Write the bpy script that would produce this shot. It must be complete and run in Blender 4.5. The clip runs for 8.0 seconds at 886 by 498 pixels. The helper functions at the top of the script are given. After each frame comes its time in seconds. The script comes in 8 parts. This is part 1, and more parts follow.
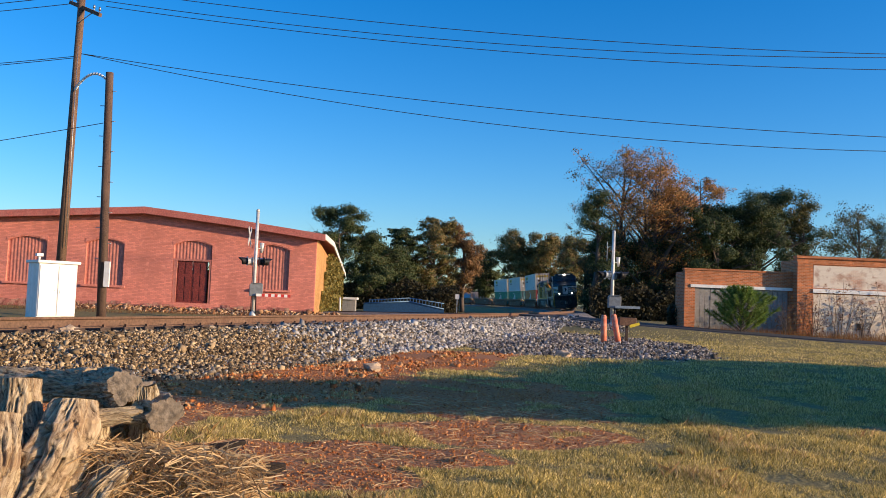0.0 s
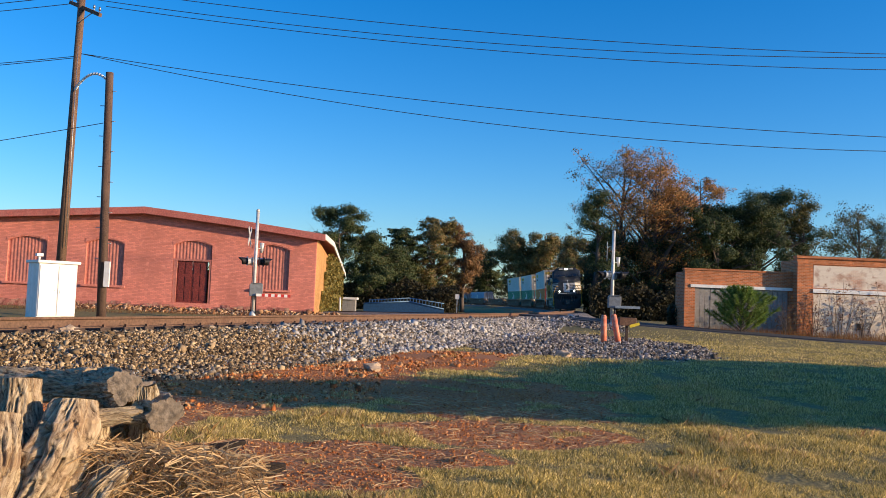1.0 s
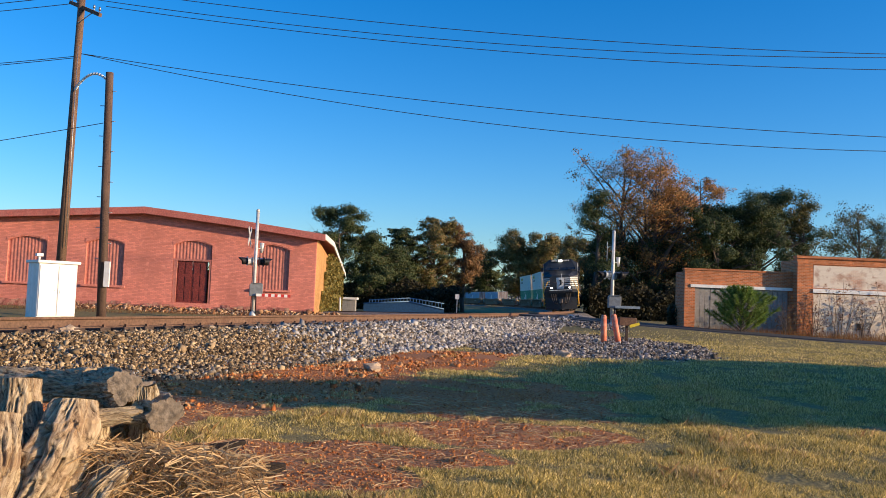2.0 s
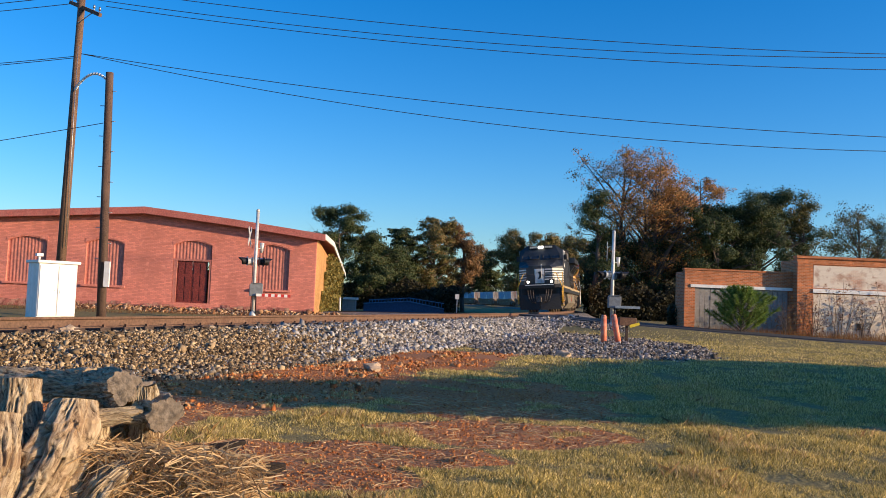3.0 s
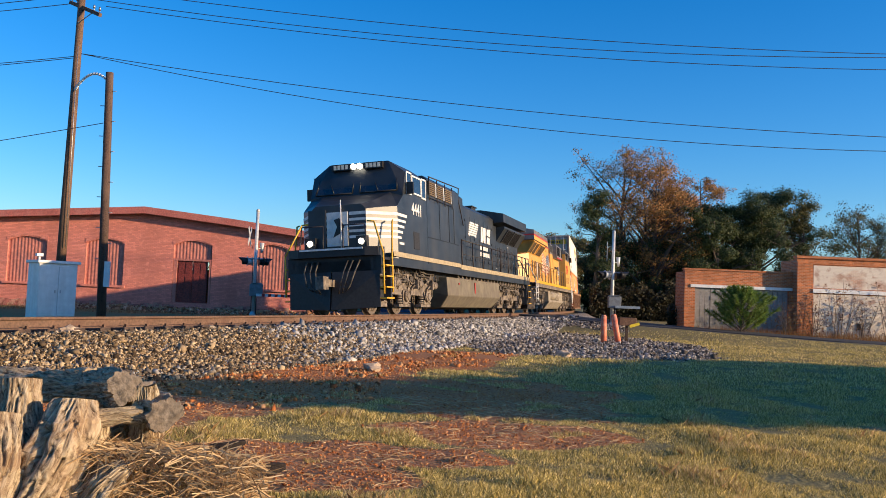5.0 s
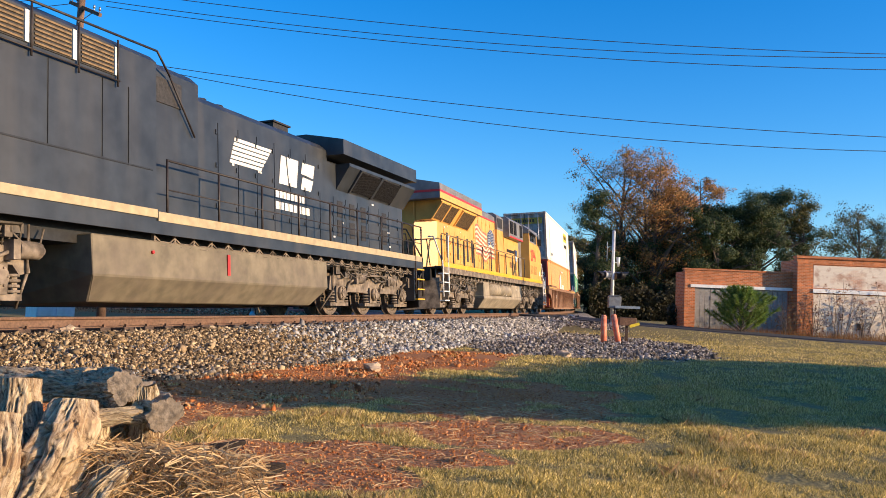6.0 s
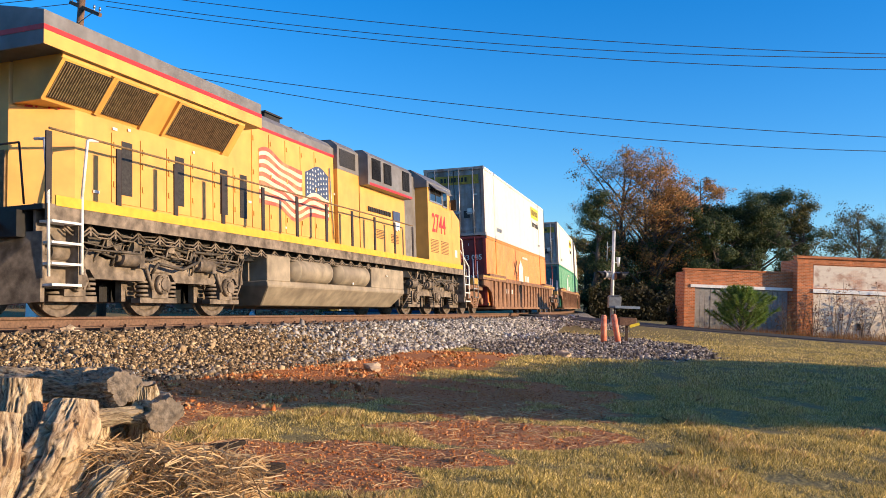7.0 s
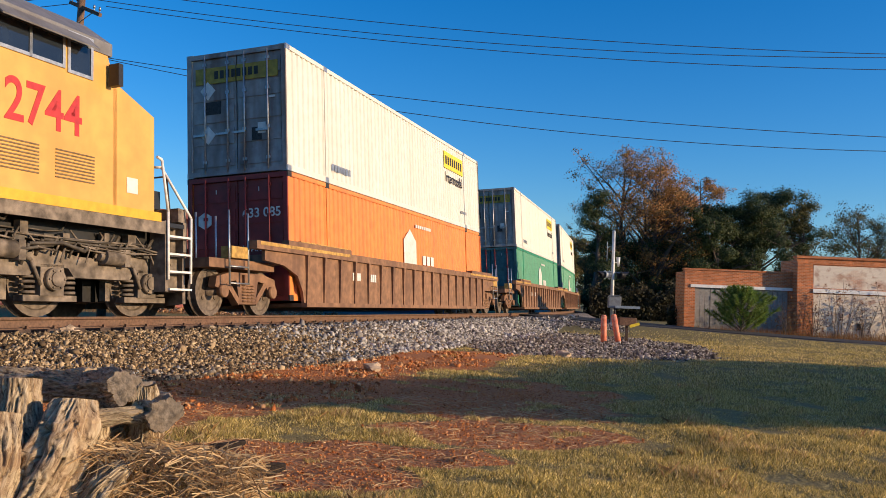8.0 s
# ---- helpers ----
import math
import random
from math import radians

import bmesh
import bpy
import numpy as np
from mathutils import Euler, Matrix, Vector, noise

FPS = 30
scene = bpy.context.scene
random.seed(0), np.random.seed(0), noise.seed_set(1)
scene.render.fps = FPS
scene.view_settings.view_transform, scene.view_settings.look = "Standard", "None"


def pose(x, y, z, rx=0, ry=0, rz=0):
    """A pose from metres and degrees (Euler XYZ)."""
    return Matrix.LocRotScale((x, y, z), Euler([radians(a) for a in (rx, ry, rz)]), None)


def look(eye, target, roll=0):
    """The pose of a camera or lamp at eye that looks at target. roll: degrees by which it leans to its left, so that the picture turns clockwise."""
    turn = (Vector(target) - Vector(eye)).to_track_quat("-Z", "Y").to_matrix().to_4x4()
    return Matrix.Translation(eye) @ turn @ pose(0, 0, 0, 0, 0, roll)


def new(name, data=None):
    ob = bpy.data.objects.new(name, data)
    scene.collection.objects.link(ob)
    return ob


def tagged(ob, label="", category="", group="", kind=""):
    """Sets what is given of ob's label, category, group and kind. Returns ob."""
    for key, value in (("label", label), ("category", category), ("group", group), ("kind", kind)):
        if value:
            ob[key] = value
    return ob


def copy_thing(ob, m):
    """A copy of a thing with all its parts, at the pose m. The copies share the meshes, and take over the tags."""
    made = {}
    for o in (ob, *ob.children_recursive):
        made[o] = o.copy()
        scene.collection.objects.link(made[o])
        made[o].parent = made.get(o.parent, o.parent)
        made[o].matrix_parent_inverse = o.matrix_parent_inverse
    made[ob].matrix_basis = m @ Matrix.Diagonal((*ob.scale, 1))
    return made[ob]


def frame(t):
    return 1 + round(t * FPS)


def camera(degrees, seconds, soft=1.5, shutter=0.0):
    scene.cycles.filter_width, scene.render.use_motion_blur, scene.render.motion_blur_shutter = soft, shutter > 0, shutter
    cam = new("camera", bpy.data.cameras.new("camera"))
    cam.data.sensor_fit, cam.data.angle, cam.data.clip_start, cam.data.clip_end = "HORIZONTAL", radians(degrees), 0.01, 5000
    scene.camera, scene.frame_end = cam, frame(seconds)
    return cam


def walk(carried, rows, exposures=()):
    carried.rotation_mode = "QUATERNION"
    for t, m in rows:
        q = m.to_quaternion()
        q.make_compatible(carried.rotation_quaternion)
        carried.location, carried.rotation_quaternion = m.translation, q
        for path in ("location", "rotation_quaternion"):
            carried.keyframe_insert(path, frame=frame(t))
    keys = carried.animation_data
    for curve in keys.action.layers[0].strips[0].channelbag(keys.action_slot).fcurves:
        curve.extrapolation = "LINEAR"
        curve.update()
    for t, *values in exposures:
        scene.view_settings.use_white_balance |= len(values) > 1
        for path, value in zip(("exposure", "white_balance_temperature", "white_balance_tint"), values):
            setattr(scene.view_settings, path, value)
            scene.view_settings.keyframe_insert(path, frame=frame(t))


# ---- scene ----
# camera: fixed on a low support, leaning a little
cam = camera(55.07, 8.0, 0.6)
EYE = Matrix.Translation((0, 0, 0.549)) @ pose(0, 0, 0, 93.443) @ pose(0, 0, 0, 0, 0, 2.3)
walk(cam, [(0.0, EYE), (8.0, EYE)], [(0.0, 0.38, 5900, 10), (5.0, 0.38, 5900, 10), (6.0, 0.62, 5900, 10), (6.5, 0.64, 5900, 10), (7.2, 0.52, 5900, 10), (8.0, 0.14, 5900, 10)])

# light: a low sun on the right, clear sky
SUN_TO = Vector((0.949, -0.316, 0.212)).normalized()
world = bpy.data.worlds.new("sky")
scene.world = world
world.use_nodes = True
sky = world.node_tree.nodes.new("ShaderNodeTexSky")
sky.sky_type, sky.sun_disc = "NISHITA", False
sky.sun_elevation = math.asin(SUN_TO.z)
sky.sun_rotation = math.atan2(SUN_TO.x, SUN_TO.y)
sky.air_density, sky.dust_density, sky.ozone_density = 1.0, 0.6, 4.0
back = world.node_tree.nodes["Background"]
back.inputs["Strength"].default_value = 0.166
deep = world.node_tree.nodes.new("ShaderNodeHueSaturation")
deep.inputs["Hue"].default_value, deep.inputs["Saturation"].default_value = 0.505, 1.27
world.node_tree.links.new(sky.outputs[0], deep.inputs["Color"])
world.node_tree.links.new(deep.outputs[0], back.inputs["Color"])
sun = new("sun", bpy.data.lights.new("sun", "SUN"))
sun.data.energy, sun.data.angle, sun.data.color = 5.6, radians(0.6), (1.0, 0.68, 0.37)
sun.matrix_world = look(SUN_TO * 100, (0, 0, 0))


# ---- building tools ----
def box(bm, x0, x1, y0, y1, z0, z1, m=None):
    v = [bm.verts.new(p) for p in ((x0, y0, z0), (x1, y0, z0), (x1, y1, z0), (x0, y1, z0),
                                   (x0, y0, z1), (x1, y0, z1), (x1, y1, z1), (x0, y1, z1))]
    for f in ((3, 2, 1, 0), (4, 5, 6, 7), (0, 1, 5, 4), (1, 2, 6, 5), (2, 3, 7, 6), (3, 0, 4, 7)):
        bm.faces.new([v[i] for i in f])
    if m is not None:
        for p in v:
            p.co = m @ p.co
    return v


def tube(bm, a, b, r0, r1=None, seg=10, caps=True):
    """A round bar from a to b."""
    a, b = Vector(a), Vector(b)
    r1 = r0 if r1 is None else r1
    d = (b - a).normalized()
    u = d.orthogonal().normalized()
    w = d.cross(u)
    rings = []
    for p, r in ((a, r0), (b, r1)):
        rings.append([bm.verts.new(p + (u * math.cos(2 * math.pi * i / seg) + w * math.sin(2 * math.pi * i / seg)) * r) for i in range(seg)])
    for i in range(seg):
        f = bm.faces.new((rings[0][i], rings[0][(i + 1) % seg], rings[1][(i + 1) % seg], rings[1][i]))
        f.smooth = True
    if caps:
        bm.faces.new(rings[0][::-1])
        bm.faces.new(rings[1])
    return rings


def pipe(bm, pts, r, seg=6):
    """A bent round bar through points."""
    for a, b in zip(pts[:-1], pts[1:]):
        tube(bm, a, b, r, r, seg)


def prism(bm, outline, axis, lo, hi, m=None):
    """An outline (pairs) pushed along an axis: 'x' uses (y, z), 'y' uses (x, z), 'z' uses (x, y)."""
    def at(p, d):
        q = {"x": (d, p[0], p[1]), "y": (p[0], d, p[1]), "z": (p[0], p[1], d)}[axis]
        return m @ Vector(q) if m is not None else Vector(q)
    a = [bm.verts.new(at(p, lo)) for p in outline]
    b = [bm.verts.new(at(p, hi)) for p in outline]
    n = len(outline)
    faces = [bm.faces.new(a), bm.faces.new(b[::-1])]
    for i in range(n):
        faces.append(bm.faces.new((a[i], b[i], b[(i + 1) % n], a[(i + 1) % n])))
    bmesh.ops.recalc_face_normals(bm, faces=faces)
    return a + b


def mesh_of(bm, name, material, bevel=0.0):
    if bevel:
        bmesh.ops.bevel(bm, geom=bm.edges[:], offset=bevel, segments=1, affect="EDGES", clamp_overlap=True)
    me = bpy.data.meshes.new(name)
    bm.to_mesh(me)
    bm.free()
    me.materials.append(material)
    return me


def part(name, bm, material, parent, label="", bevel=0.0):
    """One mesh object under a thing or a part."""
    ob = new(name, mesh_of(bm, name, material, bevel))
    ob.parent = parent
    return tagged(ob, label)


def thing(name, label, category, m=None, group=""):
    """An empty at the base of a thing."""
    ob = new(name)
    ob.empty_display_size = 0.2
    if m is not None:
        ob.matrix_basis = m
    return tagged(ob, label, category, group)


def solid(name, bm, material, label, category="", kind="", m=None, bevel=0.0):
    """A thing that is one mesh."""
    ob = new(name, mesh_of(bm, name, material, bevel))
    if m is not None:
        ob.matrix_basis = m
    return tagged(ob, label, category, kind=kind)


def wire(name, pts, r, material, label, category, parent=None):
    cu = bpy.data.curves.new(name, "CURVE")
    cu.dimensions, cu.bevel_depth, cu.bevel_resolution = "3D", r, 1
    sp = cu.splines.new("POLY")
    sp.points.add(len(pts) - 1)
    for p, q in zip(sp.points, pts):
        p.co = (*q, 1)
    cu.materials.append(material)
    ob = new(name, cu)
    ob.parent = parent
    return tagged(ob, label, category)


def writing(name, text, size, material, m, parent, label="", depth=0.004, squeeze=1.0):
    """Letters as a mesh, centred, in the xy plane of m."""
    cu = bpy.data.curves.new(name, "FONT")
    cu.body, cu.size, cu.extrude, cu.align_x, cu.align_y = text, size, depth, "CENTER", "CENTER"
    cu.offset = size * 0.012
    ob = bpy.data.objects.new(name, cu)
    scene.collection.objects.link(ob)
    dg = bpy.context.evaluated_depsgraph_get()
    me = bpy.data.meshes.new_from_object(ob.evaluated_get(dg))
    bpy.data.objects.remove(ob)
    me.transform(Matrix.Diagonal((squeeze, 1, 1, 1)))
    me.materials.clear()
    me.materials.append(material)
    ob = new(name, me)
    ob.parent = parent
    ob.matrix_basis = m
    return tagged(ob, label)


# ---- materials ----
def paint(name, color, rough=0.6, metal=0.0, grain=40.0, vary=0.12, bump=0.0, bumpscale=200.0, stain=None, stainscale=1.2, stainamt=0.0, emit=0.0, spec=0.5, streak=False, vec="Object"):
    """A surface with tone variation at two scales, optional stains and fine relief."""
    mat = bpy.data.materials.new(name)
    mat.use_nodes = True
    nt = mat.node_tree
    bs = nt.nodes["Principled BSDF"]
    bs.inputs["Roughness"].default_value, bs.inputs["Metallic"].default_value = rough, metal
    bs.inputs["Specular IOR Level"].default_value = spec
    co = nt.nodes.new("ShaderNodeTexCoord")

    def tex(scale, detail=4.0, stretch=None):
        n = nt.nodes.new("ShaderNodeTexNoise")
        n.inputs["Scale"].default_value, n.inputs["Detail"].default_value = scale, detail
        if stretch:
            mp = nt.nodes.new("ShaderNodeMapping")
            mp.inputs["Scale"].default_value = stretch
            nt.links.new(co.outputs[vec], mp.inputs[0])
            nt.links.new(mp.outputs[0], n.inputs["Vector"])
        else:
            nt.links.new(co.outputs[vec], n.inputs["Vector"])
        return n

    def mix(kind, fac, a, b):
        n = nt.nodes.new("ShaderNodeMix")
        n.data_type, n.blend_type = "RGBA", kind
        for key, val in ((0, fac), (6, a), (7, b)):
            if isinstance(val, (int, float)):
                n.inputs[key].default_value = val
            elif isinstance(val, tuple):
                n.inputs[key].default_value = (*val[:3], 1)
            else:
                nt.links.new(val, n.inputs[key])
        return n.outputs[2]

    def ramp(src, lo, hi):
        n = nt.nodes.new("ShaderNodeMapRange")
        n.inputs[1].default_value, n.inputs[2].default_value = lo, hi
        nt.links.new(src, n.inputs[0])
        return n.outputs[0]

    dark, light = tuple(c * (1 - vary * 1.6) for c in color), tuple(min(1, c * (1 + vary)) for c in color)
    col = mix("MIX", ramp(tex(grain).outputs[0], 0.3, 0.7), dark, light)
    col = mix("MULTIPLY", 0.5, col, mix("MIX", ramp(tex(grain * 0.06).outputs[0], 0.35, 0.65), (1 - vary,) * 3, (1, 1, 1)))
    if stain:
        st = (1.6, 1.6, 0.18) if streak else None
        s = tex(stainscale, 6.0, st)
        n = nt.nodes.new("ShaderNodeMath")
        n.operation = "MULTIPLY"
        n.inputs[1].default_value = stainamt
        nt.links.new(ramp(s.outputs[0], 0.46, 0.68), n.inputs[0])
        col = mix("MIX", n.outputs[0], col, stain)
    nt.links.new(col, bs.inputs["Base Color"])
    if bump:
        b = nt.nodes.new("ShaderNodeBump")
        b.inputs["Strength"].default_value, b.inputs["Distance"].default_value = bump, 0.01
        nt.links.new(tex(bumpscale, 3.0).outputs[0], b.inputs["Height"])
        nt.links.new(b.outputs[0], bs.inputs["Normal"])
    if emit:
        bs.inputs["Emission Color"].default_value = (*color, 1)
        bs.inputs["Emission Strength"].default_value = emit
    return mat


M_trim_red = paint("red_trim_paint", (0.46, 0.14, 0.11), 0.7, grain=12, vary=0.2, stain=(0.45, 0.2, 0.17), stainscale=2, stainamt=0.4)
M_sheet_red = paint("red_sheet_metal", (0.52, 0.19, 0.14), 0.6, grain=6, vary=0.2, stain=(0.45, 0.2, 0.16), stainscale=1.5, stainamt=0.5, streak=True)
M_door_red = paint("red_door_wood", (0.2, 0.035, 0.025), 0.6, grain=14, vary=0.35)
M_white = paint("white_paint", (0.78, 0.78, 0.76), 0.45, grain=6, vary=0.06, stain=(0.5, 0.47, 0.42), stainscale=2.5, stainamt=0.25, streak=True)
M_pole = paint("weathered_pole_wood", (0.2, 0.12, 0.075), 0.9, grain=30, vary=0.4, bump=0.8, bumpscale=40, stain=(0.08, 0.05, 0.035), stainscale=3, stainamt=0.7, streak=True)
M_pole_dark = paint("creosoted_pole_wood", (0.10, 0.06, 0.045), 0.9, grain=30, vary=0.4, bump=0.8, bumpscale=40, stain=(0.2, 0.13, 0.09), stainscale=3, stainamt=0.5, streak=True)
M_galv = paint("galvanised_steel", (0.45, 0.46, 0.47), 0.45, 0.8, grain=15, vary=0.15)
M_alu = paint("silver_paint", (0.62, 0.62, 0.6), 0.45, 0.2, grain=10, vary=0.12)
M_black = paint("black_paint", (0.015, 0.015, 0.016), 0.5, grain=15, vary=0.3)
M_wire = paint("black_cable", (0.02, 0.025, 0.03), 0.7, grain=5, vary=0.2)
M_rail = paint("rusty_rail", (0.17, 0.098, 0.06), 0.75, 0.1, grain=25, vary=0.3, bump=0.3, bumpscale=120, stain=(0.11, 0.05, 0.03), stainscale=4, stainamt=0.6)
M_railtop = paint("polished_rail_head", (0.5, 0.45, 0.4), 0.3, 0.9, grain=25, vary=0.15)
M_tie = paint("old_tie_wood", (0.09, 0.06, 0.045), 0.95, grain=20, vary=0.4, bump=0.8, bumpscale=60)
M_asphalt = paint("worn_asphalt", (0.09, 0.085, 0.08), 0.9, spec=0.15, grain=60, vary=0.3, bump=0.5, bumpscale=90)
M_ns = paint("black_engine_paint", (0.028, 0.033, 0.04), 0.42, grain=3, vary=0.25, stain=(0.07, 0.066, 0.06), stainscale=0.9, stainamt=0.45, streak=True)
M_up = paint("yellow_engine_paint", (0.68, 0.365, 0.08), 0.45, grain=3, vary=0.08, stain=(0.45, 0.25, 0.06), stainscale=1.0, stainamt=0.4, streak=True)
M_upgrey = paint("grey_roof_paint", (0.19, 0.185, 0.185), 0.5, grain=5, vary=0.15, stain=(0.1, 0.08, 0.07), stainscale=1.5, stainamt=0.5)
M_truck = paint("dusty_truck_steel", (0.24, 0.195, 0.15), 0.8, 0.1, grain=8, vary=0.3, bump=0.3, bumpscale=60, stain=(0.035, 0.027, 0.02), stainscale=3.5, stainamt=0.8)
M_contw = paint("white_container_paint", (0.68, 0.665, 0.61), 0.5, grain=4, vary=0.05, stain=(0.5, 0.42, 0.33), stainscale=0.9, stainamt=0.25, streak=True)
M_conto = paint("orange_container_paint", (0.74, 0.25, 0.05), 0.5, grain=4, vary=0.1, stain=(0.4, 0.13, 0.05), stainscale=1.2, stainamt=0.35, streak=True)
M_contg = paint("green_container_paint", (0.04, 0.27, 0.15), 0.5, grain=4, vary=0.1, stain=(0.05, 0.15, 0.1), stainscale=1.2, stainamt=0.35, streak=True)
M_well = paint("brown_well_paint", (0.25, 0.135, 0.07), 0.7, grain=6, vary=0.25, stain=(0.1, 0.05, 0.03), stainscale=1.5, stainamt=0.6, streak=True)
# ---- the track: one wide curve, canted ----
TH, CURVE, CANT = 0.36863, 0.0024, 0.07503
P0 = Vector((-9.346, 5.869))
S_A, SPEED, SLOW = 104.10, 17.374, -0.047


def heading(s):
    return TH - CURVE * s


def on_track(s, lat=0.0, z=0.0, cant=True):
    """A point s metres along the track, lat metres towards the lawn, z above the rails' level."""
    h = heading(s)
    x = P0.x + (math.cos(h) - math.cos(TH)) / CURVE
    y = P0.y - (math.sin(h) - math.sin(TH)) / CURVE
    c, n = (math.cos(CANT), math.sin(CANT)) if cant else (1, 0)
    side = lat * c - z * n
    return Vector((x + math.cos(h) * side, y - math.sin(h) * side, lat * n + z * c))


def car_pose(s, a, b):
    """The pose of a car whose front is at s and whose pivots lie a and b metres behind it: x backwards, -y to the lawn."""
    p, q = on_track(s + a), on_track(s + b)
    u = (q - p).normalized()
    turn = Matrix(((u.x, -u.y, 0), (u.y, u.x, 0), (0, 0, 1))).to_4x4() @ pose(0, 0, 0, -math.degrees(CANT))
    return Matrix.Translation(p - u * a) @ turn


def front_at(t):
    return S_A - SPEED * t - SLOW * t * t / 2


# ---- ground ----
def near_track(x, y):
    """Distance from the track's centre line towards the lawn (negative beyond it), and s."""
    r = 1 / CURVE
    cx, cy = P0.x - math.cos(TH) * r, P0.y + math.sin(TH) * r
    dx, dy = x - cx, y - cy
    return math.hypot(dx, dy) - r, (TH - math.atan2(-dy, dx)) / CURVE


ROAD = [(400, 22, -1.0), (60, 31, -0.9), (30, 36.0, -0.78), (18, 38.6, -0.55), (10.5, 41.8, -0.27), (5.2, 45.6, -0.02), (0, 50, -0.22), (-8, 57, -0.5), (-40, 80, -0.7)]


def on_road(x, y):
    """Distance from the road's centre line and the road's height there."""
    best = (1e9, 0)
    for (ax, ay, az), (bx, by, bz) in zip(ROAD[:-1], ROAD[1:]):
        ux, uy = bx - ax, by - ay
        f = max(0, min(1, ((x - ax) * ux + (y - ay) * uy) / (ux * ux + uy * uy)))
        d = math.hypot(x - ax - ux * f, y - ay - uy * f)
        if d < best[0]:
            best = (d, az + (bz - az) * f)
    return best


def smooth(a, b, v):
    f = max(0.0, min(1.0, (v - a) / (b - a)))
    return f * f * (3 - 2 * f)


def ground_z(x, y):
    d, s = near_track(x, y)
    n1 = noise.noise((x * 0.3, y * 0.3, 0))
    z = -0.68 + 0.06 * n1
    if abs(x) < 60 and -10 < y < 80:
        z += 0.025 * noise.noise((x * 1.6, y * 1.6, 3)) + 0.012 * noise.noise((x * 5, y * 5, 7))
    rd, rz = on_road(x, y)
    f = 1 - smooth(2.4, 7.0, rd)
    z = z * (1 - f) + (rz - 0.03) * f
    bed = -0.27 + 0.075 * max(-1.5, min(1.5, d))
    reach = 3.5 if d > 0 else 3.2
    f = 1 - smooth(1.5, reach, abs(d) + 0.25 * noise.noise((x * 0.8, y * 0.8, 9)))
    return z * (1 - f) + bed * f


def zones(x, y):
    """Shares of gravel and of bare red earth at a place."""
    d, s = near_track(x, y)
    e = 0.5 * noise.noise((x * 0.7, y * 0.7, 5)) + 0.25 * noise.noise((x * 2.3, y * 2.3, 6))
    gravel = 1 - smooth(2.9, 3.6, abs(d) + e)
    rd, _ = on_road(x, y)
    gravel = max(gravel, 1 - smooth(3.2, 6.0, rd + 2 * e)) if x < 8.5 else max(gravel, 1 - smooth(2.2, 2.7, rd + e))
    gravel = max(gravel, (1 - smooth(4.0, 5.2, math.hypot((x - 4.0) * 1.05, (y - 28.5) * 0.55) + e)) * smooth(17, 21, y))
    e2 = e + 0.3 * noise.noise((x * 1.9, y * 1.9, 15))

    def patch(cx, cy, rx, ry):
        return 1 - smooth(0.75, 1.15, math.hypot((x - cx) / rx, (y - cy) / ry) + 0.55 * e2)
    # the track's foot, then the worn path and the scraped places on the lawn
    bare = (1 - smooth(5.3, 6.5, d + 1.1 * e2)) * (1 - smooth(20, 23, y)) * (1 - 0.8 * patch(0.5, 14.5, 1.0, 0.9))
    for spot in ((0.75, 11.2, 1.6, 2.6), (-1.9, 10.9, 1.7, 1.2), (0.5, 8.05, 1.25, 0.8), (-0.7, 6.75, 1.25, 0.6), (-0.9, 5.7, 0.9, 0.6)):
        bare = max(bare, patch(*spot))
    if d < 0:
        bare = 1 - smooth(6, 11, -d + 2 * e)
    return gravel, bare


GRID = {}


def ground_read(key, x, y):
    """Values of the ground sheet at many places at once."""
    gx, gy, g = GRID["x"], GRID["y"], GRID[key]
    i = np.clip(np.searchsorted(gx, x) - 1, 0, len(gx) - 2)
    j = np.clip(np.searchsorted(gy, y) - 1, 0, len(gy) - 2)
    fx, fy = (x - gx[i]) / (gx[i + 1] - gx[i]), (y - gy[j]) / (gy[j + 1] - gy[j])
    return (g[j, i] * (1 - fx) + g[j, i + 1] * fx) * (1 - fy) + (g[j + 1, i] * (1 - fx) + g[j + 1, i + 1] * fx) * fy


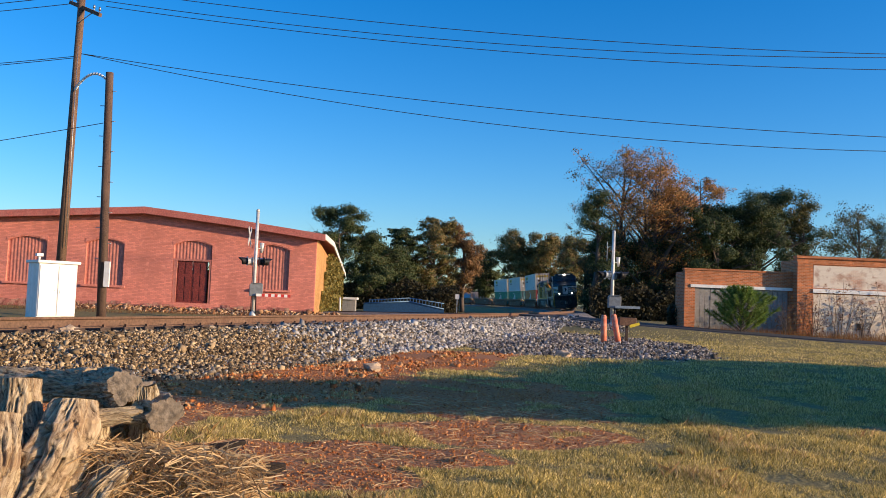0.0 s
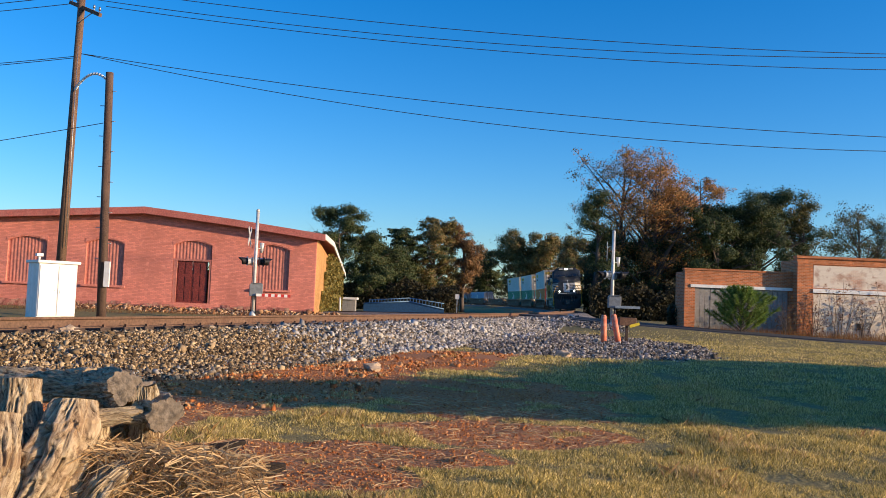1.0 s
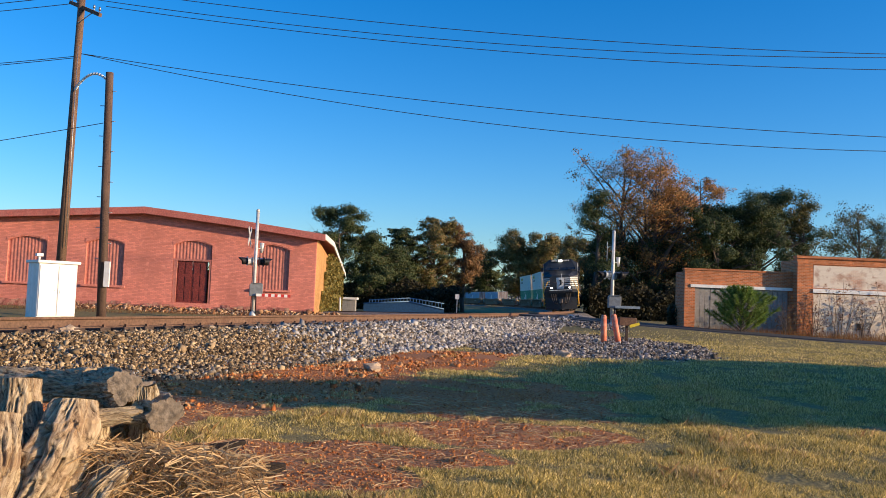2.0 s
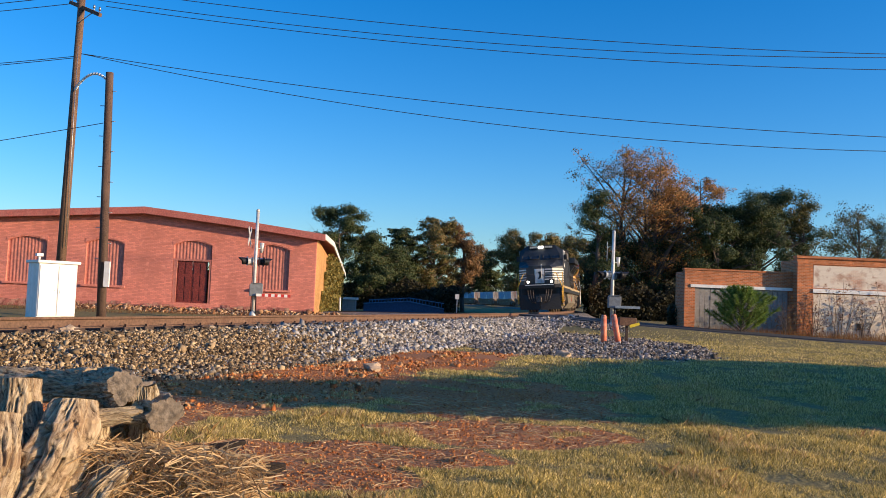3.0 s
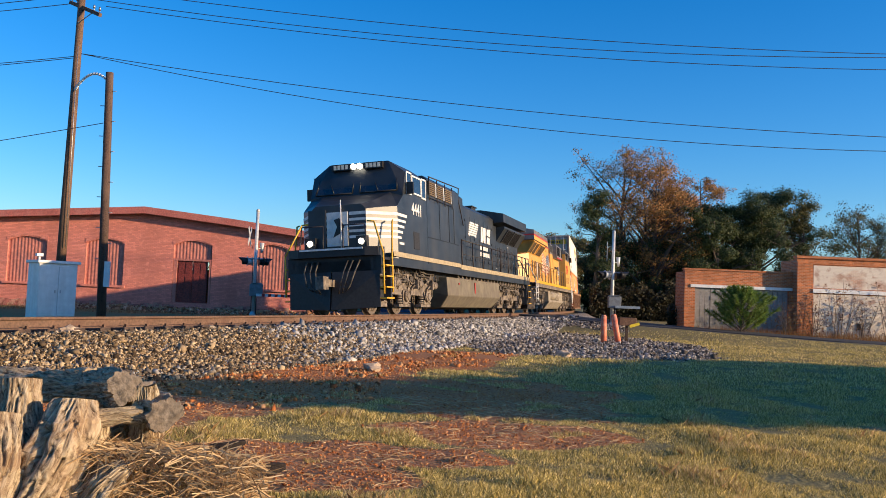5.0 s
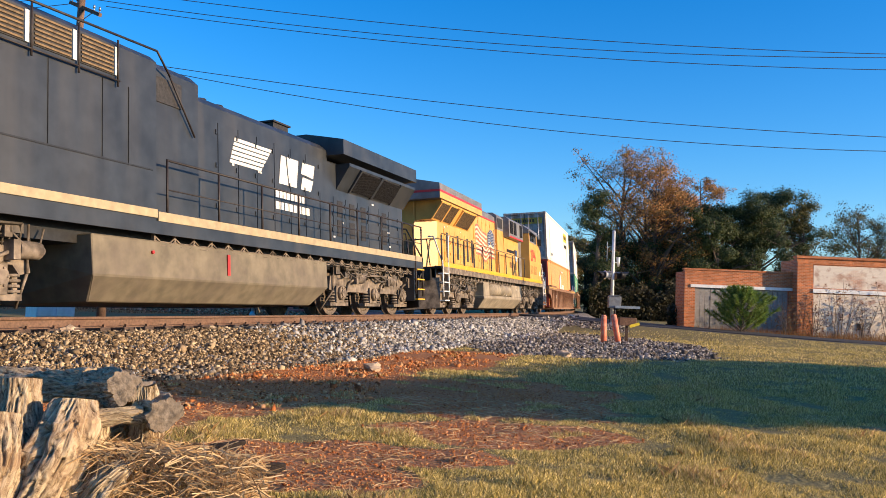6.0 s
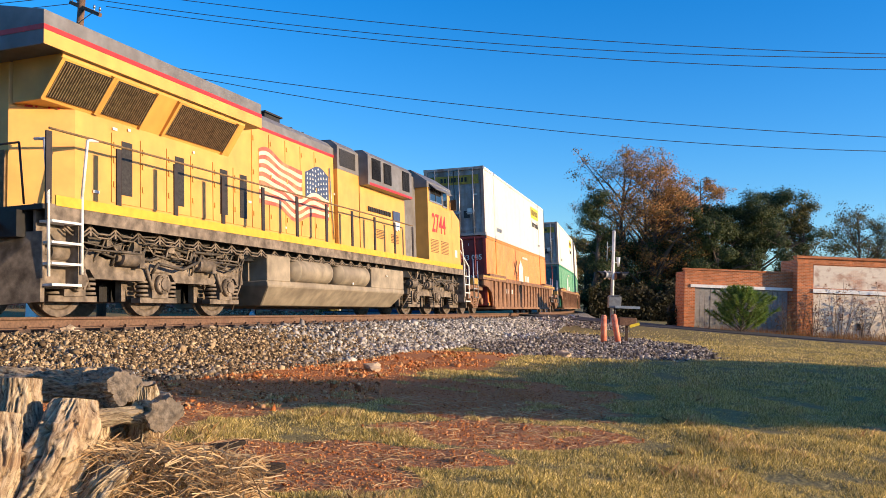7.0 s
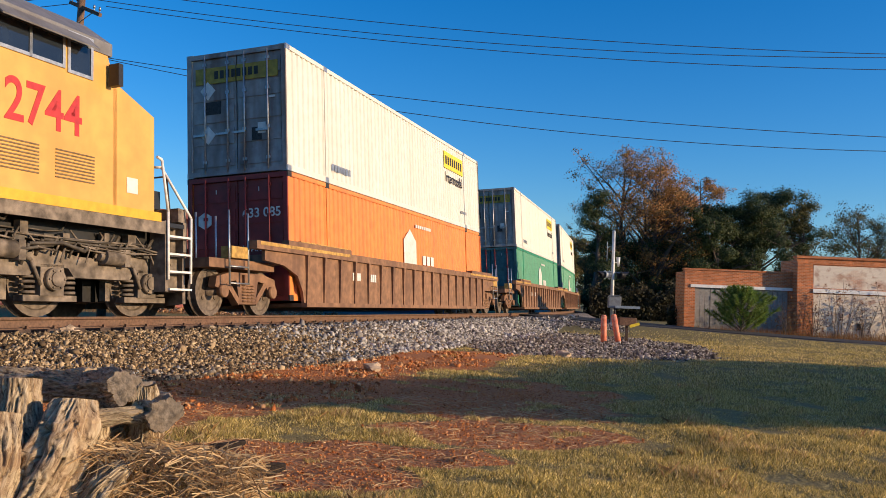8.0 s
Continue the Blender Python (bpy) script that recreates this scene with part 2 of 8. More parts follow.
def sheet():
    def steps(stops):
        out = []
        for (a, b, n) in stops:
            out += [a + (b - a) * i / n for i in range(n)]
        return out + [stops[-1][1]]
    xs = steps([(-3000, -300, 6), (-300, -60, 12), (-60, -14, 46), (-14, -6, 40), (-6, 8, 116), (8, 24, 60), (24, 60, 36), (60, 300, 12), (300, 3000, 6)])
    ys = steps([(-3000, -300, 5), (-300, -30, 9), (-30, 2, 16), (2, 14, 110), (14, 32, 90), (32, 60, 56), (60, 200, 35), (200, 600, 10), (600, 4000, 5)])
    verts = [(x, y, ground_z(x, y)) for y in ys for x in xs]
    GRID["x"], GRID["y"], GRID["z"] = np.array(xs), np.array(ys), np.array([v[2] for v in verts]).reshape(len(ys), -1)
    nx = len(xs)
    faces = [(j * nx + i, j * nx + i + 1, (j + 1) * nx + i + 1, (j + 1) * nx + i) for j in range(len(ys) - 1) for i in range(nx - 1)]
    me = bpy.data.meshes.new("ground")
    me.from_pydata(verts, [], faces)
    ga, ba = me.attributes.new("gravel", "FLOAT", "POINT"), me.attributes.new("bare", "FLOAT", "POINT")
    zs = [zones(v[0], v[1]) for v in verts]
    GRID["gravel"] = np.array([z[0] for z in zs]).reshape(len(ys), -1)
    GRID["bare"] = np.array([z[1] for z in zs]).reshape(len(ys), -1)
    GRID["road"] = np.array([on_road(v[0], v[1])[0] if abs(v[0]) < 60 and 0 < v[1] < 90 else 99.0 for v in verts]).reshape(len(ys), -1)
    GRID["patch"] = np.array([noise.noise((v[0] * 1.3, v[1] * 1.3, 21)) + 0.5 * noise.noise((v[0] * 4, v[1] * 4, 22)) for v in verts]).reshape(len(ys), -1)
    ga.data.foreach_set("value", [z[0] for z in zs])
    ba.data.foreach_set("value", [z[1] for z in zs])
    me.polygons.foreach_set("use_smooth", [True] * len(faces))
    mat = bpy.data.materials.new("lawn_earth_and_gravel")
    mat.use_nodes = True
    nt = mat.node_tree
    bs = nt.nodes["Principled BSDF"]
    bs.inputs["Roughness"].default_value, bs.inputs["Specular IOR Level"].default_value = 0.95, 0.2
    co = nt.nodes.new("ShaderNodeTexCoord")

    def ns(scale, detail=5):
        n = nt.nodes.new("ShaderNodeTexNoise")
        n.inputs["Scale"].default_value, n.inputs["Detail"].default_value = scale, detail
        nt.links.new(co.outputs["Object"], n.inputs["Vector"])
        return n.outputs[0]

    def ramp(src, *stops):
        n = nt.nodes.new("ShaderNodeValToRGB")
        while len(n.color_ramp.elements) < len(stops):
            n.color_ramp.elements.new(0.5)
        for el, (p, c) in zip(n.color_ramp.elements, stops):
            el.position, el.color = p, (*c, 1)
        nt.links.new(src, n.inputs[0])
        return n.outputs[0]

    def mix(fac, a, b):
        n = nt.nodes.new("ShaderNodeMix")
        n.data_type = "RGBA"
        nt.links.new(fac, n.inputs[0]), nt.links.new(a, n.inputs[6]), nt.links.new(b, n.inputs[7])
        return n.outputs[2]

    def attr(name):
        n = nt.nodes.new("ShaderNodeAttribute")
        n.attribute_name = name
        add = nt.nodes.new("ShaderNodeMath")
        add.operation = "MULTIPLY_ADD"
        nt.links.new(ns(6), add.inputs[0])
        add.inputs[1].default_value = 0.9
        nt.links.new(n.outputs["Fac"], add.inputs[2])
        r = nt.nodes.new("ShaderNodeMapRange")
        r.inputs[1].default_value, r.inputs[2].default_value = 0.82, 1.1
        nt.links.new(add.outputs[0], r.inputs[0])
        return r.outputs[0]
    grass = mix(ns(0.7), ramp(ns(30), (0.3, (0.09, 0.085, 0.032)), (0.7, (0.3, 0.25, 0.1))), ramp(ns(45), (0.3, (0.12, 0.1, 0.04)), (0.7, (0.4, 0.31, 0.13))))
    earth = mix(ns(1.1), ramp(ns(25), (0.3, (0.26, 0.085, 0.026)), (0.7, (0.66, 0.28, 0.095))), ramp(ns(40), (0.3, (0.28, 0.115, 0.045)), (0.7, (0.58, 0.31, 0.15))))
    vor = nt.nodes.new("ShaderNodeTexVoronoi")
    vor.inputs["Scale"].default_value = 17
    nt.links.new(co.outputs["Object"], vor.inputs["Vector"])
    stone = ramp(vor.outputs["Color"], (0.1, (0.06, 0.055, 0.05)), (0.9, (0.36, 0.33, 0.3)))
    col = mix(attr("gravel"), mix(attr("bare"), grass, earth), stone)
    nt.links.new(col, bs.inputs["Base Color"])
    b = nt.nodes.new("ShaderNodeBump")
    b.inputs["Strength"].default_value, b.inputs["Distance"].default_value = 0.9, 0.04
    nt.links.new(ns(22), b.inputs["Height"])
    nt.links.new(b.outputs[0], bs.inputs["Normal"])
    me.materials.append(mat)
    tagged(new("ground", me), "lawn, bare red clay and gravel beside the railway", "ground", kind="structure")


sheet()


# ---- road over the crossing ----
def road():
    bm = bmesh.new()
    pts = []
    for (ax, ay, az), (bx, by, bz) in zip(ROAD[:-1], ROAD[1:]):
        n = max(2, int(math.hypot(bx - ax, by - ay) / 1.5))
        pts += [Vector((ax + (bx - ax) * i / n, ay + (by - ay) * i / n, az + (bz - az) * i / n)) for i in range(n)]
    rows = []
    for i, p in enumerate(pts):
        u = (pts[min(i + 1, len(pts) - 1)] - pts[max(i - 1, 0)]).normalized()
        w = Vector((-u.y, u.x, 0)).normalized()
        rows.append([bm.verts.new(p + w * k + Vector((0, 0, 0.02 + dz))) for k, dz in ((-2.35, -0.25), (-2.2, 0), (2.2, 0), (2.35, -0.25))])
    for a, b in zip(rows[:-1], rows[1:]):
        for k in range(3):
            bm.faces.new((a[k], a[k + 1], b[k + 1], b[k]))
    bmesh.ops.recalc_face_normals(bm, faces=bm.faces[:])
    solid("road", bm, M_asphalt, "narrow worn asphalt road over the level crossing", "road", "structure")


road()


# ---- rails and ties ----
def railway():
    head = [(-0.037, 0.0), (-0.037, -0.035), (-0.009, -0.05), (-0.009, -0.15), (-0.076, -0.165), (-0.076, -0.18),
            (0.076, -0.18), (0.076, -0.165), (0.009, -0.15), (0.009, -0.05), (0.037, -0.035), (0.037, 0.0)]
    for side in (1, -1):
        track = thing("rail", "rusty steel rail with a worn bright head", "rail")
        tagged(track, kind="structure")
        bm = bmesh.new()
        rows = []
        ss = [-60 + 2 * i for i in range(50)] + [40 + 4 * i for i in range(70)]
        for s in ss:
            rows.append([bm.verts.new(on_track(s, side * 0.755 + y, z)) for y, z in head])
        for a, b in zip(rows[:-1], rows[1:]):
            for k in range(12):
                bm.faces.new((a[k], a[(k + 1) % 12], b[(k + 1) % 12], b[k]))
        bmesh.ops.recalc_face_normals(bm, faces=bm.faces[:])
        part("rail_bar", bm, M_rail, track)
        bm = bmesh.new()
        rows = [[bm.verts.new(on_track(s, side * 0.755 + y, 0.003)) for y in (-0.028, 0.028)] for s in ss]
        for a, b in zip(rows[:-1], rows[1:]):
            bm.faces.new((a[0], a[1], b[1], b[0]))
        part("running_surface", bm, M_railtop, track, "polished steel running surface")
        bm = bmesh.new()
        for i in range(120):
            s = -12 + 0.52 * i
            for k in (-0.12, 0.12):
                a = on_track(s, side * 0.755 + k)
                h = heading(s)
                m = Matrix.Translation(on_track(s, side * 0.755 + k, -0.165)) @ pose(0, 0, 0, 0, 0, -math.degrees(h))
                box(bm, -0.02, 0.02, -0.02, 0.02, -0.01, 0.035, m)
        part("spikes", bm, M_rail, track)
        tagged(track.children[-1], kind="stuff")
    bm0 = bmesh.new()
    box(bm0, -1.3, 1.3, -0.115, 0.115, -0.17, 0)
    me = mesh_of(bm0, "tie", M_tie, 0.012)
    ties = thing("railway_ties", "row of dark weathered wooden railway ties", "ties")
    tagged(ties, kind="structure")
    for i in range(140):
        s = -14 + 0.52 * i
        ob = new("tie", me)
        ob.parent = ties
        p = on_track(s, 0.05 * noise.noise((i * 3.1, 0, 0)), -0.182)
        ob.matrix_basis = Matrix.Translation(p) @ pose(0, 0, 0, 0, 0, -math.degrees(heading(s))) @ pose(0, 0, 0, 0, -math.degrees(CANT), 0)


railway()



def brickwork(name, color, mortar, tone=0.25, relief=0.6, white=None):
    """Courses of brick on upright walls, laid by the wall's own lengths."""
    mat = bpy.data.materials.new(name)
    mat.use_nodes = True
    nt = mat.node_tree
    bs = nt.nodes["Principled BSDF"]
    bs.inputs["Roughness"].default_value, bs.inputs["Specular IOR Level"].default_value = 0.9, 0.25
    co, sep, add, com = (nt.nodes.new("ShaderNode" + k) for k in ("TexCoord", "SeparateXYZ", "Math", "CombineXYZ"))
    nt.links.new(co.outputs["Object"], sep.inputs[0])
    nt.links.new(sep.outputs[0], add.inputs[0]), nt.links.new(sep.outputs[1], add.inputs[1])
    nt.links.new(add.outputs[0], com.inputs[0]), nt.links.new(sep.outputs[2], com.inputs[1])
    br = nt.nodes.new("ShaderNodeTexBrick")
    br.inputs["Scale"].default_value = 1.0
    br.inputs["Brick Width"].default_value, br.inputs["Row Height"].default_value, br.inputs["Mortar Size"].default_value = 0.21, 0.075, 0.006
    br.inputs["Color1"].default_value = (*(c * (1 + tone) for c in color), 1)
    br.inputs["Color2"].default_value = (*(c * (1 - tone) for c in color), 1)
    br.inputs["Mortar"].default_value = (*mortar, 1)
    nt.links.new(com.outputs[0], br.inputs["Vector"])
    col = br.outputs["Color"]

    def blot(scale, lo, hi, to, amount):
        nonlocal col
        n, r, m = nt.nodes.new("ShaderNodeTexNoise"), nt.nodes.new("ShaderNodeMapRange"), nt.nodes.new("ShaderNodeMix")
        n.inputs["Scale"].default_value, n.inputs["Detail"].default_value = scale, 6
        nt.links.new(co.outputs["Object"], n.inputs["Vector"])
        r.inputs[1].default_value, r.inputs[2].default_value, r.inputs[4].default_value = lo, hi, amount
        nt.links.new(n.outputs[0], r.inputs[0])
        m.data_type = "RGBA"
        nt.links.new(r.outputs[0], m.inputs[0]), nt.links.new(col, m.inputs[6])
        m.inputs[7].default_value = (*to, 1)
        col = m.outputs[2]
    blot(0.6, 0.45, 0.75, tuple(c * 0.62 for c in color), 0.7)
    blot(3.0, 0.58, 0.7, tuple(min(1, c * 1.7) for c in color), 0.35)
    if white:
        blot(0.5, 0.28, 0.42, white, 0.92)
        blot(2.5, 0.52, 0.66, tuple(c * 0.75 for c in color), 0.65)
    nt.links.new(col, bs.inputs["Base Color"])
    b = nt.nodes.new("ShaderNodeBump")
    b.inputs["Strength"].default_value, b.inputs["Distance"].default_value = relief, 0.012
    inv = nt.nodes.new("ShaderNodeMath")
    inv.operation = "SUBTRACT"
    inv.inputs[0].default_value = 1.0
    nt.links.new(br.outputs["Fac"], inv.inputs[1])
    nt.links.new(inv.outputs[0], b.inputs["Height"])
    nt.links.new(b.outputs[0], bs.inputs["Normal"])
    return mat


M_brick_paint = brickwork("red_painted_brick", (0.68, 0.25, 0.19), (0.53, 0.185, 0.14), 0.15, 0.8)
M_brick_bare = brickwork("orange_bare_brick", (0.48, 0.175, 0.07), (0.48, 0.38, 0.28), 0.32, 0.6)
M_brick_gold = brickwork("ochre_brick", (0.5, 0.26, 0.09), (0.45, 0.33, 0.18), 0.25, 0.6)
M_brick_white = brickwork("flaking_white_brick", (0.42, 0.2, 0.12), (0.5, 0.42, 0.34), 0.25, 0.5, (0.72, 0.66, 0.56))
M_stonework = paint("rubble_base", (0.42, 0.15, 0.12), 0.9, grain=5, vary=0.35, bump=1.0, bumpscale=14, stain=(0.5, 0.33, 0.22), stainscale=4, stainamt=0.8)
# board colour lowered to carry the tree shade over the garage doors
M_ply = paint("weathered_board_in_shade", (0.26, 0.258, 0.25), 0.8, grain=7, vary=0.2, stain=(0.3, 0.27, 0.24), stainscale=2, stainamt=0.6, streak=True)


# ---- red brick warehouse beyond the track ----
def warehouse():
    house = thing("warehouse", "long low red-painted brick warehouse with boarded arched openings", "warehouse", pose(-7.0, 47.0, -0.7, 0, 0, 3.2))
    L, D, T = 30.0, 20.0, 0.35
    roofline = [(0.5, 4.42), (-2.1, 4.74), (-4.5, 5.03), (-7.2, 5.3), (-9.3, 5.5), (-17.2, 4.95), (-L, 4.05)]

    def top(x):
        for (xa, za), (xb, zb) in zip(roofline[:-1], roofline[1:]):
            if xb <= x <= xa:
                return za + (zb - za) * (xa - x) / (xa - xb)
        return roofline[-1][1]
    # openings: from, to, sill, spring, crown
    holes = [(-25.2, -23.1, 1.35, 3.55, 3.8), (-20.9, -18.8, 1.35, 3.55, 3.8), (-16.62, -14.55, 1.35, 3.58, 3.82), (-12.45, -10.42, 1.35, 3.6, 3.86), (-7.75, -5.68, 0.55, 3.68, 3.95), (-3.4, -1.45, 1.45, 3.62, 3.9)]
    bm = bmesh.new()
    edge = -L
    def arch(a, b, zs, zt, n=8):
        return [(a + (b - a) * i / n, zs + (zt - zs) * (1 - (2 * i / n - 1) ** 2)) for i in range(n + 1)]
    def roof_pts(a, b):
        return [(b, top(b))] + [(x, z) for x, z in roofline if a < x < b] + [(a, top(a))]
    for a, b, z0, zs, zt in holes + [(0, 0, 0, 0, 0)]:
        prism(bm, [(edge, 0), (a, 0)] + roof_pts(edge, a), "y", 0, T)
        if a == b:
            break
        prism(bm, [(a, 0), (b, 0), (b, z0), (a, z0)], "y", 0, T)
        prism(bm, arch(a, b, zs, zt) + roof_pts(a, b), "y", 0, T)
        edge = b
    bmesh.ops.remove_doubles(bm, verts=bm.verts[:], dist=0.001)
    part("front_wall", bm, M_brick_paint, house)
    bm = bmesh.new()
    prism(bm, [(T, 0), (D, 0), (D, 2.9), (T, 4.4)], "x", -T, 0)
    part("end_wall", bm, M_brick_gold, house, "ochre brick end wall with ivy")
    bm = bmesh.new()
    prism(bm, [(-L, T), (-0.01, T), (-0.01, D), (-L, D)], "z", 0.02, 0.1)
    box(bm, -L, -T, D - T, D, 0, 2.8)
    box(bm, -L, -L + T, T, D - T, 0, 3.4)
    part("rear_wall", bm, M_brick_bare, house)
    # footing of rubble, uneven
    bm = bmesh.new()
    rnd = random.Random(3)
    x = -L
    while x < -0.1:
        w = rnd.uniform(0.18, 0.5)
        for z, h in ((-0.05, 0.3), (0.22, rnd.uniform(0.15, 0.3))):
            if not (-7.9 < x < -5.5 and z > 0.1):
                box(bm, x, min(x + w - 0.02, 0.0), -0.012 - rnd.uniform(0, 0.03), 0.02, z, z + h)
        x += w
    part("footing", bm, M_stonework, house, "crumbling rubble footing")
    # roof, fascia
    bm = bmesh.new()
    up = [(x, z) for x, z in roofline]
    prism(bm, [(x, z + 0.02) for x, z in up] + [(x, z + 0.16) for x, z in up[::-1]], "y", -0.55, 6)
    prism(bm, [(x, z + 0.02) for x, z in up] + [(x, z + 0.16) for x, z in up[::-1]], "y", 6.0, D + 0.3)
    for v in bm.verts:
        if v.co.y > 6.1:
            v.co.z -= 1.5
    part("roof", bm, M_trim_red, house, "low red roof with a sagging edge")
    bm = bmesh.new()
    prism(bm, [(x, z - 0.2) for x, z in up] + [(x, z + 0.17) for x, z in up[::-1]], "y", -0.6, -0.555)
    part("fascia", bm, M_trim_red, house)
    bm = bmesh.new()
    prism(bm, [(-0.55, 4.3), (6.0, 4.3), (D + 0.3, 2.8), (D + 0.3, 3.02), (6.0, 4.6), (-0.55, 4.6)], "x", 0.48, 0.54)
    part("barge_board", bm, M_white, house, "white painted barge board")
    for k in range(20):
        bm = bmesh.new()
        x = -0.6 - k * 0.85
        box(bm, x, x + 0.09, -0.5, 0.0, top(x) - 0.18, top(x) + 0.02)
        part("rafter_end", bm, M_trim_red, house)
    for n, (a, b, z0, zs, zt) in enumerate(holes):
        door = n == 4
        win = part("boarded_door" if door else "boarded_window", *sheet_fill(a, b, 2.92 if door else z0, zs, zt), house, "red corrugated sheet in an arched opening")
        bm = bmesh.new()
        if not door:
            box(bm, a - 0.15, b + 0.15, -0.12, 0.05, z0 - 0.12, z0)
            part("sill", bm, M_brick_paint, win)
            bm = bmesh.new()
        pts = arch(a - 0.06, b + 0.06, zs + 0.02, zt + 0.06)
        for p, q in zip(pts[:-1], pts[1:]):
            prism(bm, [p, q, (q[0], q[1] + 0.2), (p[0], p[1] + 0.2)], "y", -0.025, 0.03)
        bmesh.ops.remove_doubles(bm, verts=bm.verts[:], dist=0.001)
        part("arch", bm, M_brick_paint, win)
        if door:
            bm = bmesh.new()
            box(bm, a + 0.02, a + 0.2, 0.02, 0.16, z0, 2.92)
            box(bm, b - 0.12, b - 0.02, 0.02, 0.16, z0, 2.92)
            box(bm, a + 0.02, b - 0.02, 0.0, 0.18, 2.84, 2.95)
            part("door_frame", bm, M_sheet_red, win)
            for k in range(2):
                bm = bmesh.new()
                x0 = a + 0.22 + k * 0.82
                box(bm, x0, x0 + 0.8, 0.12, 0.16, z0, 2.84)
                for zz in (z0 + 0.12, z0 + 0.9, z0 + 1.6):
                    for xx in (x0 + 0.08, x0 + 0.44):
                        box(bm, xx, xx + 0.28, 0.095, 0.12, zz, zz + 0.55)
                part("door_leaf", bm, M_door_red, win, "dark red panelled door leaf")


def sheet_fill(a, b, z0, zs, zt):
    """Ribbed metal sheet that fills an arched opening."""
    bm = bmesh.new()
    n = int((b - a) / 0.045)
    rows = []
    for i in range(n + 1):
        f = i / n
        x = a + (b - a) * f
        y = 0.12 + (0.016 if i % 4 in (1, 2) else 0)
        rows.append((bm.verts.new((x, y, z0)), bm.verts.new((x, y, zs + (zt - zs) * (1 - (2 * f - 1) ** 2)))))
    for p, q in zip(rows[:-1], rows[1:]):
        bm.faces.new((p[0], q[0], q[1], p[1]))
    box(bm, a, b, 0.2, 0.24, z0, zs)
    return bm, M_sheet_red


warehouse()


YARD = pose(12.55, 43.9, -0.86, 0, 0, 1)


def garage():
    m = YARD
    low = thing("brick_garage", "low old brick garage with pale board doors", "garage", m)
    bm = bmesh.new()
    for z in (2.68,):
        box(bm, 0, 5.6, 0, 0.3, z, 3.5)
    box(bm, 0, 0.55, 0, 0.3, 0, 2.68)
    box(bm, 5.45, 5.6, 0, 0.3, 0, 2.68)
    box(bm, 0, 0.3, 0.3, 1.6, 0, 3.4)
    part("wall", bm, M_brick_bare, low)
    bm = bmesh.new()
    box(bm, -0.05, 5.6, -0.06, 0.32, 3.5, 3.58)
    box(bm, 0.3, 5.6, 0.3, 1.6, 3.2, 3.3)
    part("coping", bm, M_brick_bare, low)
    bm = bmesh.new()
    box(bm, 0.3, 5.6, -0.05, 0.1, 2.6, 2.75)
    part("lintel", bm, M_white, low, "white painted lintel board")
    for k in range(6):
        bm = bmesh.new()
        x = 0.57 + k * 0.81
        box(bm, x, x + 0.79, 0.12, 0.18, 0.0, 2.58)
        for j in range(3):
            box(bm, x + j * 0.263 + 0.005, x + j * 0.263 + 0.252, 0.1, 0.12, 0.02, 2.56)
        if k in (1, 4):
            for z in (0.5, 2.0):
                box(bm, x, x + 0.79, 0.07, 0.1, z, z + 0.16)
        leaf = part("board_door", bm, M_ply, low, "weathered board door leaf, pale tone darkened for shade")
    tall = thing("brick_workshop", "taller old brick building with flaking white paint", "workshop", m @ pose(5.62, -0.5, 0))
    bm = bmesh.new()
    box(bm, 0, 7.5, 0, 0.35, 0, 4.3)
    box(bm, 0, 0.35, 0.35, 2, 0, 4.2)
    box(bm, 0, 0.8, -0.06, 0.0, 0, 4.1)
    part("wall", bm, M_brick_bare, tall)
    bm = bmesh.new()
    box(bm, -0.06, 7.5, -0.1, 0.4, 4.3, 4.42)
    box(bm, 0, 7.5, -0.05, 0.0, 4.0, 4.12)
    box(bm, 0.35, 7.5, 0.35, 2, 4.0, 4.1)
    part("coping", bm, M_brick_bare, tall)
    bm = bmesh.new()
    box(bm, 0.85, 7.4, -0.03, -0.002, 0.0, 2.5)
    part("painted_panel", bm, M_brick_white, tall, "brick panel with flaking white paint")
    bm = bmesh.new()
    box(bm, 0.85, 7.4, -0.028, -0.002, 2.8, 3.95)
    part("painted_band", bm, M_brick_white, tall)
    bm = bmesh.new()
    box(bm, 0.8, 7.4, -0.12, 0.0, 2.55, 2.75)
    part("lintel", bm, M_white, tall)
    for x in (3.1, 5.6):
        bm = bmesh.new()
        box(bm, x, x + 0.22, -0.05, 0.0, 0.75, 1.05)
        part("vent", bm, M_black, tall)


garage()


# ---- train: materials ----
M_white_deck = paint("white_marking", (0.75, 0.73, 0.68), 0.5, grain=8, vary=0.12, stain=(0.4, 0.35, 0.28), stainscale=2, stainamt=0.3)
M_stripe_ns = paint("cream_sill_stripe", (0.4, 0.32, 0.19), 0.5, grain=6, vary=0.15, stain=(0.4, 0.3, 0.15), stainscale=2, stainamt=0.4)
M_stripe_up = paint("bright_yellow_sill_stripe", (0.72, 0.4, 0.02), 0.4, grain=6, vary=0.1)
# darker copy of the yellow decal: shade on the door end put into colour
M_plate_y = paint("shade_dulled_yellow_plate", (0.42, 0.3, 0.03), 0.6, grain=8, vary=0.2, stain=(0.2, 0.12, 0.03), stainscale=3, stainamt=0.5)
M_tank_up = paint("dusty_tan_tank", (0.3, 0.255, 0.185), 0.7, grain=4, vary=0.2, stain=(0.12, 0.095, 0.07), stainscale=1.2, stainamt=0.5)
M_hose = paint("worn_rubber_hose", (0.09, 0.075, 0.058), 0.65, grain=10, vary=0.3)
M_red = paint("red_lettering", (0.5, 0.03, 0.025), 0.45, grain=8, vary=0.15)
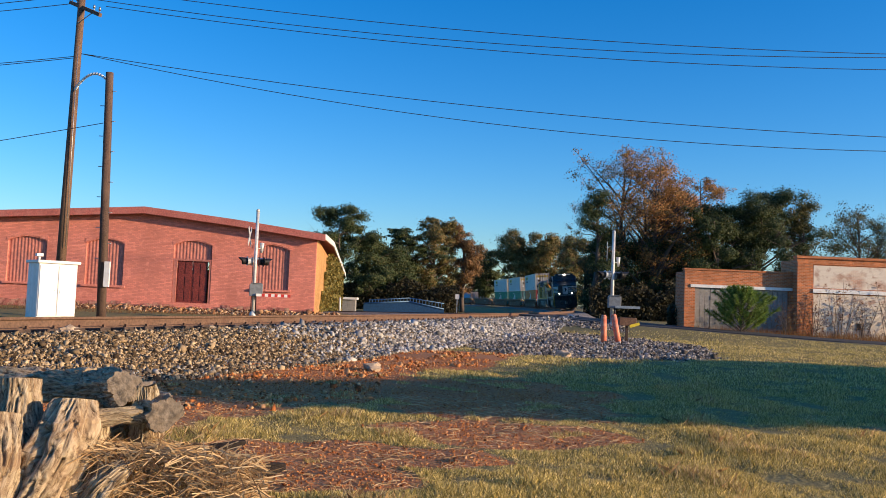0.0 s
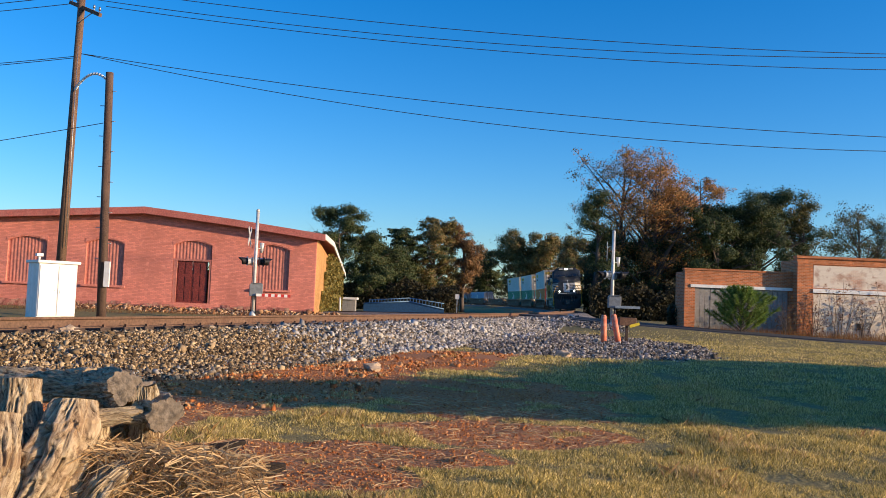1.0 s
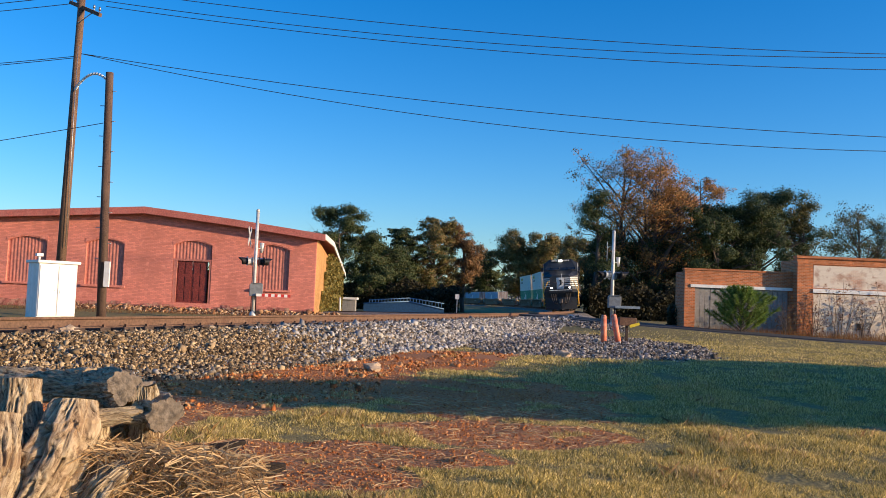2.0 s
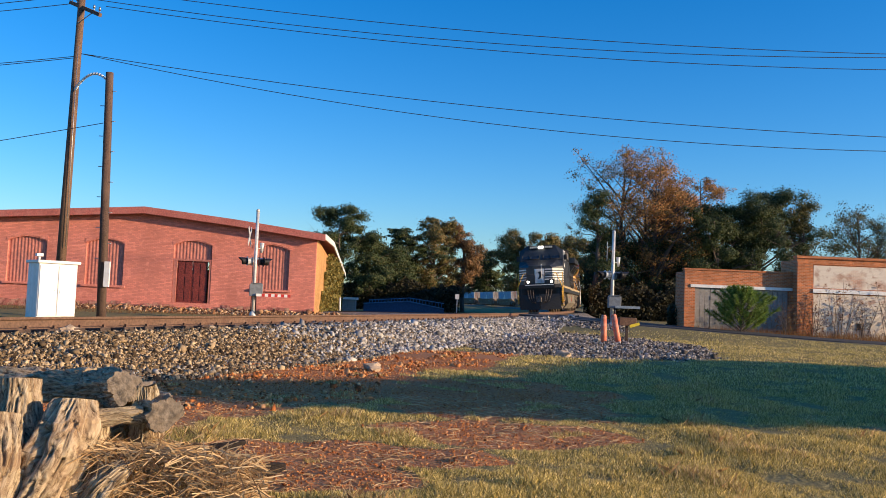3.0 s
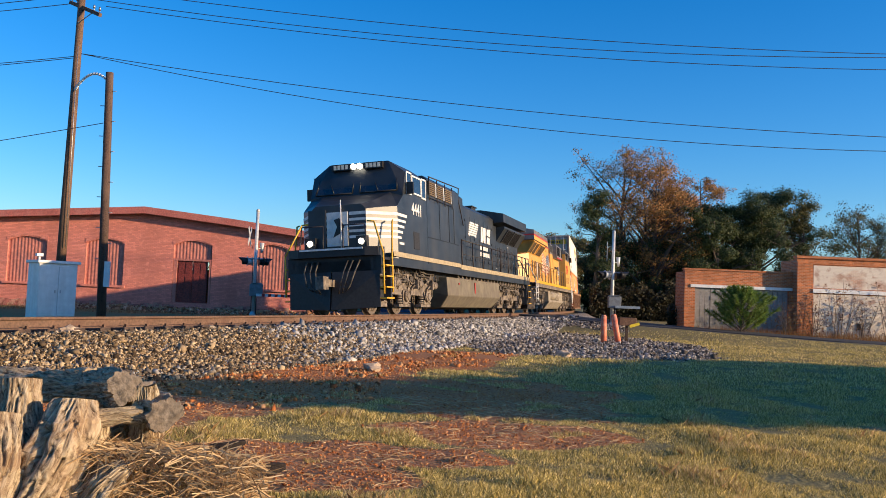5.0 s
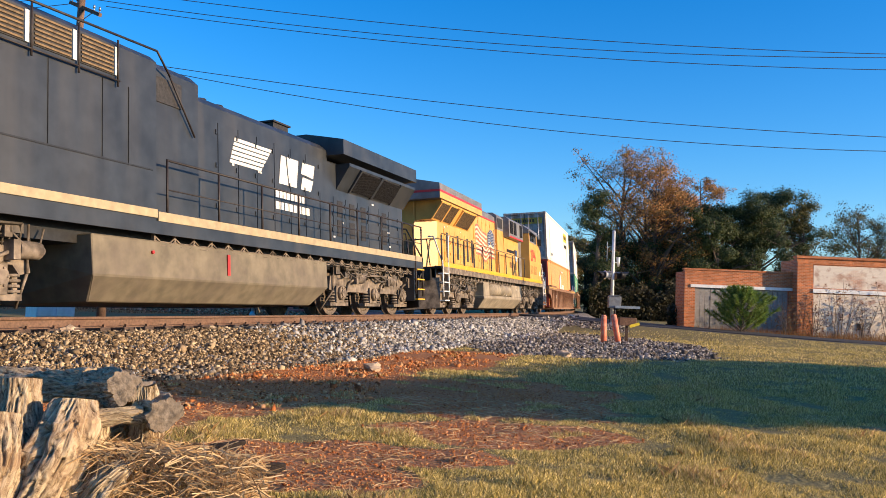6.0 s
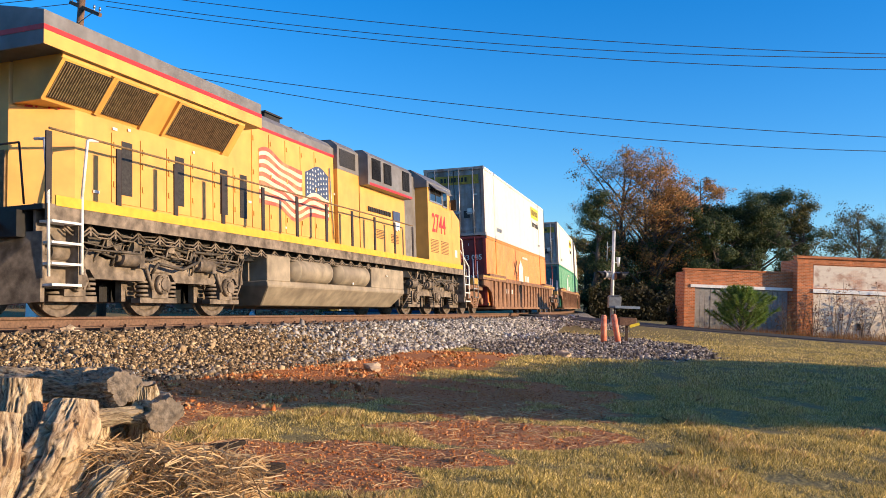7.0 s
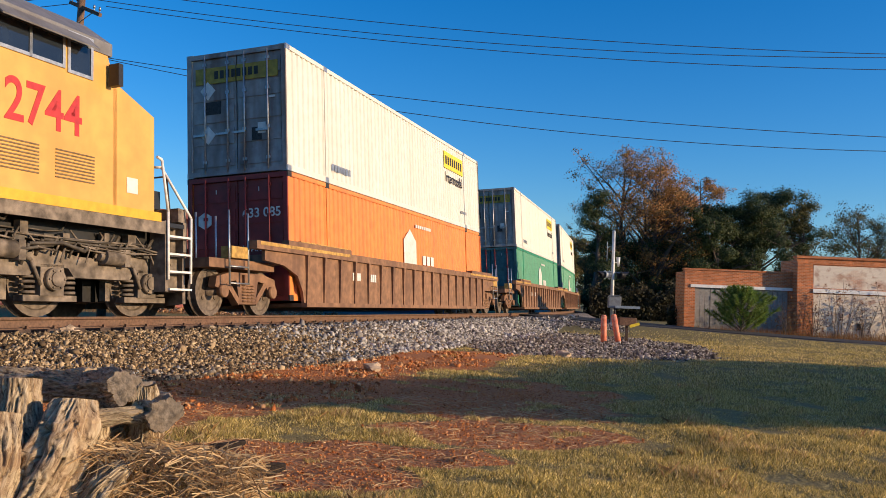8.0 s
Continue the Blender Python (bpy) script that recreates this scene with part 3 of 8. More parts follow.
M_blue = paint("faded_blue_decal", (0.06, 0.085, 0.16), 0.45, grain=8, vary=0.2)
M_flag_r = paint("faded_red_decal", (0.5, 0.11, 0.07), 0.5, grain=8, vary=0.2, stain=(0.6, 0.35, 0.14), stainscale=2, stainamt=0.5)
M_flag_w = paint("cream_decal", (0.72, 0.62, 0.44), 0.5, grain=8, vary=0.1, stain=(0.62, 0.4, 0.15), stainscale=2, stainamt=0.4)
M_grille = paint("dark_grille", (0.035, 0.032, 0.03), 0.6, 0.2, grain=20, vary=0.4)
M_grille_tan = paint("dusty_louvre", (0.2, 0.13, 0.06), 0.7, grain=12, vary=0.3)
M_glass = paint("dark_cab_glass", (0.02, 0.026, 0.035), 0.08, grain=2, vary=0.2, spec=0.8)
M_rail_y = paint("yellow_handrail", (0.75, 0.42, 0.03), 0.5, grain=10, vary=0.15)
M_rail_w = paint("white_handrail", (0.75, 0.75, 0.72), 0.5, grain=10, vary=0.15)
M_rail_b = paint("dark_handrail", (0.03, 0.022, 0.02), 0.6, grain=10, vary=0.3)
M_wheel = paint("wheel_steel", (0.19, 0.15, 0.115), 0.6, 0.4, grain=12, vary=0.3)
M_tank = paint("grey_dusty_tank", (0.17, 0.145, 0.1), 0.7, grain=4, vary=0.2, stain=(0.1, 0.08, 0.065), stainscale=1.2, stainamt=0.5)
M_lamp = paint("lit_headlamp", (1.0, 0.86, 0.62), 0.3, emit=7.0)
M_board = paint("lit_number_board", (0.55, 0.5, 0.4), 0.4, emit=0.15)
# white doors greyed for the shaded container end, with rust streaks
M_door_c = paint("shade_grey_weathered_doors", (0.34, 0.335, 0.32), 0.6, grain=5, vary=0.15, stain=(0.13, 0.07, 0.045), stainscale=1.6, stainamt=0.75, streak=True)
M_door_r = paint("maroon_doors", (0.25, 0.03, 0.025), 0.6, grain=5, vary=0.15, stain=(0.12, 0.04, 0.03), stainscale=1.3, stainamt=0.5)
M_yellow_dec = paint("yellow_decal", (0.8, 0.62, 0.03), 0.5, grain=8, vary=0.1)
M_sill_y = paint("faded_yellow_walk_edge", (0.5, 0.3, 0.07), 0.7, grain=9, vary=0.3)
M_blue_c = paint("pale_blue_container", (0.32, 0.42, 0.55), 0.6, grain=6, vary=0.15)
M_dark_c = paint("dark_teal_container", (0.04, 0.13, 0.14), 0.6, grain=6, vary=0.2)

CARS = []     # thing, metres behind the train's front, pivots, turned or not
WHEELS = []   # wheelset, radius, direction
LOCO = 22.3
FLIP = pose(LOCO, 0, 0, 0, 0, 180)


def loft(bm, rings, caps=True):
    rows = [[bm.verts.new(p) for p in ring] for ring in rings]
    n = len(rows[0])
    faces = []
    for a, b in zip(rows[:-1], rows[1:]):
        for k in range(n):
            faces.append(bm.faces.new((a[k], a[(k + 1) % n], b[(k + 1) % n], b[k])))
    if caps:
        faces += [bm.faces.new(rows[0]), bm.faces.new(rows[-1][::-1])]
    bmesh.ops.recalc_face_normals(bm, faces=faces)


def strip(bm, plan, z0, z1, closed=False):
    """A thin upright band along a line in plan."""
    a = [bm.verts.new((x, y, z0)) for x, y in plan]
    b = [bm.verts.new((x, y, z1)) for x, y in plan]
    for i in range(len(plan) - 1):
        bm.faces.new((a[i], a[i + 1], b[i + 1], b[i]))


def wheelset(parent, x, r, half, direction):
    bm = bmesh.new()
    tube(bm, (0, -half, 0), (0, half, 0), 0.09, seg=8)
    for s in (-1, 1):
        y = s * 0.755
        rings = [(0.035, 0.12), (0.035, r * 0.78), (0.06, r * 0.82), (0.06, r), (-0.055, r), (-0.09, r + 0.028), (-0.1, r + 0.028), (-0.1, 0.3 * r), (-0.05, 0.12)]
        loft(bm, [[(math.cos(a) * rad, y + s * o, math.sin(a) * rad) for a in [2 * math.pi * k / 26 for k in range(26)]] for o, rad in rings])
        for k in range(3):
            a = 2 * math.pi * k / 3
            tube(bm, (math.cos(a) * r * 0.5, y + s * 0.03, math.sin(a) * r * 0.5), (math.cos(a) * r * 0.5, y + s * 0.055, math.sin(a) * r * 0.5), 0.05, seg=8)
    ob = part("wheelset", bm, M_wheel, parent)
    ob.matrix_basis = pose(x, 0, r)
    WHEELS.append((ob, x, r, direction))
    return ob


def coil(bm, x, y, z0, z1, r=0.1, turns=4, wire_r=0.022):
    pts = [Vector((x + math.cos(a) * r, y + math.sin(a) * r, z0 + (z1 - z0) * a / (turns * 2 * math.pi))) for a in [i * math.pi / 4 for i in range(turns * 8 + 1)]]
    pipe(bm, pts, wire_r, 4)


def engine_truck(parent, x0, axles, direction, seed):
    rnd = random.Random(seed)
    bm = bmesh.new()
    a0, a2 = axles[0], axles[-1]
    for s in (-1, 1):
        y0, y1 = (0.93, 1.12) if s > 0 else (-1.12, -0.93)
        # cast side frame: deep over the gaps, arched over the axles
        out = [(a0 - 0.62, 0.62), (a0 - 0.55, 0.96), (a0 + 0.35, 1.02), (a0 + 0.65, 0.9), (axles[1] - 0.5, 0.9), (axles[1], 1.0), (axles[1] + 0.5, 0.9), (a2 - 0.65, 0.9), (a2 - 0.35, 1.02), (a2 + 0.55, 0.96), (a2 + 0.62, 0.62)]
        low = []
        for ax in reversed(axles):
            low += [(ax + 0.42, 0.58), (ax + 0.3, 0.72), (ax - 0.3, 0.72), (ax - 0.42, 0.58)]
        prism(bm, out + low, "y", y0, y1)
        for ax in axles:
            # axle box with cap, and its legs
            box(bm, ax - 0.22, ax + 0.22, min(y0, y1), max(y0, y1), 0.3, 0.76)
            ys = s * 1.12
            tube(bm, (ax, ys, 0.54), (ax, ys + s * 0.09, 0.54), 0.17, seg=16)
            tube(bm, (ax, ys + s * 0.09, 0.54), (ax, ys + s * 0.12, 0.54), 0.11, seg=12)
            for k in range(6):
                a = k * math.pi / 3
                tube(bm, (ax + 0.14 * math.cos(a), ys + s * 0.09, 0.54 + 0.14 * math.sin(a)), (ax + 0.14 * math.cos(a), ys + s * 0.115, 0.54 + 0.14 * math.sin(a)), 0.018, seg=6)
            box(bm, ax - 0.5, ax + 0.5, s * 1.0 - 0.09, s * 1.0 + 0.09, 0.22, 0.31)
            for k in (-0.38, 0.38):
                for zz in range(4):
                    tube(bm, (ax + k, s * 1.03, 0.33 + zz * 0.075), (ax + k, s * 1.03, 0.37 + zz * 0.075), 0.11 - 0.008 * (zz % 2), seg=12)
            # brake shoe gear
            box(bm, ax + 0.56, ax + 0.66, s * 0.78 - 0.06, s * 0.78 + 0.06, 0.25, 0.8)
        # brake cylinders and rods
        for ax in (axles[0] + 0.9, axles[1] + 0.95, axles[2] + 0.45):
            tube(bm, (ax - 0.18, s * 1.2, 0.93), (ax + 0.22, s * 1.2, 0.93), 0.13, seg=14)
            tube(bm, (ax + 0.22, s * 1.2, 0.93), (ax + 0.3, s * 1.2, 0.93), 0.07, seg=10)
            pipe(bm, [(ax - 0.18, s * 1.2, 0.93), (ax - 0.5, s * 1.18, 0.8), (ax - 0.7, s * 1.15, 0.45)], 0.03)
            box(bm, ax - 0.3, ax - 0.18, s * 1.2 - 0.1, s * 1.2 + 0.1, 0.78, 1.06)
    side = part("truck_frame", bm, M_truck, parent, "dusty grey cast truck with pipes")
    bm = bmesh.new()
    for s in (-1, 1):
        for k in range(9):
            z = 1.05 + 0.04 * (k % 4) + rnd.uniform(-0.02, 0.02)
            y = s * (1.05 + 0.06 * (k % 5))
            xa = a0 - 0.5 + rnd.uniform(0, 1.8)
            xb = xa + rnd.uniform(1.2, 2.6)
            pts = [(xa, y, z - 0.2), (xa + 0.12, y, z), ((xa + xb) / 2, y + s * 0.03, z - rnd.uniform(0.0, 0.08)), (xb - 0.1, y, z), (xb, y, z - 0.25)]
            pipe(bm, pts, rnd.choice((0.012, 0.018, 0.024)), 5)
        for k in range(7):
            xa = a0 - 0.4 + k * 0.75 + rnd.uniform(-0.1, 0.1)
            z = rnd.uniform(1.12, 1.3)
            box(bm, xa, xa + rnd.uniform(0.08, 0.2), s * 1.2 - 0.06, s * 1.2 + 0.06, z - 0.12, z + 0.06)
            pts = [(xa + 0.1, s * 1.22, z), (xa + 0.3, s * 1.3, z - 0.22), (xa + 0.6, s * 1.28, z - 0.18), (xa + 0.75, s * 1.2, z + 0.05)]
            pipe(bm, pts, 0.016, 5)
        # sand pipes
        for ax in (a0 - 0.5, a2 + 0.5):
            pipe(bm, [(ax, s * 1.2, 1.3), (ax + 0.03, s * 1.15, 0.6), (ax + 0.12 * (1 if ax < 10 else -1), s * 0.85, 0.12)], 0.022, 6)
    tagged(part("pipe_bundle", bm, M_truck, side), kind="stuff")
    bm = bmesh.new()
    for s in (-1, 1):
        for k in range(26):
            y, z = s * rnd.uniform(1.0, 1.3), rnd.uniform(0.95, 1.34)
            xa = a0 - 0.6 + rnd.uniform(0, 3.8)
            xb = xa + rnd.uniform(0.5, 1.7)
            dip = rnd.uniform(-0.16, 0.1)
            pipe(bm, [(xa, y, z + 0.14), (xa + 0.1, y, z), ((xa + xb) / 2, y + s * 0.04, z + dip), (xb, y, z + dip * 0.5), (xb + 0.05, y - s * 0.1, z - 0.25)], rnd.choice((0.014, 0.02, 0.03)), 5)
        for k in range(10):
            xa, z = a0 - 0.5 + k * 0.52, rnd.uniform(0.95, 1.2)
            box(bm, xa, xa + rnd.uniform(0.1, 0.3), s * 1.16 - 0.1, s * 1.16 + 0.05, z, z + rnd.uniform(0.08, 0.2))
    tagged(part("hose_bundle", bm, M_hose, side, "dark hoses and valves"), kind="stuff")
    bm = bmesh.new()
    box(bm, a0 - 0.4, a2 + 0.4, -0.85, 0.85, 0.62, 0.95)
    for ax in axles:
        box(bm, ax + 0.15, ax + 0.85, -0.55, 0.55, 0.25, 0.8)
    part("motor_frame", bm, M_black, side)
    for ax in axles:
        wheelset(side, ax, 0.533, 0.95, direction)


def hoodring(x, w, ztop, zlow=1.58, ch=0.16):
    return [(x, -w, zlow), (x, -w, ztop - ch), (x, -w + ch * 1.1, ztop), (x, 0, ztop + 0.05), (x, w - ch * 1.1, ztop), (x, w, ztop - ch), (x, w, zlow)]


def locomotive(style):
    ns = style == "black"
    body_m, top_m = (M_ns, M_ns) if ns else (M_up, M_upgrey)
    label = "black diesel freight locomotive with white nose stripes and glowing headlamps" if ns else "yellow and grey diesel freight locomotive with a painted flag"
    eng = thing("locomotive", label, "locomotive", group="locomotives of the train")
    wing0, wing1 = (15.9, 20.95) if ns else (15.55, 21.45)
    cab1, aux0, aux1 = (4.96, 4.96, 8.7) if ns else (5.3, 6.5, 9.85)
    hood0 = aux1
    ht = 4.28 if ns else 4.42
    hw = 1.02
    # underframe and walkway
    bm = bmesh.new()
    box(bm, 1.0, 21.5, -1.1, 1.1, 1.12, 1.5)
    box(bm, 1.15, 21.4, -1.46, 1.46, 1.5, 1.57)
    part("underframe", bm, M_black, eng, "dark steel underframe")
    for s in (-1, 1):
        bm = bmesh.new()
        box(bm, 1.7, 21.35, s * 1.475 - 0.02, s * 1.475 + 0.02, 1.36, 1.58)
        part("side_sill", bm, M_ns if ns else M_truck, eng)
        bm = bmesh.new()
        z0, z1 = (1.6, 1.76) if ns else (1.55, 1.7)
        if ns:
            box(bm, 1.75, 8.7, s * 1.502 - 0.006, s * 1.502 + 0.006, 1.63, 1.77)
            box(bm, 8.72, 21.2, s * 1.49 - 0.02, s * 1.49 + 0.02, 1.58, 1.74)
        else:
            box(bm, 1.8, 21.2, s * 1.497 - 0.01, s * 1.497 + 0.01, 1.56, 1.71)
        part("sill_stripe", bm, M_stripe_ns if ns else M_stripe_up, eng, "pale reflective stripe" if ns else "bright yellow stripe")
    # long hood
    bm = bmesh.new()
    if ns:
        loft(bm, [hoodring(hood0 + 1.6, hw, ht), hoodring(wing0 + 0.02, hw, ht)])
        loft(bm, [hoodring(hood0 + 0.01, 1.2, 4.5), hoodring(hood0 + 1.58, 1.2, 4.5)])
    else:
        loft(bm, [hoodring(hood0 + 1.35, hw, ht), hoodring(wing0 + 0.02, hw, ht)])
        loft(bm, [hoodring(hood0 + 0.01, 1.12, 4.5), hoodring(hood0 + 1.33, 1.12, 4.5)])
    loft(bm, [hoodring(wing0, hw, 3.9, ch=0.05), hoodring(20.9 if ns else 20.3, hw, 3.9, ch=0.05), hoodring(21.0, hw - 0.06 if ns else 0.42, 3.9, ch=0.05)])
    bmesh.ops.remove_doubles(bm, verts=bm.verts[:], dist=0.025)
    hood = part("hood", bm, body_m, eng)
    if not ns:
        bm = bmesh.new()
        loft(bm, [[(x, -hw - 0.006, 4.09), (x, -hw - 0.006, ht - 0.155), (x, -hw + 0.17, ht + 0.006), (x, 0, ht + 0.056), (x, hw - 0.17, ht + 0.006), (x, hw + 0.006, ht - 0.155), (x, hw + 0.006, 4.09)] for x in (hood0 + 1.34, wing0 - 0.005)])
        loft(bm, [[(x, -1.127, 3.74), (x, -1.127, 4.345), (x, -0.94, 4.507), (x, 0, 4.557), (x, 0.94, 4.507), (x, 1.127, 4.345), (x, 1.127, 3.74)] for x in (hood0 + 0.012, hood0 + 1.335)])
        part("hood_roof", bm, M_upgrey, hood, "grey painted hood roof")
    # hood doors: shallow panels, seams left open
    rnd = random.Random(5)
    for s in (-1, 1):
        x = hood0 + 1.75
        while x < (20.0 if ns else 19.5):
            w = 0.72
            bm = bmesh.new()
            hi = ht - 0.45 if x < wing0 - 0.8 else 3.0
            box(bm, x, x + w - 0.03, s * (hw + 0.008) - 0.01, s * (hw + 0.008) + 0.01, 1.85, hi)
            for zz in (2.1, (hi + 2.0) / 2, hi - 0.25):
                box(bm, x + w - 0.1, x + w - 0.06, s * (hw + 0.02) - 0.02, s * (hw + 0.02) + 0.02, zz, zz + 0.1)
            d = part("hood_door", bm, body_m, hood)
            if x > wing0 - 0.4 and rnd.random() < 0.85:
                bm = bmesh.new()
                for zz in ((2.0, 2.42), (2.5, 2.92)) if ns else ((2.0, 2.9),):
                    box(bm, x + 0.2, x + (0.5 if ns else 0.46), s * (hw + 0.022) - 0.006, s * (hw + 0.022) + 0.006, *zz)
                part("door_grille", bm, M_grille, d)
            x += w
    # small plates and catches
    for k in range(18):
        bm = bmesh.new()
        x, z, s = rnd.uniform(11, 20), rnd.choice((1.95, 2.35, 3.1, 3.05)), rnd.choice((-1, 1))
        box(bm, x, x + rnd.uniform(0.06, 0.16), s * (hw + 0.022) - 0.003, s * (hw + 0.022) + 0.003, z, z + 0.045)
        part("warning_plate", bm, M_white_deck, hood)
    # radiator overhang: slanted grilles under a broad roof slab
    bm = bmesh.new()
    for s in (-1, 1):
        prism(bm, [(s * hw, 3.2), (s * 1.42, 3.78), (s * 1.42, 3.86), (s * 0.5, 3.86), (s * 0.5, 3.2)], "x", wing0 + 0.5, 21.0)
    part("radiator_flare", bm, body_m, hood)
    slab = [(-1.5, 3.84), (-1.5, 4.34), (-0.9, 4.47), (-0.46, 4.56), (0.46, 4.56), (0.9, 4.47), (1.5, 4.34), (1.5, 3.84)]
    if ns:
        slab = [(y, z + (0.04 if z > 4 else 0.16)) for y, z in slab]
    bm = bmesh.new()
    prism(bm, slab, "x", wing0, wing1)
    roof = part("radiator_roof", bm, M_ns if ns else M_upgrey, hood, "" if ns else "grey roof over the radiators")
    if not ns:
        bm = bmesh.new()
        for s in (-1, 1):
            box(bm, wing0 - 0.004, wing1 + 0.004, s * 1.503 - 0.004, s * 1.503 + 0.004, 3.84, 4.05)
        part("eaves_band", bm, M_up, roof)
        bm = bmesh.new()
        for s in (-1, 1):
            box(bm, wing0 - 0.005, wing1 + 0.005, s * 1.504 - 0.005, s * 1.504 + 0.005, 4.055, 4.13)
            box(bm, aux1 + 1.3, wing0, s * (hw + 0.004) - 0.006, s * (hw + 0.004) + 0.006, 4.02, 4.09)
            box(bm, 6.5, aux1 - 0.1, s * 1.404 - 0.006, s * 1.404 + 0.006, 3.5, 3.57)
        box(bm, wing1, wing1 + 0.006, -1.5, 1.5, 4.055, 4.13)
        part("red_line", bm, M_red, roof, "thin red line")
    for s in (-1, 1):
        spans = [(wing0 + 1.2, wing0 + 2.5), (wing0 + 2.62, wing0 + 3.9)] if ns else [(16.35, 18.2), (18.85, 19.85), (19.95, 21.0)]
        for a, b in spans:
            bm = bmesh.new()
            m = Matrix.Translation((0, s * (hw + 0.22), 3.5)) @ pose(0, 0, 0, s * -36)
            prism(bm, [(a, -0.3), (b, -0.3), (b, 0.3), (a, 0.3)], "y", -0.012 * s, 0.02 * s, m)
            g = part("radiator_grille", bm, M_grille, hood)
            bm = bmesh.new()
            n = int((b - a) / 0.05)
            for k in range(n):
                x = a + k * (b - a) / n
                box(bm, x, x + 0.02, -0.012 + 0.03 * s, 0.012 + 0.03 * s, -0.29, 0.29, m)
            tagged(part("grille_bars", bm, M_grille if ns else M_grille_tan, g), kind="stuff")
            for q in (a - 0.06, b - 0.01):
                bm = bmesh.new()
                box(bm, q, q + 0.07, -0.03 + 0.02 * s, 0.03 + 0.02 * s, -0.34, 0.34, m)
                part("grille_frame", bm, body_m, g)
    # stack, roof bits
    bm = bmesh.new()
    sk = 14.2 if ns else 13.0
    box(bm, sk, sk + 0.7, -0.5, 0.5, ht, ht + 0.28)
    box(bm, sk - 0.05, sk + 0.75, -0.55, 0.55, ht + 0.28, ht + 0.32)
    part("exhaust_stack", bm, M_grille, hood)
    for x in (11.6, 12.2, 14.6):
        for dx, y, h, r in ((0, -0.3, 0.22, 0.14), (0.2, 0.4, 0.2, 0.1)):
            bm = bmesh.new()
            tube(bm, (x + dx, y, ht), (x + dx, y, ht + h), r, seg=10)
            part("roof_vent", bm, M_grille, hood)
    # equipment cab
    bm = bmesh.new()
    if ns:
        loft(bm, [hoodring(x, 1.48, 4.42, 1.45, 0.12) for x in (aux0 + 0.02, aux1)])
    else:
        loft(bm, [hoodring(x, 1.14, 3.55, 1.57, 0.05) for x in (aux0, aux1)])
    aux = part("equipment_cab", bm, body_m, eng)
    if not ns:
        bm = bmesh.new()
        loft(bm, [hoodring(x, 1.4, 4.45, 3.5, 0.14) for x in (aux0, aux1)])
        part("equipment_roof", bm, M_upgrey, aux, "grey upper casing")
    for s in (-1, 1):
        w = 1.487 if ns else 1.405
        zg = (3.8, 4.26) if ns else (3.68, 4.26)
        gr = [(5.1, 5.85), (6.0, 6.75), (6.9, 7.65)] if ns else [(6.75, 7.3), (8.2, 8.75), (9.0, 9.6)]
        for a, b in gr:
            bm = bmesh.new()
            box(bm, a, b, s * w - 0.01, s * w + 0.01, *zg)
            g = part("louvre_panel", bm, M_grille, aux)
            bm = bmesh.new()
            for k in range(7 if ns else 9):
                if ns:
                    z = zg[0] + 0.02 + k * (zg[1] - zg[0]) / 7
                    box(bm, a + 0.03, b - 0.03, s * (w + 0.018) - 0.012, s * (w + 0.018) + 0.012, z, z + 0.03)
                else:
                    x = a + 0.03 + k * (b - a) / 9
                    box(bm, x, x + 0.025, s * (w + 0.018) - 0.012, s * (w + 0.018) + 0.012, *zg)
            tagged(part("louvre_slats", bm, M_grille_tan if ns else M_grille, g), kind="stuff")
            if ns:
                bm = bmesh.new()
                box(bm, b, b + 0.07, s * (w + 0.02) - 0.012, s * (w + 0.02) + 0.012, *zg)
                part("louvre_post", bm, M_rail_w, g, "white post")
        bm = bmesh.new()
        if ns:
            box(bm, 9.0, 9.75, s * 1.21 - 0.01, s * 1.21 + 0.01, 3.75, 4.2)
        else:
            box(bm, 10.1, 11.05, s * 1.133 - 0.01, s * 1.133 + 0.01, 3.84, 4.28)
        part("blower_grille", bm, M_grille, aux)
        if ns:
            bm = bmesh.new()
            box(bm, 5.0, 8.6, s * 1.487 - 0.006, s * 1.487 + 0.006, 2.42, 2.445)
            for x in (6.3, 7.4, 8.0):
                box(bm, x, x + 0.012, s * 1.487 - 0.006, s * 1.487 + 0.006, 2.45, 3.7)
            part("panel_seam", bm, M_black, aux)
            bm = bmesh.new()
            pipe(bm, [(5.05, s * 1.53, 3.72), (7.75, s * 1.53, 3.72)], 0.015)
            pipe(bm, [(5.05, s * 1.53, 4.38), (8.7, s * 1.5, 4.5), (9.3, s * 1.3, 4.25), (10.1, s * 1.25, 3.3)], 0.02)
            for x in (5.1, 5.95, 6.85, 7.7):
                pipe(bm, [(x, s * 1.53, 3.62), (x, s * 1.53, 4.38)], 0.018)
            part("roof_rail", bm, M_rail_b, aux)
        else:
            bm = bmesh.new()
            for a, z0 in ((7.1, 2.1), (8.2, 2.15)):
                for k in range(6):
                    box(bm, a, a + 0.55, s * 1.15 - 0.008, s * 1.15 + 0.012, z0 + k * 0.045, z0 + k * 0.045 + 0.02)
            part("low_louvre", bm, M_grille_tan, aux)
    # cab and nose, one shape of faceted rings
    bm = bmesh.new()

    def ring(x, w, z1, wt, z2):
        return [(x, -w, 1.5), (x, -w, z1), (x, -wt, z2), (x, wt, z2), (x, w, z1), (x, w, 1.5)]
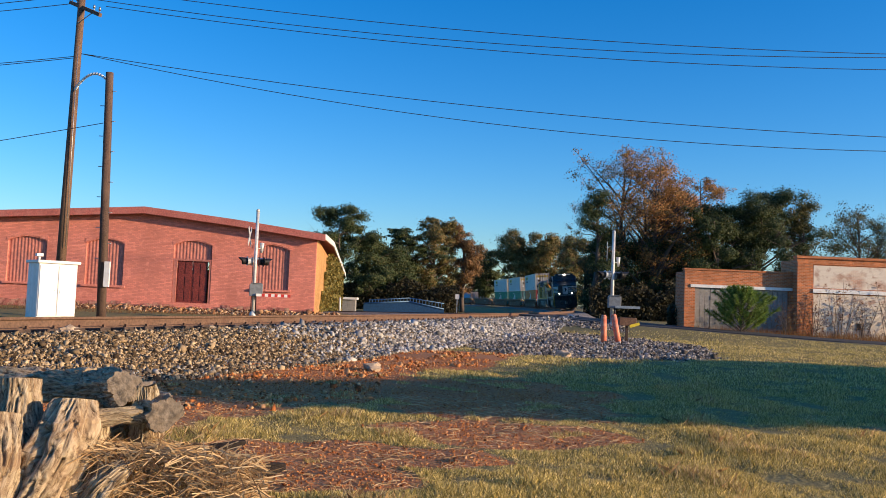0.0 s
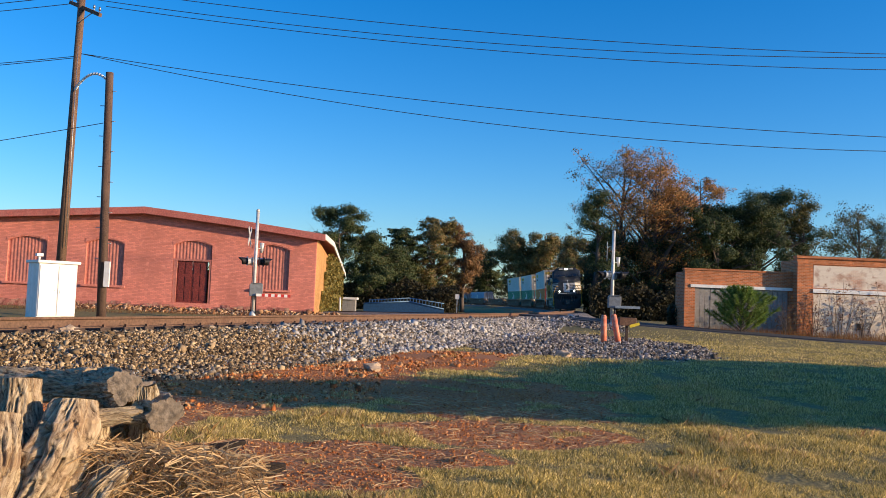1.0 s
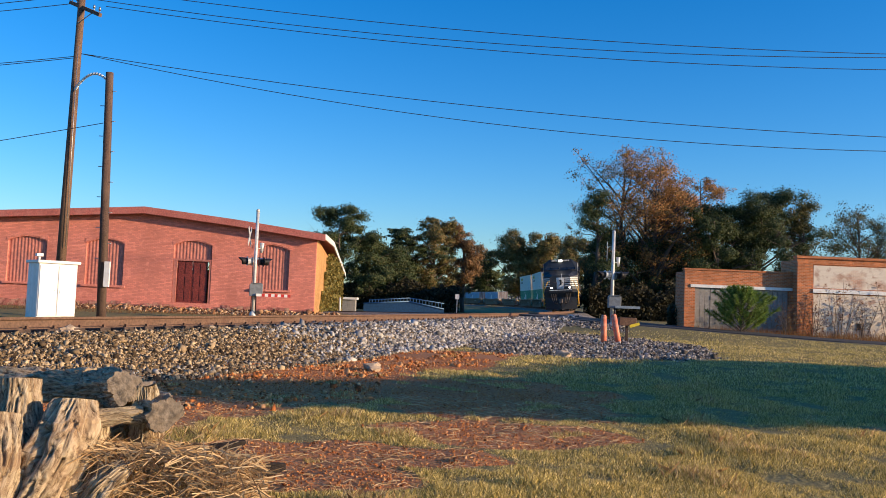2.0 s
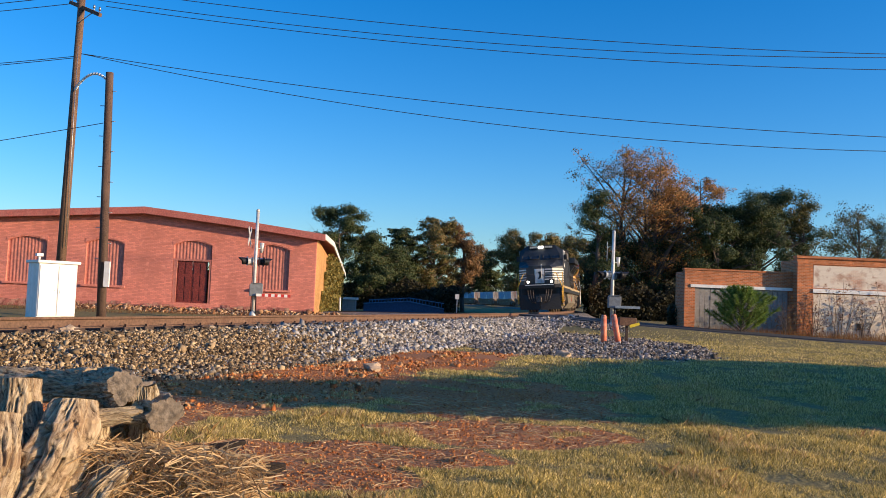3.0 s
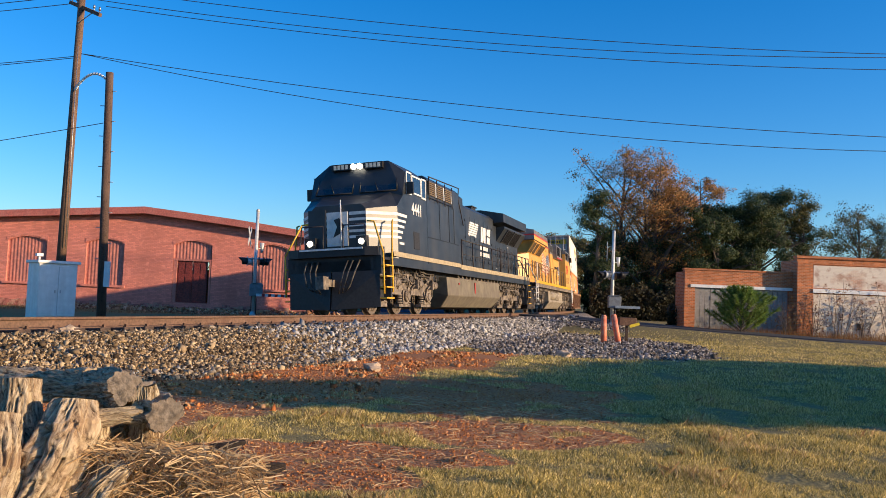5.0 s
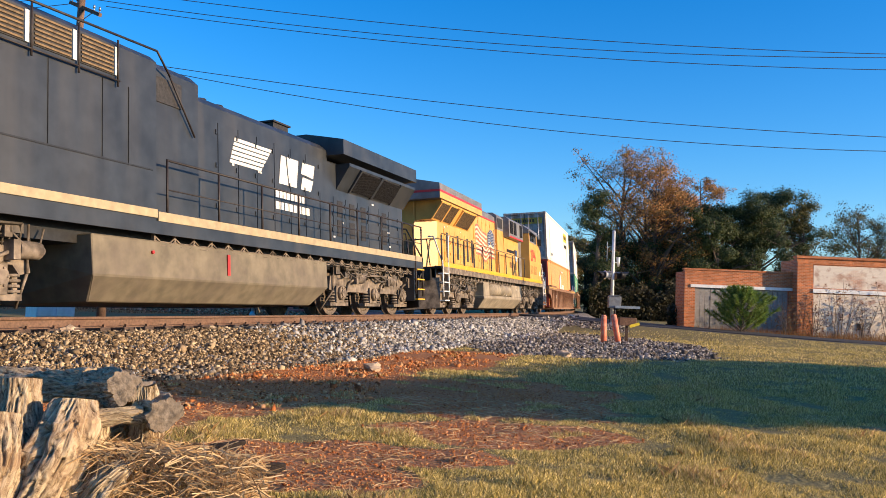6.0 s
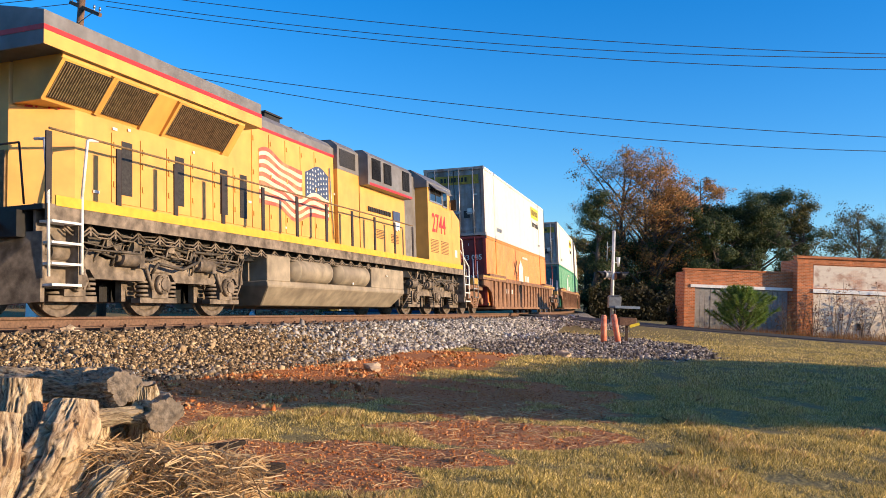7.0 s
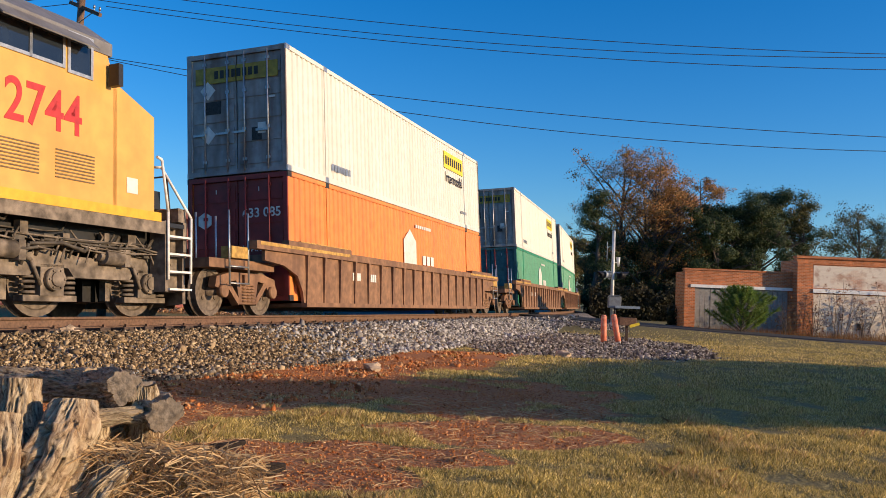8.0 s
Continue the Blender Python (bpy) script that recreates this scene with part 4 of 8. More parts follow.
    if ns:
        loft(bm, [ring(1.35, 0.85, 2.97, 0.7, 3.12), ring(1.75, 1.15, 3.04, 0.85, 3.24), ring(2.2, 1.48, 3.1, 0.95, 3.38), ring(2.74, 1.48, 3.5, 1.1, 3.6)])
    else:
        loft(bm, [ring(1.7, 1.0, 3.15, 0.8, 3.25), ring(1.95, 1.48, 3.3, 0.9, 3.4), ring(2.9, 1.48, 3.68, 1.1, 3.76)])
    nose = part("nose", bm, body_m, eng)
    bm = bmesh.new()
    sx = 0.0 if ns else 0.12
    loft(bm, [ring(2.7 + sx, 1.48, 3.55, 1.4, 3.57), ring(2.98 + sx, 1.48, 4.22, 0.95, 4.6), ring(cab1, 1.48, 4.22, 0.95, 4.6)])
    cabin = part("cab", bm, body_m, eng)
    if not ns:
        bm = bmesh.new()
        box(bm, 5.3, 6.5, -1.05, 1.05, 1.57, 4.4)
        part("cab_back", bm, M_upgrey, cabin, "dark recess behind the cab")
        bm = bmesh.new()
        loft(bm, [[(x, -1.5, 4.05), (x, -1.5, 4.25), (x, -0.96, 4.64), (x, 0.96, 4.64), (x, 1.5, 4.25), (x, 1.5, 4.05)] for x in (2.95, 5.4)])
        part("cab_roof", bm, M_upgrey, cabin, "grey cab roof")
    # windscreen panes on the sloped front
    def slope(y, f):
        return (2.705 + sx + 0.27 * f - 0.014, y, 3.6 + 0.64 * f)
    for y0, y1 in ((-1.3, -0.12), (0.12, 1.3)):
        bm = bmesh.new()
        out = [slope(y0, 0.08), slope(y1, 0.08), slope(y1 * (0.95 if abs(y1) > 1 else 1), 0.95), slope(y0 * (0.95 if abs(y0) > 1 else 1), 0.95)]
        loft(bm, [out, [(x - 0.02, y, z) for x, y, z in out]])
        pane = part("windscreen", bm, M_glass, cabin, "dark tinted windscreen pane")
        bm = bmesh.new()
        for a, b in zip(out, out[1:] + out[:1]):
            tube(bm, (a[0] - 0.02, a[1], a[2]), (b[0] - 0.02, b[1], b[2]), 0.022, seg=5)
        ym = (y0 + y1) / 2
        tube(bm, (slope(ym, 0.1)[0] - 0.03, ym, slope(ym, 0.1)[2]), (slope(ym, 0.6)[0] - 0.03, ym + 0.15, slope(ym, 0.6)[2]), 0.014, seg=5)
        part("windscreen_rim", bm, M_black, pane)
    # side windows
    for s in (-1, 1):
        spans = [(3.05, 3.42, 3.62, 4.2), (3.55, 4.32, 3.68, 4.15), (4.45, 4.8, 3.63, 4.18)] if ns else [(3.4, 3.8, 3.62, 4.16), (3.95, 4.5, 3.66, 4.12), (4.55, 5.1, 3.66, 4.12)]
        for a, b, z0, z1 in spans:
            bm = bmesh.new()
            box(bm, a, b, s * 1.483 - 0.01, s * 1.483 + 0.01, z0, z1)
            pane = part("side_window", bm, M_glass, cabin, "dark side window with a pale frame")
            bm = bmesh.new()
            y = s * 1.49
            for q in ((a - 0.05, a, z0 - 0.05, z1 + 0.05), (b, b + 0.05, z0 - 0.05, z1 + 0.05), (a, b, z0 - 0.05, z0), (a, b, z1, z1 + 0.05)):
                box(bm, q[0], q[1], y - 0.015, y + 0.015, q[2], q[3])
            part("window_frame", bm, M_rail_w if ns else M_galv, pane)
        if not ns:
            bm = bmesh.new()
            prism(bm, [(s * 1.5, 4.16), (s * 1.72, 3.98), (s * 1.73, 4.0), (s * 1.5, 4.2)], "x", 3.45, 5.2)
            part("sun_visor", bm, M_upgrey, cabin)
        bm = bmesh.new()
        box(bm, 2.95, 3.05, s * 1.62 - 0.1, s * 1.62 + 0.1, 3.55, 3.9)
        part("mirror", bm, M_black, cabin)
        writing("road_number", "4441" if ns else "2744", 0.52 if ns else 0.86, M_white_deck if ns else M_red, Matrix.Translation((3.95 if ns else 4.25, s * 1.484, 3.16 if ns else 2.92)) @ pose(0, 0, 0, 90, 0, 0 if s < 0 else 180), cabin, "white road number" if ns else "red road number", squeeze=0.95 if ns else 0.82)
        # vents low on the cab side
        bm = bmesh.new()
        if ns:
            box(bm, 3.6, 4.12, s * 1.485 - 0.008, s * 1.485 + 0.008, 1.95, 2.48)
        else:
            for a in (3.3, 4.35):
                for k in range(9):
                    box(bm, a, a + 0.75, s * 1.485 - 0.008, s * 1.485 + 0.008, 1.98 + k * 0.05, 2.0 + k * 0.05)
        part("cab_vent", bm, M_grille if ns else M_grille_tan, cabin)
        bm = bmesh.new()
        box(bm, 2.35, 2.6, s * 1.484 - 0.005, s * 1.484 + 0.005, 1.95, 2.2) if not ns else box(bm, 2.3, 2.7, s * 1.484 - 0.005, s * 1.484 + 0.005, 2.0, 2.07)
        part("notice_plate", bm, M_white_deck, cabin)
    # headlamps between the number boards
    for y in (-0.1, 0.1):
        bm = bmesh.new()
        tube(bm, (2.84 + sx, y, 4.47), (2.76 + sx, y, 4.47), 0.085, seg=14)
        part("headlamp", bm, M_lamp if ns else M_galv, cabin, "glowing headlamp" if ns else "unlit headlamp")
    for y in (-0.52, 0.52):
        bm = bmesh.new()
        box(bm, 2.8 + sx, 2.98 + sx, y - 0.3, y + 0.3, 4.38, 4.57)
        nb = part("number_board", bm, M_black, cabin)
        bm = bmesh.new()
        for k in range(4):
            box(bm, 2.792 + sx, 2.8 + sx, y - 0.24 + k * 0.125, y - 0.15 + k * 0.125, 4.41, 4.54)
        part("board_digits", bm, M_board, nb, "lit digits on the number board")
    # nose front: door, stripes, ditch lamps, steps, plough, coupler
    if ns:
        plan = [(3.0, -1.486), (2.19, -1.486), (1.74, -1.156), (1.343, -0.856), (1.343, -0.34)]
        for k in range(5):
            z = 2.16 + k * 0.165
            tip = 3.0 - 0.13 * (4 - k)
            for s in (-1, 1):
                bm = bmesh.new()
                strip(bm, [(tip, s * -1.489)] + [(x, s * -y * -1) for x, y in plan[1:]], z, z + (0.075 if k < 4 else 0.09))
                part("nose_stripe", bm, M_white_deck, nose, "white stripe round the nose")
        bm = bmesh.new()
        box(bm, 1.325, 1.348, -0.3, 0.34, 1.95, 2.92)
        emb = part("nose_panel", bm, M_white_deck, nose, "pale panel with a dark emblem")
        bm = bmesh.new()
        prism(bm, [(-0.2, 2.5), (-0.05, 2.75), (0.12, 2.7), (0.02, 2.5), (0.14, 2.2), (-0.06, 2.3)], "x", 1.315, 1.326)
        part("emblem", bm, M_black, emb)
    bm = bmesh.new()
    box(bm, 1.3, 1.36, 0.36, 0.9, 1.62, 3.0)
    part("nose_door", bm, body_m, nose)
    for y in (-0.78, 0.78):
        bm = bmesh.new()
        box(bm, 1.14, 1.3, y - 0.16, y + 0.16, 1.88, 2.2)
        lampbox = part("ditch_light", bm, M_black, eng)
        bm = bmesh.new()
        tube(bm, (1.16, y, 2.04), (1.115, y, 2.04), 0.085, seg=14)
        part("ditch_lens", bm, M_lamp if ns else M_galv, lampbox, "glowing lens" if ns else "")
    bm = bmesh.new()
    prism(bm, [(0.95, -1.35), (0.82, -1.0), (0.82, 1.0), (0.95, 1.35), (1.25, 1.42), (1.25, -1.42)], "z", 1.62, 1.86)
    box(bm, 1.0, 1.1, -1.4, 1.4, 1.1, 1.62)
    part("anticlimber", bm, M_black if ns else M_truck, eng)
    bm = bmesh.new()
    box(bm, 0.79, 0.81, -0.95, 0.95, 1.8, 1.85)
    part("anticlimber_edge", bm, M_white_deck, eng)
    for end in (0, 1):
        fx = (lambda v: v) if end == 0 else (lambda v: LOCO - v)
        bm = bmesh.new()
        for s in (-1, 1):
            loft(bm, [[(fx(0.72), s * 0.02, 0.15), (fx(0.85), s * 0.02, 1.2), (fx(0.9), s * 0.02, 1.2), (fx(0.8), s * 0.02, 0.15)],
                      [(fx(0.98), s * 1.35, 0.2), (fx(1.0), s * 1.35, 1.2), (fx(1.06), s * 1.35, 1.2), (fx(1.06), s * 1.35, 0.2)]])
        plough = part("plough", bm, M_black if ns else M_truck, eng, "dark snow plough with a white edge")
        bm = bmesh.new()
        box(bm, min(fx(0.2), fx(1.1)), max(fx(0.2), fx(1.1)), -0.1, 0.1, 0.78, 0.98)
        prism(bm, [(fx(0.0), -0.14), (fx(0.02), 0.06), (fx(0.14), 0.16), (fx(0.32), 0.12), (fx(0.32), -0.14), (fx(0.2), -0.06), (fx(0.12), -0.16)], "z", 0.7, 1.05)
        part("coupler", bm, M_truck, eng)
        for y in (-0.8, -0.6, -0.45, 0.45, 0.62, 0.8):
            bm = bmesh.new()
            pipe(bm, [(fx(0.95), y, 1.5), (fx(0.7), y * 0.95, 1.2), (fx(0.6), y * 0.8, 0.8), (fx(0.7), y * 0.6, 0.5 + 0.2 * abs(y))], 0.025)
            part("brake_hose", bm, M_hose, eng)
        for s in (-1, 1):
            bm = bmesh.new()
            for k in range(4):
                a, b = sorted((fx(1.02), fx(1.6)))
                box(bm, a, b, s * 1.42 - 0.13, s * 1.42 + 0.1, 0.42 + 0.3 * k, 0.455 + 0.3 * k)
            st = part("boarding_steps", bm, M_rail_w if not ns else M_rail_y, eng)
            bm = bmesh.new()
            a, b = sorted((fx(1.58), fx(1.66)))
            box(bm, a, b, s * 1.3 - 0.15, s * 1.3 + 0.17, 0.4, 1.6)
            a, b = sorted((fx(1.0), fx(1.6)))
            box(bm, a, b, s * 1.22 - 0.02, s * 1.22 + 0.02, 0.4, 1.6)
            part("step_well", bm, M_ns if ns else M_truck, eng)
            bm = bmesh.new()
            pipe(bm, [(fx(1.62), s * 1.5, 0.6), (fx(1.62), s * 1.5, 1.75), (fx(1.75), s * 1.48, 2.62), (fx(2.0 if end else 1.85), s * 1.46, 2.66)], 0.025)
            pipe(bm, [(fx(1.0), s * 1.48, 0.55), (fx(0.98), s * 1.48, 1.7), (fx(1.3), s * 1.1, 2.6), (fx(1.32), s * 0.9, 2.62)], 0.025)
            part("grab_rail", bm, M_rail_y if (ns and end == 0) else M_rail_w if not ns else M_rail_b, eng)
            bm = bmesh.new()
            pipe(bm, [(fx(0.98), s * 1.05, 1.6), (fx(0.98), s * 0.95, 2.5), (fx(0.98), s * 0.3, 2.5), (fx(0.98), s * 0.3, 1.6)], 0.018)
            part("end_rail", bm, M_rail_b, eng)
    bm = bmesh.new()
    pipe(bm, [(1.27, -0.12, 1.9), (1.27, -0.12, 3.25)], 0.016)
    part("nose_rail", bm, M_rail_w, eng)
    # walkway handrail
    for s in (-1, 1):
        x0 = 9.0 if ns else 6.7
        n = 9 if ns else 11
        for k in range(n):
            x = x0 + (21.3 - x0) * k / (n - 1)
            bm = bmesh.new()
            if ns:
                tube(bm, (x, s * 1.47, 1.57), (x, s * 1.47, 2.68), 0.024, seg=6)
            else:
                box(bm, x - 0.055, x + 0.055, s * 1.46 - 0.012, s * 1.46 + 0.012, 1.5, 2.62)
            part("stanchion", bm, M_rail_b, eng)
        bm = bmesh.new()
        pipe(bm, [(x0, s * 1.47, 2.66), (21.3, s * 1.47, 2.66)], 0.02)
        if ns:
            pipe(bm, [(x0, s * 1.47, 2.15), (21.3, s * 1.47, 2.15)], 0.012)
        part("handrail", bm, M_rail_b if ns else M_grille_tan, eng)
        # cables slung under the walkway
        bm = bmesh.new()
        for k in range(22):
            xa = 8.8 + k * 0.55
            for dz in (0, 0.06):
                pipe(bm, [(xa, s * 1.36, 1.34 - dz), (xa + 0.14, s * 1.37, 1.25 - dz), (xa + 0.4, s * 1.37, 1.25 - dz), (xa + 0.54, s * 1.36, 1.34 - dz)], 0.016, 5)
            box(bm, xa - 0.02, xa + 0.02, s * 1.34 - 0.03, s * 1.34 + 0.03, 1.2, 1.45)
        part("cable_run", bm, M_truck, eng)
    # fuel tank
    bm = bmesh.new()
    t0, t1 = (7.3, 15.1) if ns else (7.35, 15.2)
    prof = [(-1.38, 1.26), (-1.4, 0.62), (-1.05, 0.22), (1.05, 0.22), (1.4, 0.62), (1.38, 1.26)]
    if ns:
        loft(bm, [[(t0 + 0.35 * (1.26 - z) * 0 + (0.28 if z < 0.5 else 0.0), y, z) for y, z in prof], [(t1 - (0.28 if z < 0.5 else 0.0), y, z) for y, z in prof]])
    else:
        low = [(-1.38, 0.72), (-1.4, 0.6), (-1.05, 0.2), (1.05, 0.2), (1.4, 0.6), (1.38, 0.72)]
        loft(bm, [[(t0 + (0.3 if z < 0.4 else 0), y, z) for y, z in low], [(t1 - (0.3 if z < 0.4 else 0), y, z) for y, z in low]])
        box(bm, t0, t1, -0.95, 0.95, 0.7, 1.2)
        box(bm, t0 + 0.02, 9.75, -1.385, 1.385, 0.7, 1.26)
        box(bm, 14.2, t1 - 0.02, -1.385, 1.385, 0.7, 1.26)
    tank = part("fuel_tank", bm, M_tank if ns else M_tank_up, eng, "dusty grey fuel tank", 0.02)
    for s in (-1, 1):
        bm = bmesh.new()
        tube(bm, (t0 + 1.4, s * 1.39, 1.05), (t0 + 1.4, s * 1.43, 1.06), 0.03, seg=8)
        part("fuel_filler", bm, M_red if ns else M_white_deck, tank)
        bm = bmesh.new()
        box(bm, t0 + 3.6, t0 + 3.68, s * 1.405 - 0.012, s * 1.405 + 0.012, 0.75, 1.15)
        part("fuel_gauge", bm, M_red if ns else M_white_deck, tank)
    if not ns:
        for s in (-1, 1):
            for a, b in ((9.95, 11.9), (12.15, 14.1)):
                bm = bmesh.new()
                rr = [(a, 0.08), (a + 0.05, 0.2), (a + 0.16, 0.27), (a + 0.17, 0.285), (a + 0.22, 0.285), (a + 0.23, 0.27), (b - 0.23, 0.27), (b - 0.22, 0.285), (b - 0.17, 0.285), (b - 0.16, 0.27), (b - 0.05, 0.2), (b, 0.08)]
                loft(bm, [[(x, s * 1.22 + r * math.cos(q), 0.98 + r * math.sin(q)) for q in [2 * math.pi * k / 20 for k in range(20)]] for x, r in rr])
                for f in bm.faces:
                    f.smooth = True
                part("air_reservoir", bm, M_tank_up, eng, "grey cylindrical air reservoir")
        # flag on the hood side: waved stripes and canton
        for s in (-1, 1):
            flag = None
            cols = (M_flag_r, M_flag_w)

            def wave(u, v):
                x = 11.55 + 3.35 * (1 - u) if s > 0 else 11.55 + 3.35 * (1 - u)
                zz = 3.52 - 1.2 * v - 0.05 * u + 0.12 * math.sin(u * 8.5 + 0.6) + 0.04 * math.sin(u * 17 + v * 3)
                return (x, s * (hw + 0.026), zz)
            for k in range(13):
                bm = bmesh.new()
                row = []
                for i in range(25):
                    u = i / 24
                    if k < 7 and u > 0.62:
                        break
                    row.append((bm.verts.new(wave(u, k / 13)), bm.verts.new(wave(u, (k + 1) / 13 - 0.004))))
                for p, q in zip(row[:-1], row[1:]):
                    bm.faces.new((p[0], p[1], q[1], q[0]))
                if flag is None:
                    flag = part("flag_decal", bm, M_flag_r, eng, "painted waving flag with red and white stripes")
                else:
                    part("flag_stripe", bm, cols[k % 2], flag)
            bm = bmesh.new()
            row = [(bm.verts.new(wave(0.63 + 0.37 * i / 10, 0.0)), bm.verts.new(wave(0.63 + 0.37 * i / 10, 7 / 13))) for i in range(11)]
            for p, q in zip(row[:-1], row[1:]):
                bm.faces.new((p[0], p[1], q[1], q[0]))
            part("flag_canton", bm, M_blue, flag)
            bm = bmesh.new()
            for i in range(8):
                for j in range(5):
                    x, y, z = wave(0.66 + 0.043 * i, 0.05 + 0.1 * j + 0.05 * (i % 2))
                    prism(bm, [(x - 0.035, z - 0.025), (x + 0.035, z - 0.025), (x, z + 0.04)], "y", y, y + s * 0.004)
            part("flag_stars", bm, M_white_deck, flag)
            bm = bmesh.new()
            pipe(bm, [(11.5, s * (hw + 0.03), 3.7), (11.3, s * (hw + 0.03), 1.9)], 0.015)
            part("flag_pole", bm, M_galv, flag)
            # shield and slogan bars
            bm = bmesh.new()
            y = s * 1.165
            prism(bm, [(7.0, 2.75), (7.5, 2.75), (7.5, 2.6), (7.25, 2.45), (7.0, 2.6)], "y", y - 0.008, y + 0.008)
            for k in range(4):
                box(bm, 7.03 + k * 0.13, 7.08 + k * 0.13, y - 0.01, y + 0.01, 2.5, 2.75)
            sh = part("shield_decal", bm, M_white_deck, aux)
            bm = bmesh.new()
            box(bm, 6.98, 7.52, y - 0.012, y + 0.012, 2.76, 3.05)
            part("shield_head", bm, M_blue, sh)
            bm = bmesh.new()
            for k in range(13):
                box(bm, 7.7 + k * 0.13, 7.78 + k * 0.13, y - 0.008, y + 0.008, 2.85, 2.98)
            part("lettering_bars", bm, M_grille, aux)
        bm = bmesh.new()
        prism(bm, [(1.36, 0.96), (1.36, 1.0), (1.75, 1.17), (1.75, 1.14)], "z", 1.6, 1.62)
        part("deck_edge", bm, M_upgrey, nose)
        bm = bmesh.new()
        box(bm, 21.0, 21.03, -0.38, 0.38, 1.6, 2.5)
        part("rear_panel", bm, M_grille_tan, hood)
        for y in (-0.28, 0.02):
            bm = bmesh.new()
            tube(bm, (21.4, y, 3.72), (21.52, y, 3.72), 0.11, seg=12)
            part("rear_lamp", bm, M_galv, hood, "unlit rear lamp")
        for side in (-1, 1):
            writing("rear_number", "2744", 0.26, M_red, Matrix.Translation((20.66, side * 0.735, 3.25)) @ pose(0, 0, 0, 90, 0, 90 + side * 49) @ pose(0, 0, 0.012), hood)
    else:
        # emblem: bars running into a block shape, with two bars of lettering under it
        for s in (-1, 1):
            y = s * (hw + 0.024)
            d = 1 if s < 0 else -1
            c0 = 13.6
            logo = None
            for k in range(6):
                bm = bmesh.new()
                z = 3.1 + k * 0.095
                prism(bm, [(c0 + d * (-2.05 + 0.035 * k), z), (c0 + d * (-0.45 - 0.16 * (5 - k) * 0.5), z), (c0 + d * (-0.4 - 0.16 * (5 - k) * 0.5), z + 0.07), (c0 + d * (-2.03 + 0.035 * k), z + 0.07)], "y", y - 0.003, y + 0.003)
                if logo is None:
                    logo = part("emblem_decal", bm, M_white_deck, eng, "white striped emblem on the hood")
                else:
                    part("emblem_bar", bm, M_white_deck, logo)
            bm = bmesh.new()
            for out in ([(0, 2.95), (0.42, 2.95), (0.3, 3.6), (0.1, 3.6)], [(0.46, 2.95), (0.8, 2.95), (0.9, 3.6), (0.36, 3.6)],
                        [(1.0, 2.95), (1.5, 2.95), (1.62, 3.22), (1.1, 3.25)], [(1.02, 3.32), (1.62, 3.28), (1.7, 3.6), (1.1, 3.6)]):
                prism(bm, [(c0 + d * (a - 0.1), z) for a, z in out], "y", y - 0.003, y + 0.003)
            for zz, w in ((2.62, 1.35), (2.36, 1.6)):
                for k in range(8):
                    a = c0 + d * (-0.25 + k * w / 8)
                    b = a + d * w / 8 * 0.78
                    box(bm, min(a, b), max(a, b), y - 0.003, y + 0.003, zz, zz + 0.17)
            part("emblem_block", bm, M_white_deck, logo)
    for pv in (3.73, 18.36):
        engine_truck(eng, pv, [pv - 2.03, pv, pv + 2.03], 1 if ns else -1, 11 + int(pv))
    return eng


CARS.append((locomotive("black"), 0.0, 3.73, 18.36, False))
CARS.append((locomotive("yellow"), LOCO, 3.94, 18.57, True))


# ---- containers and well cars ----
CL, CH, CW = 16.15, 2.9, 1.295


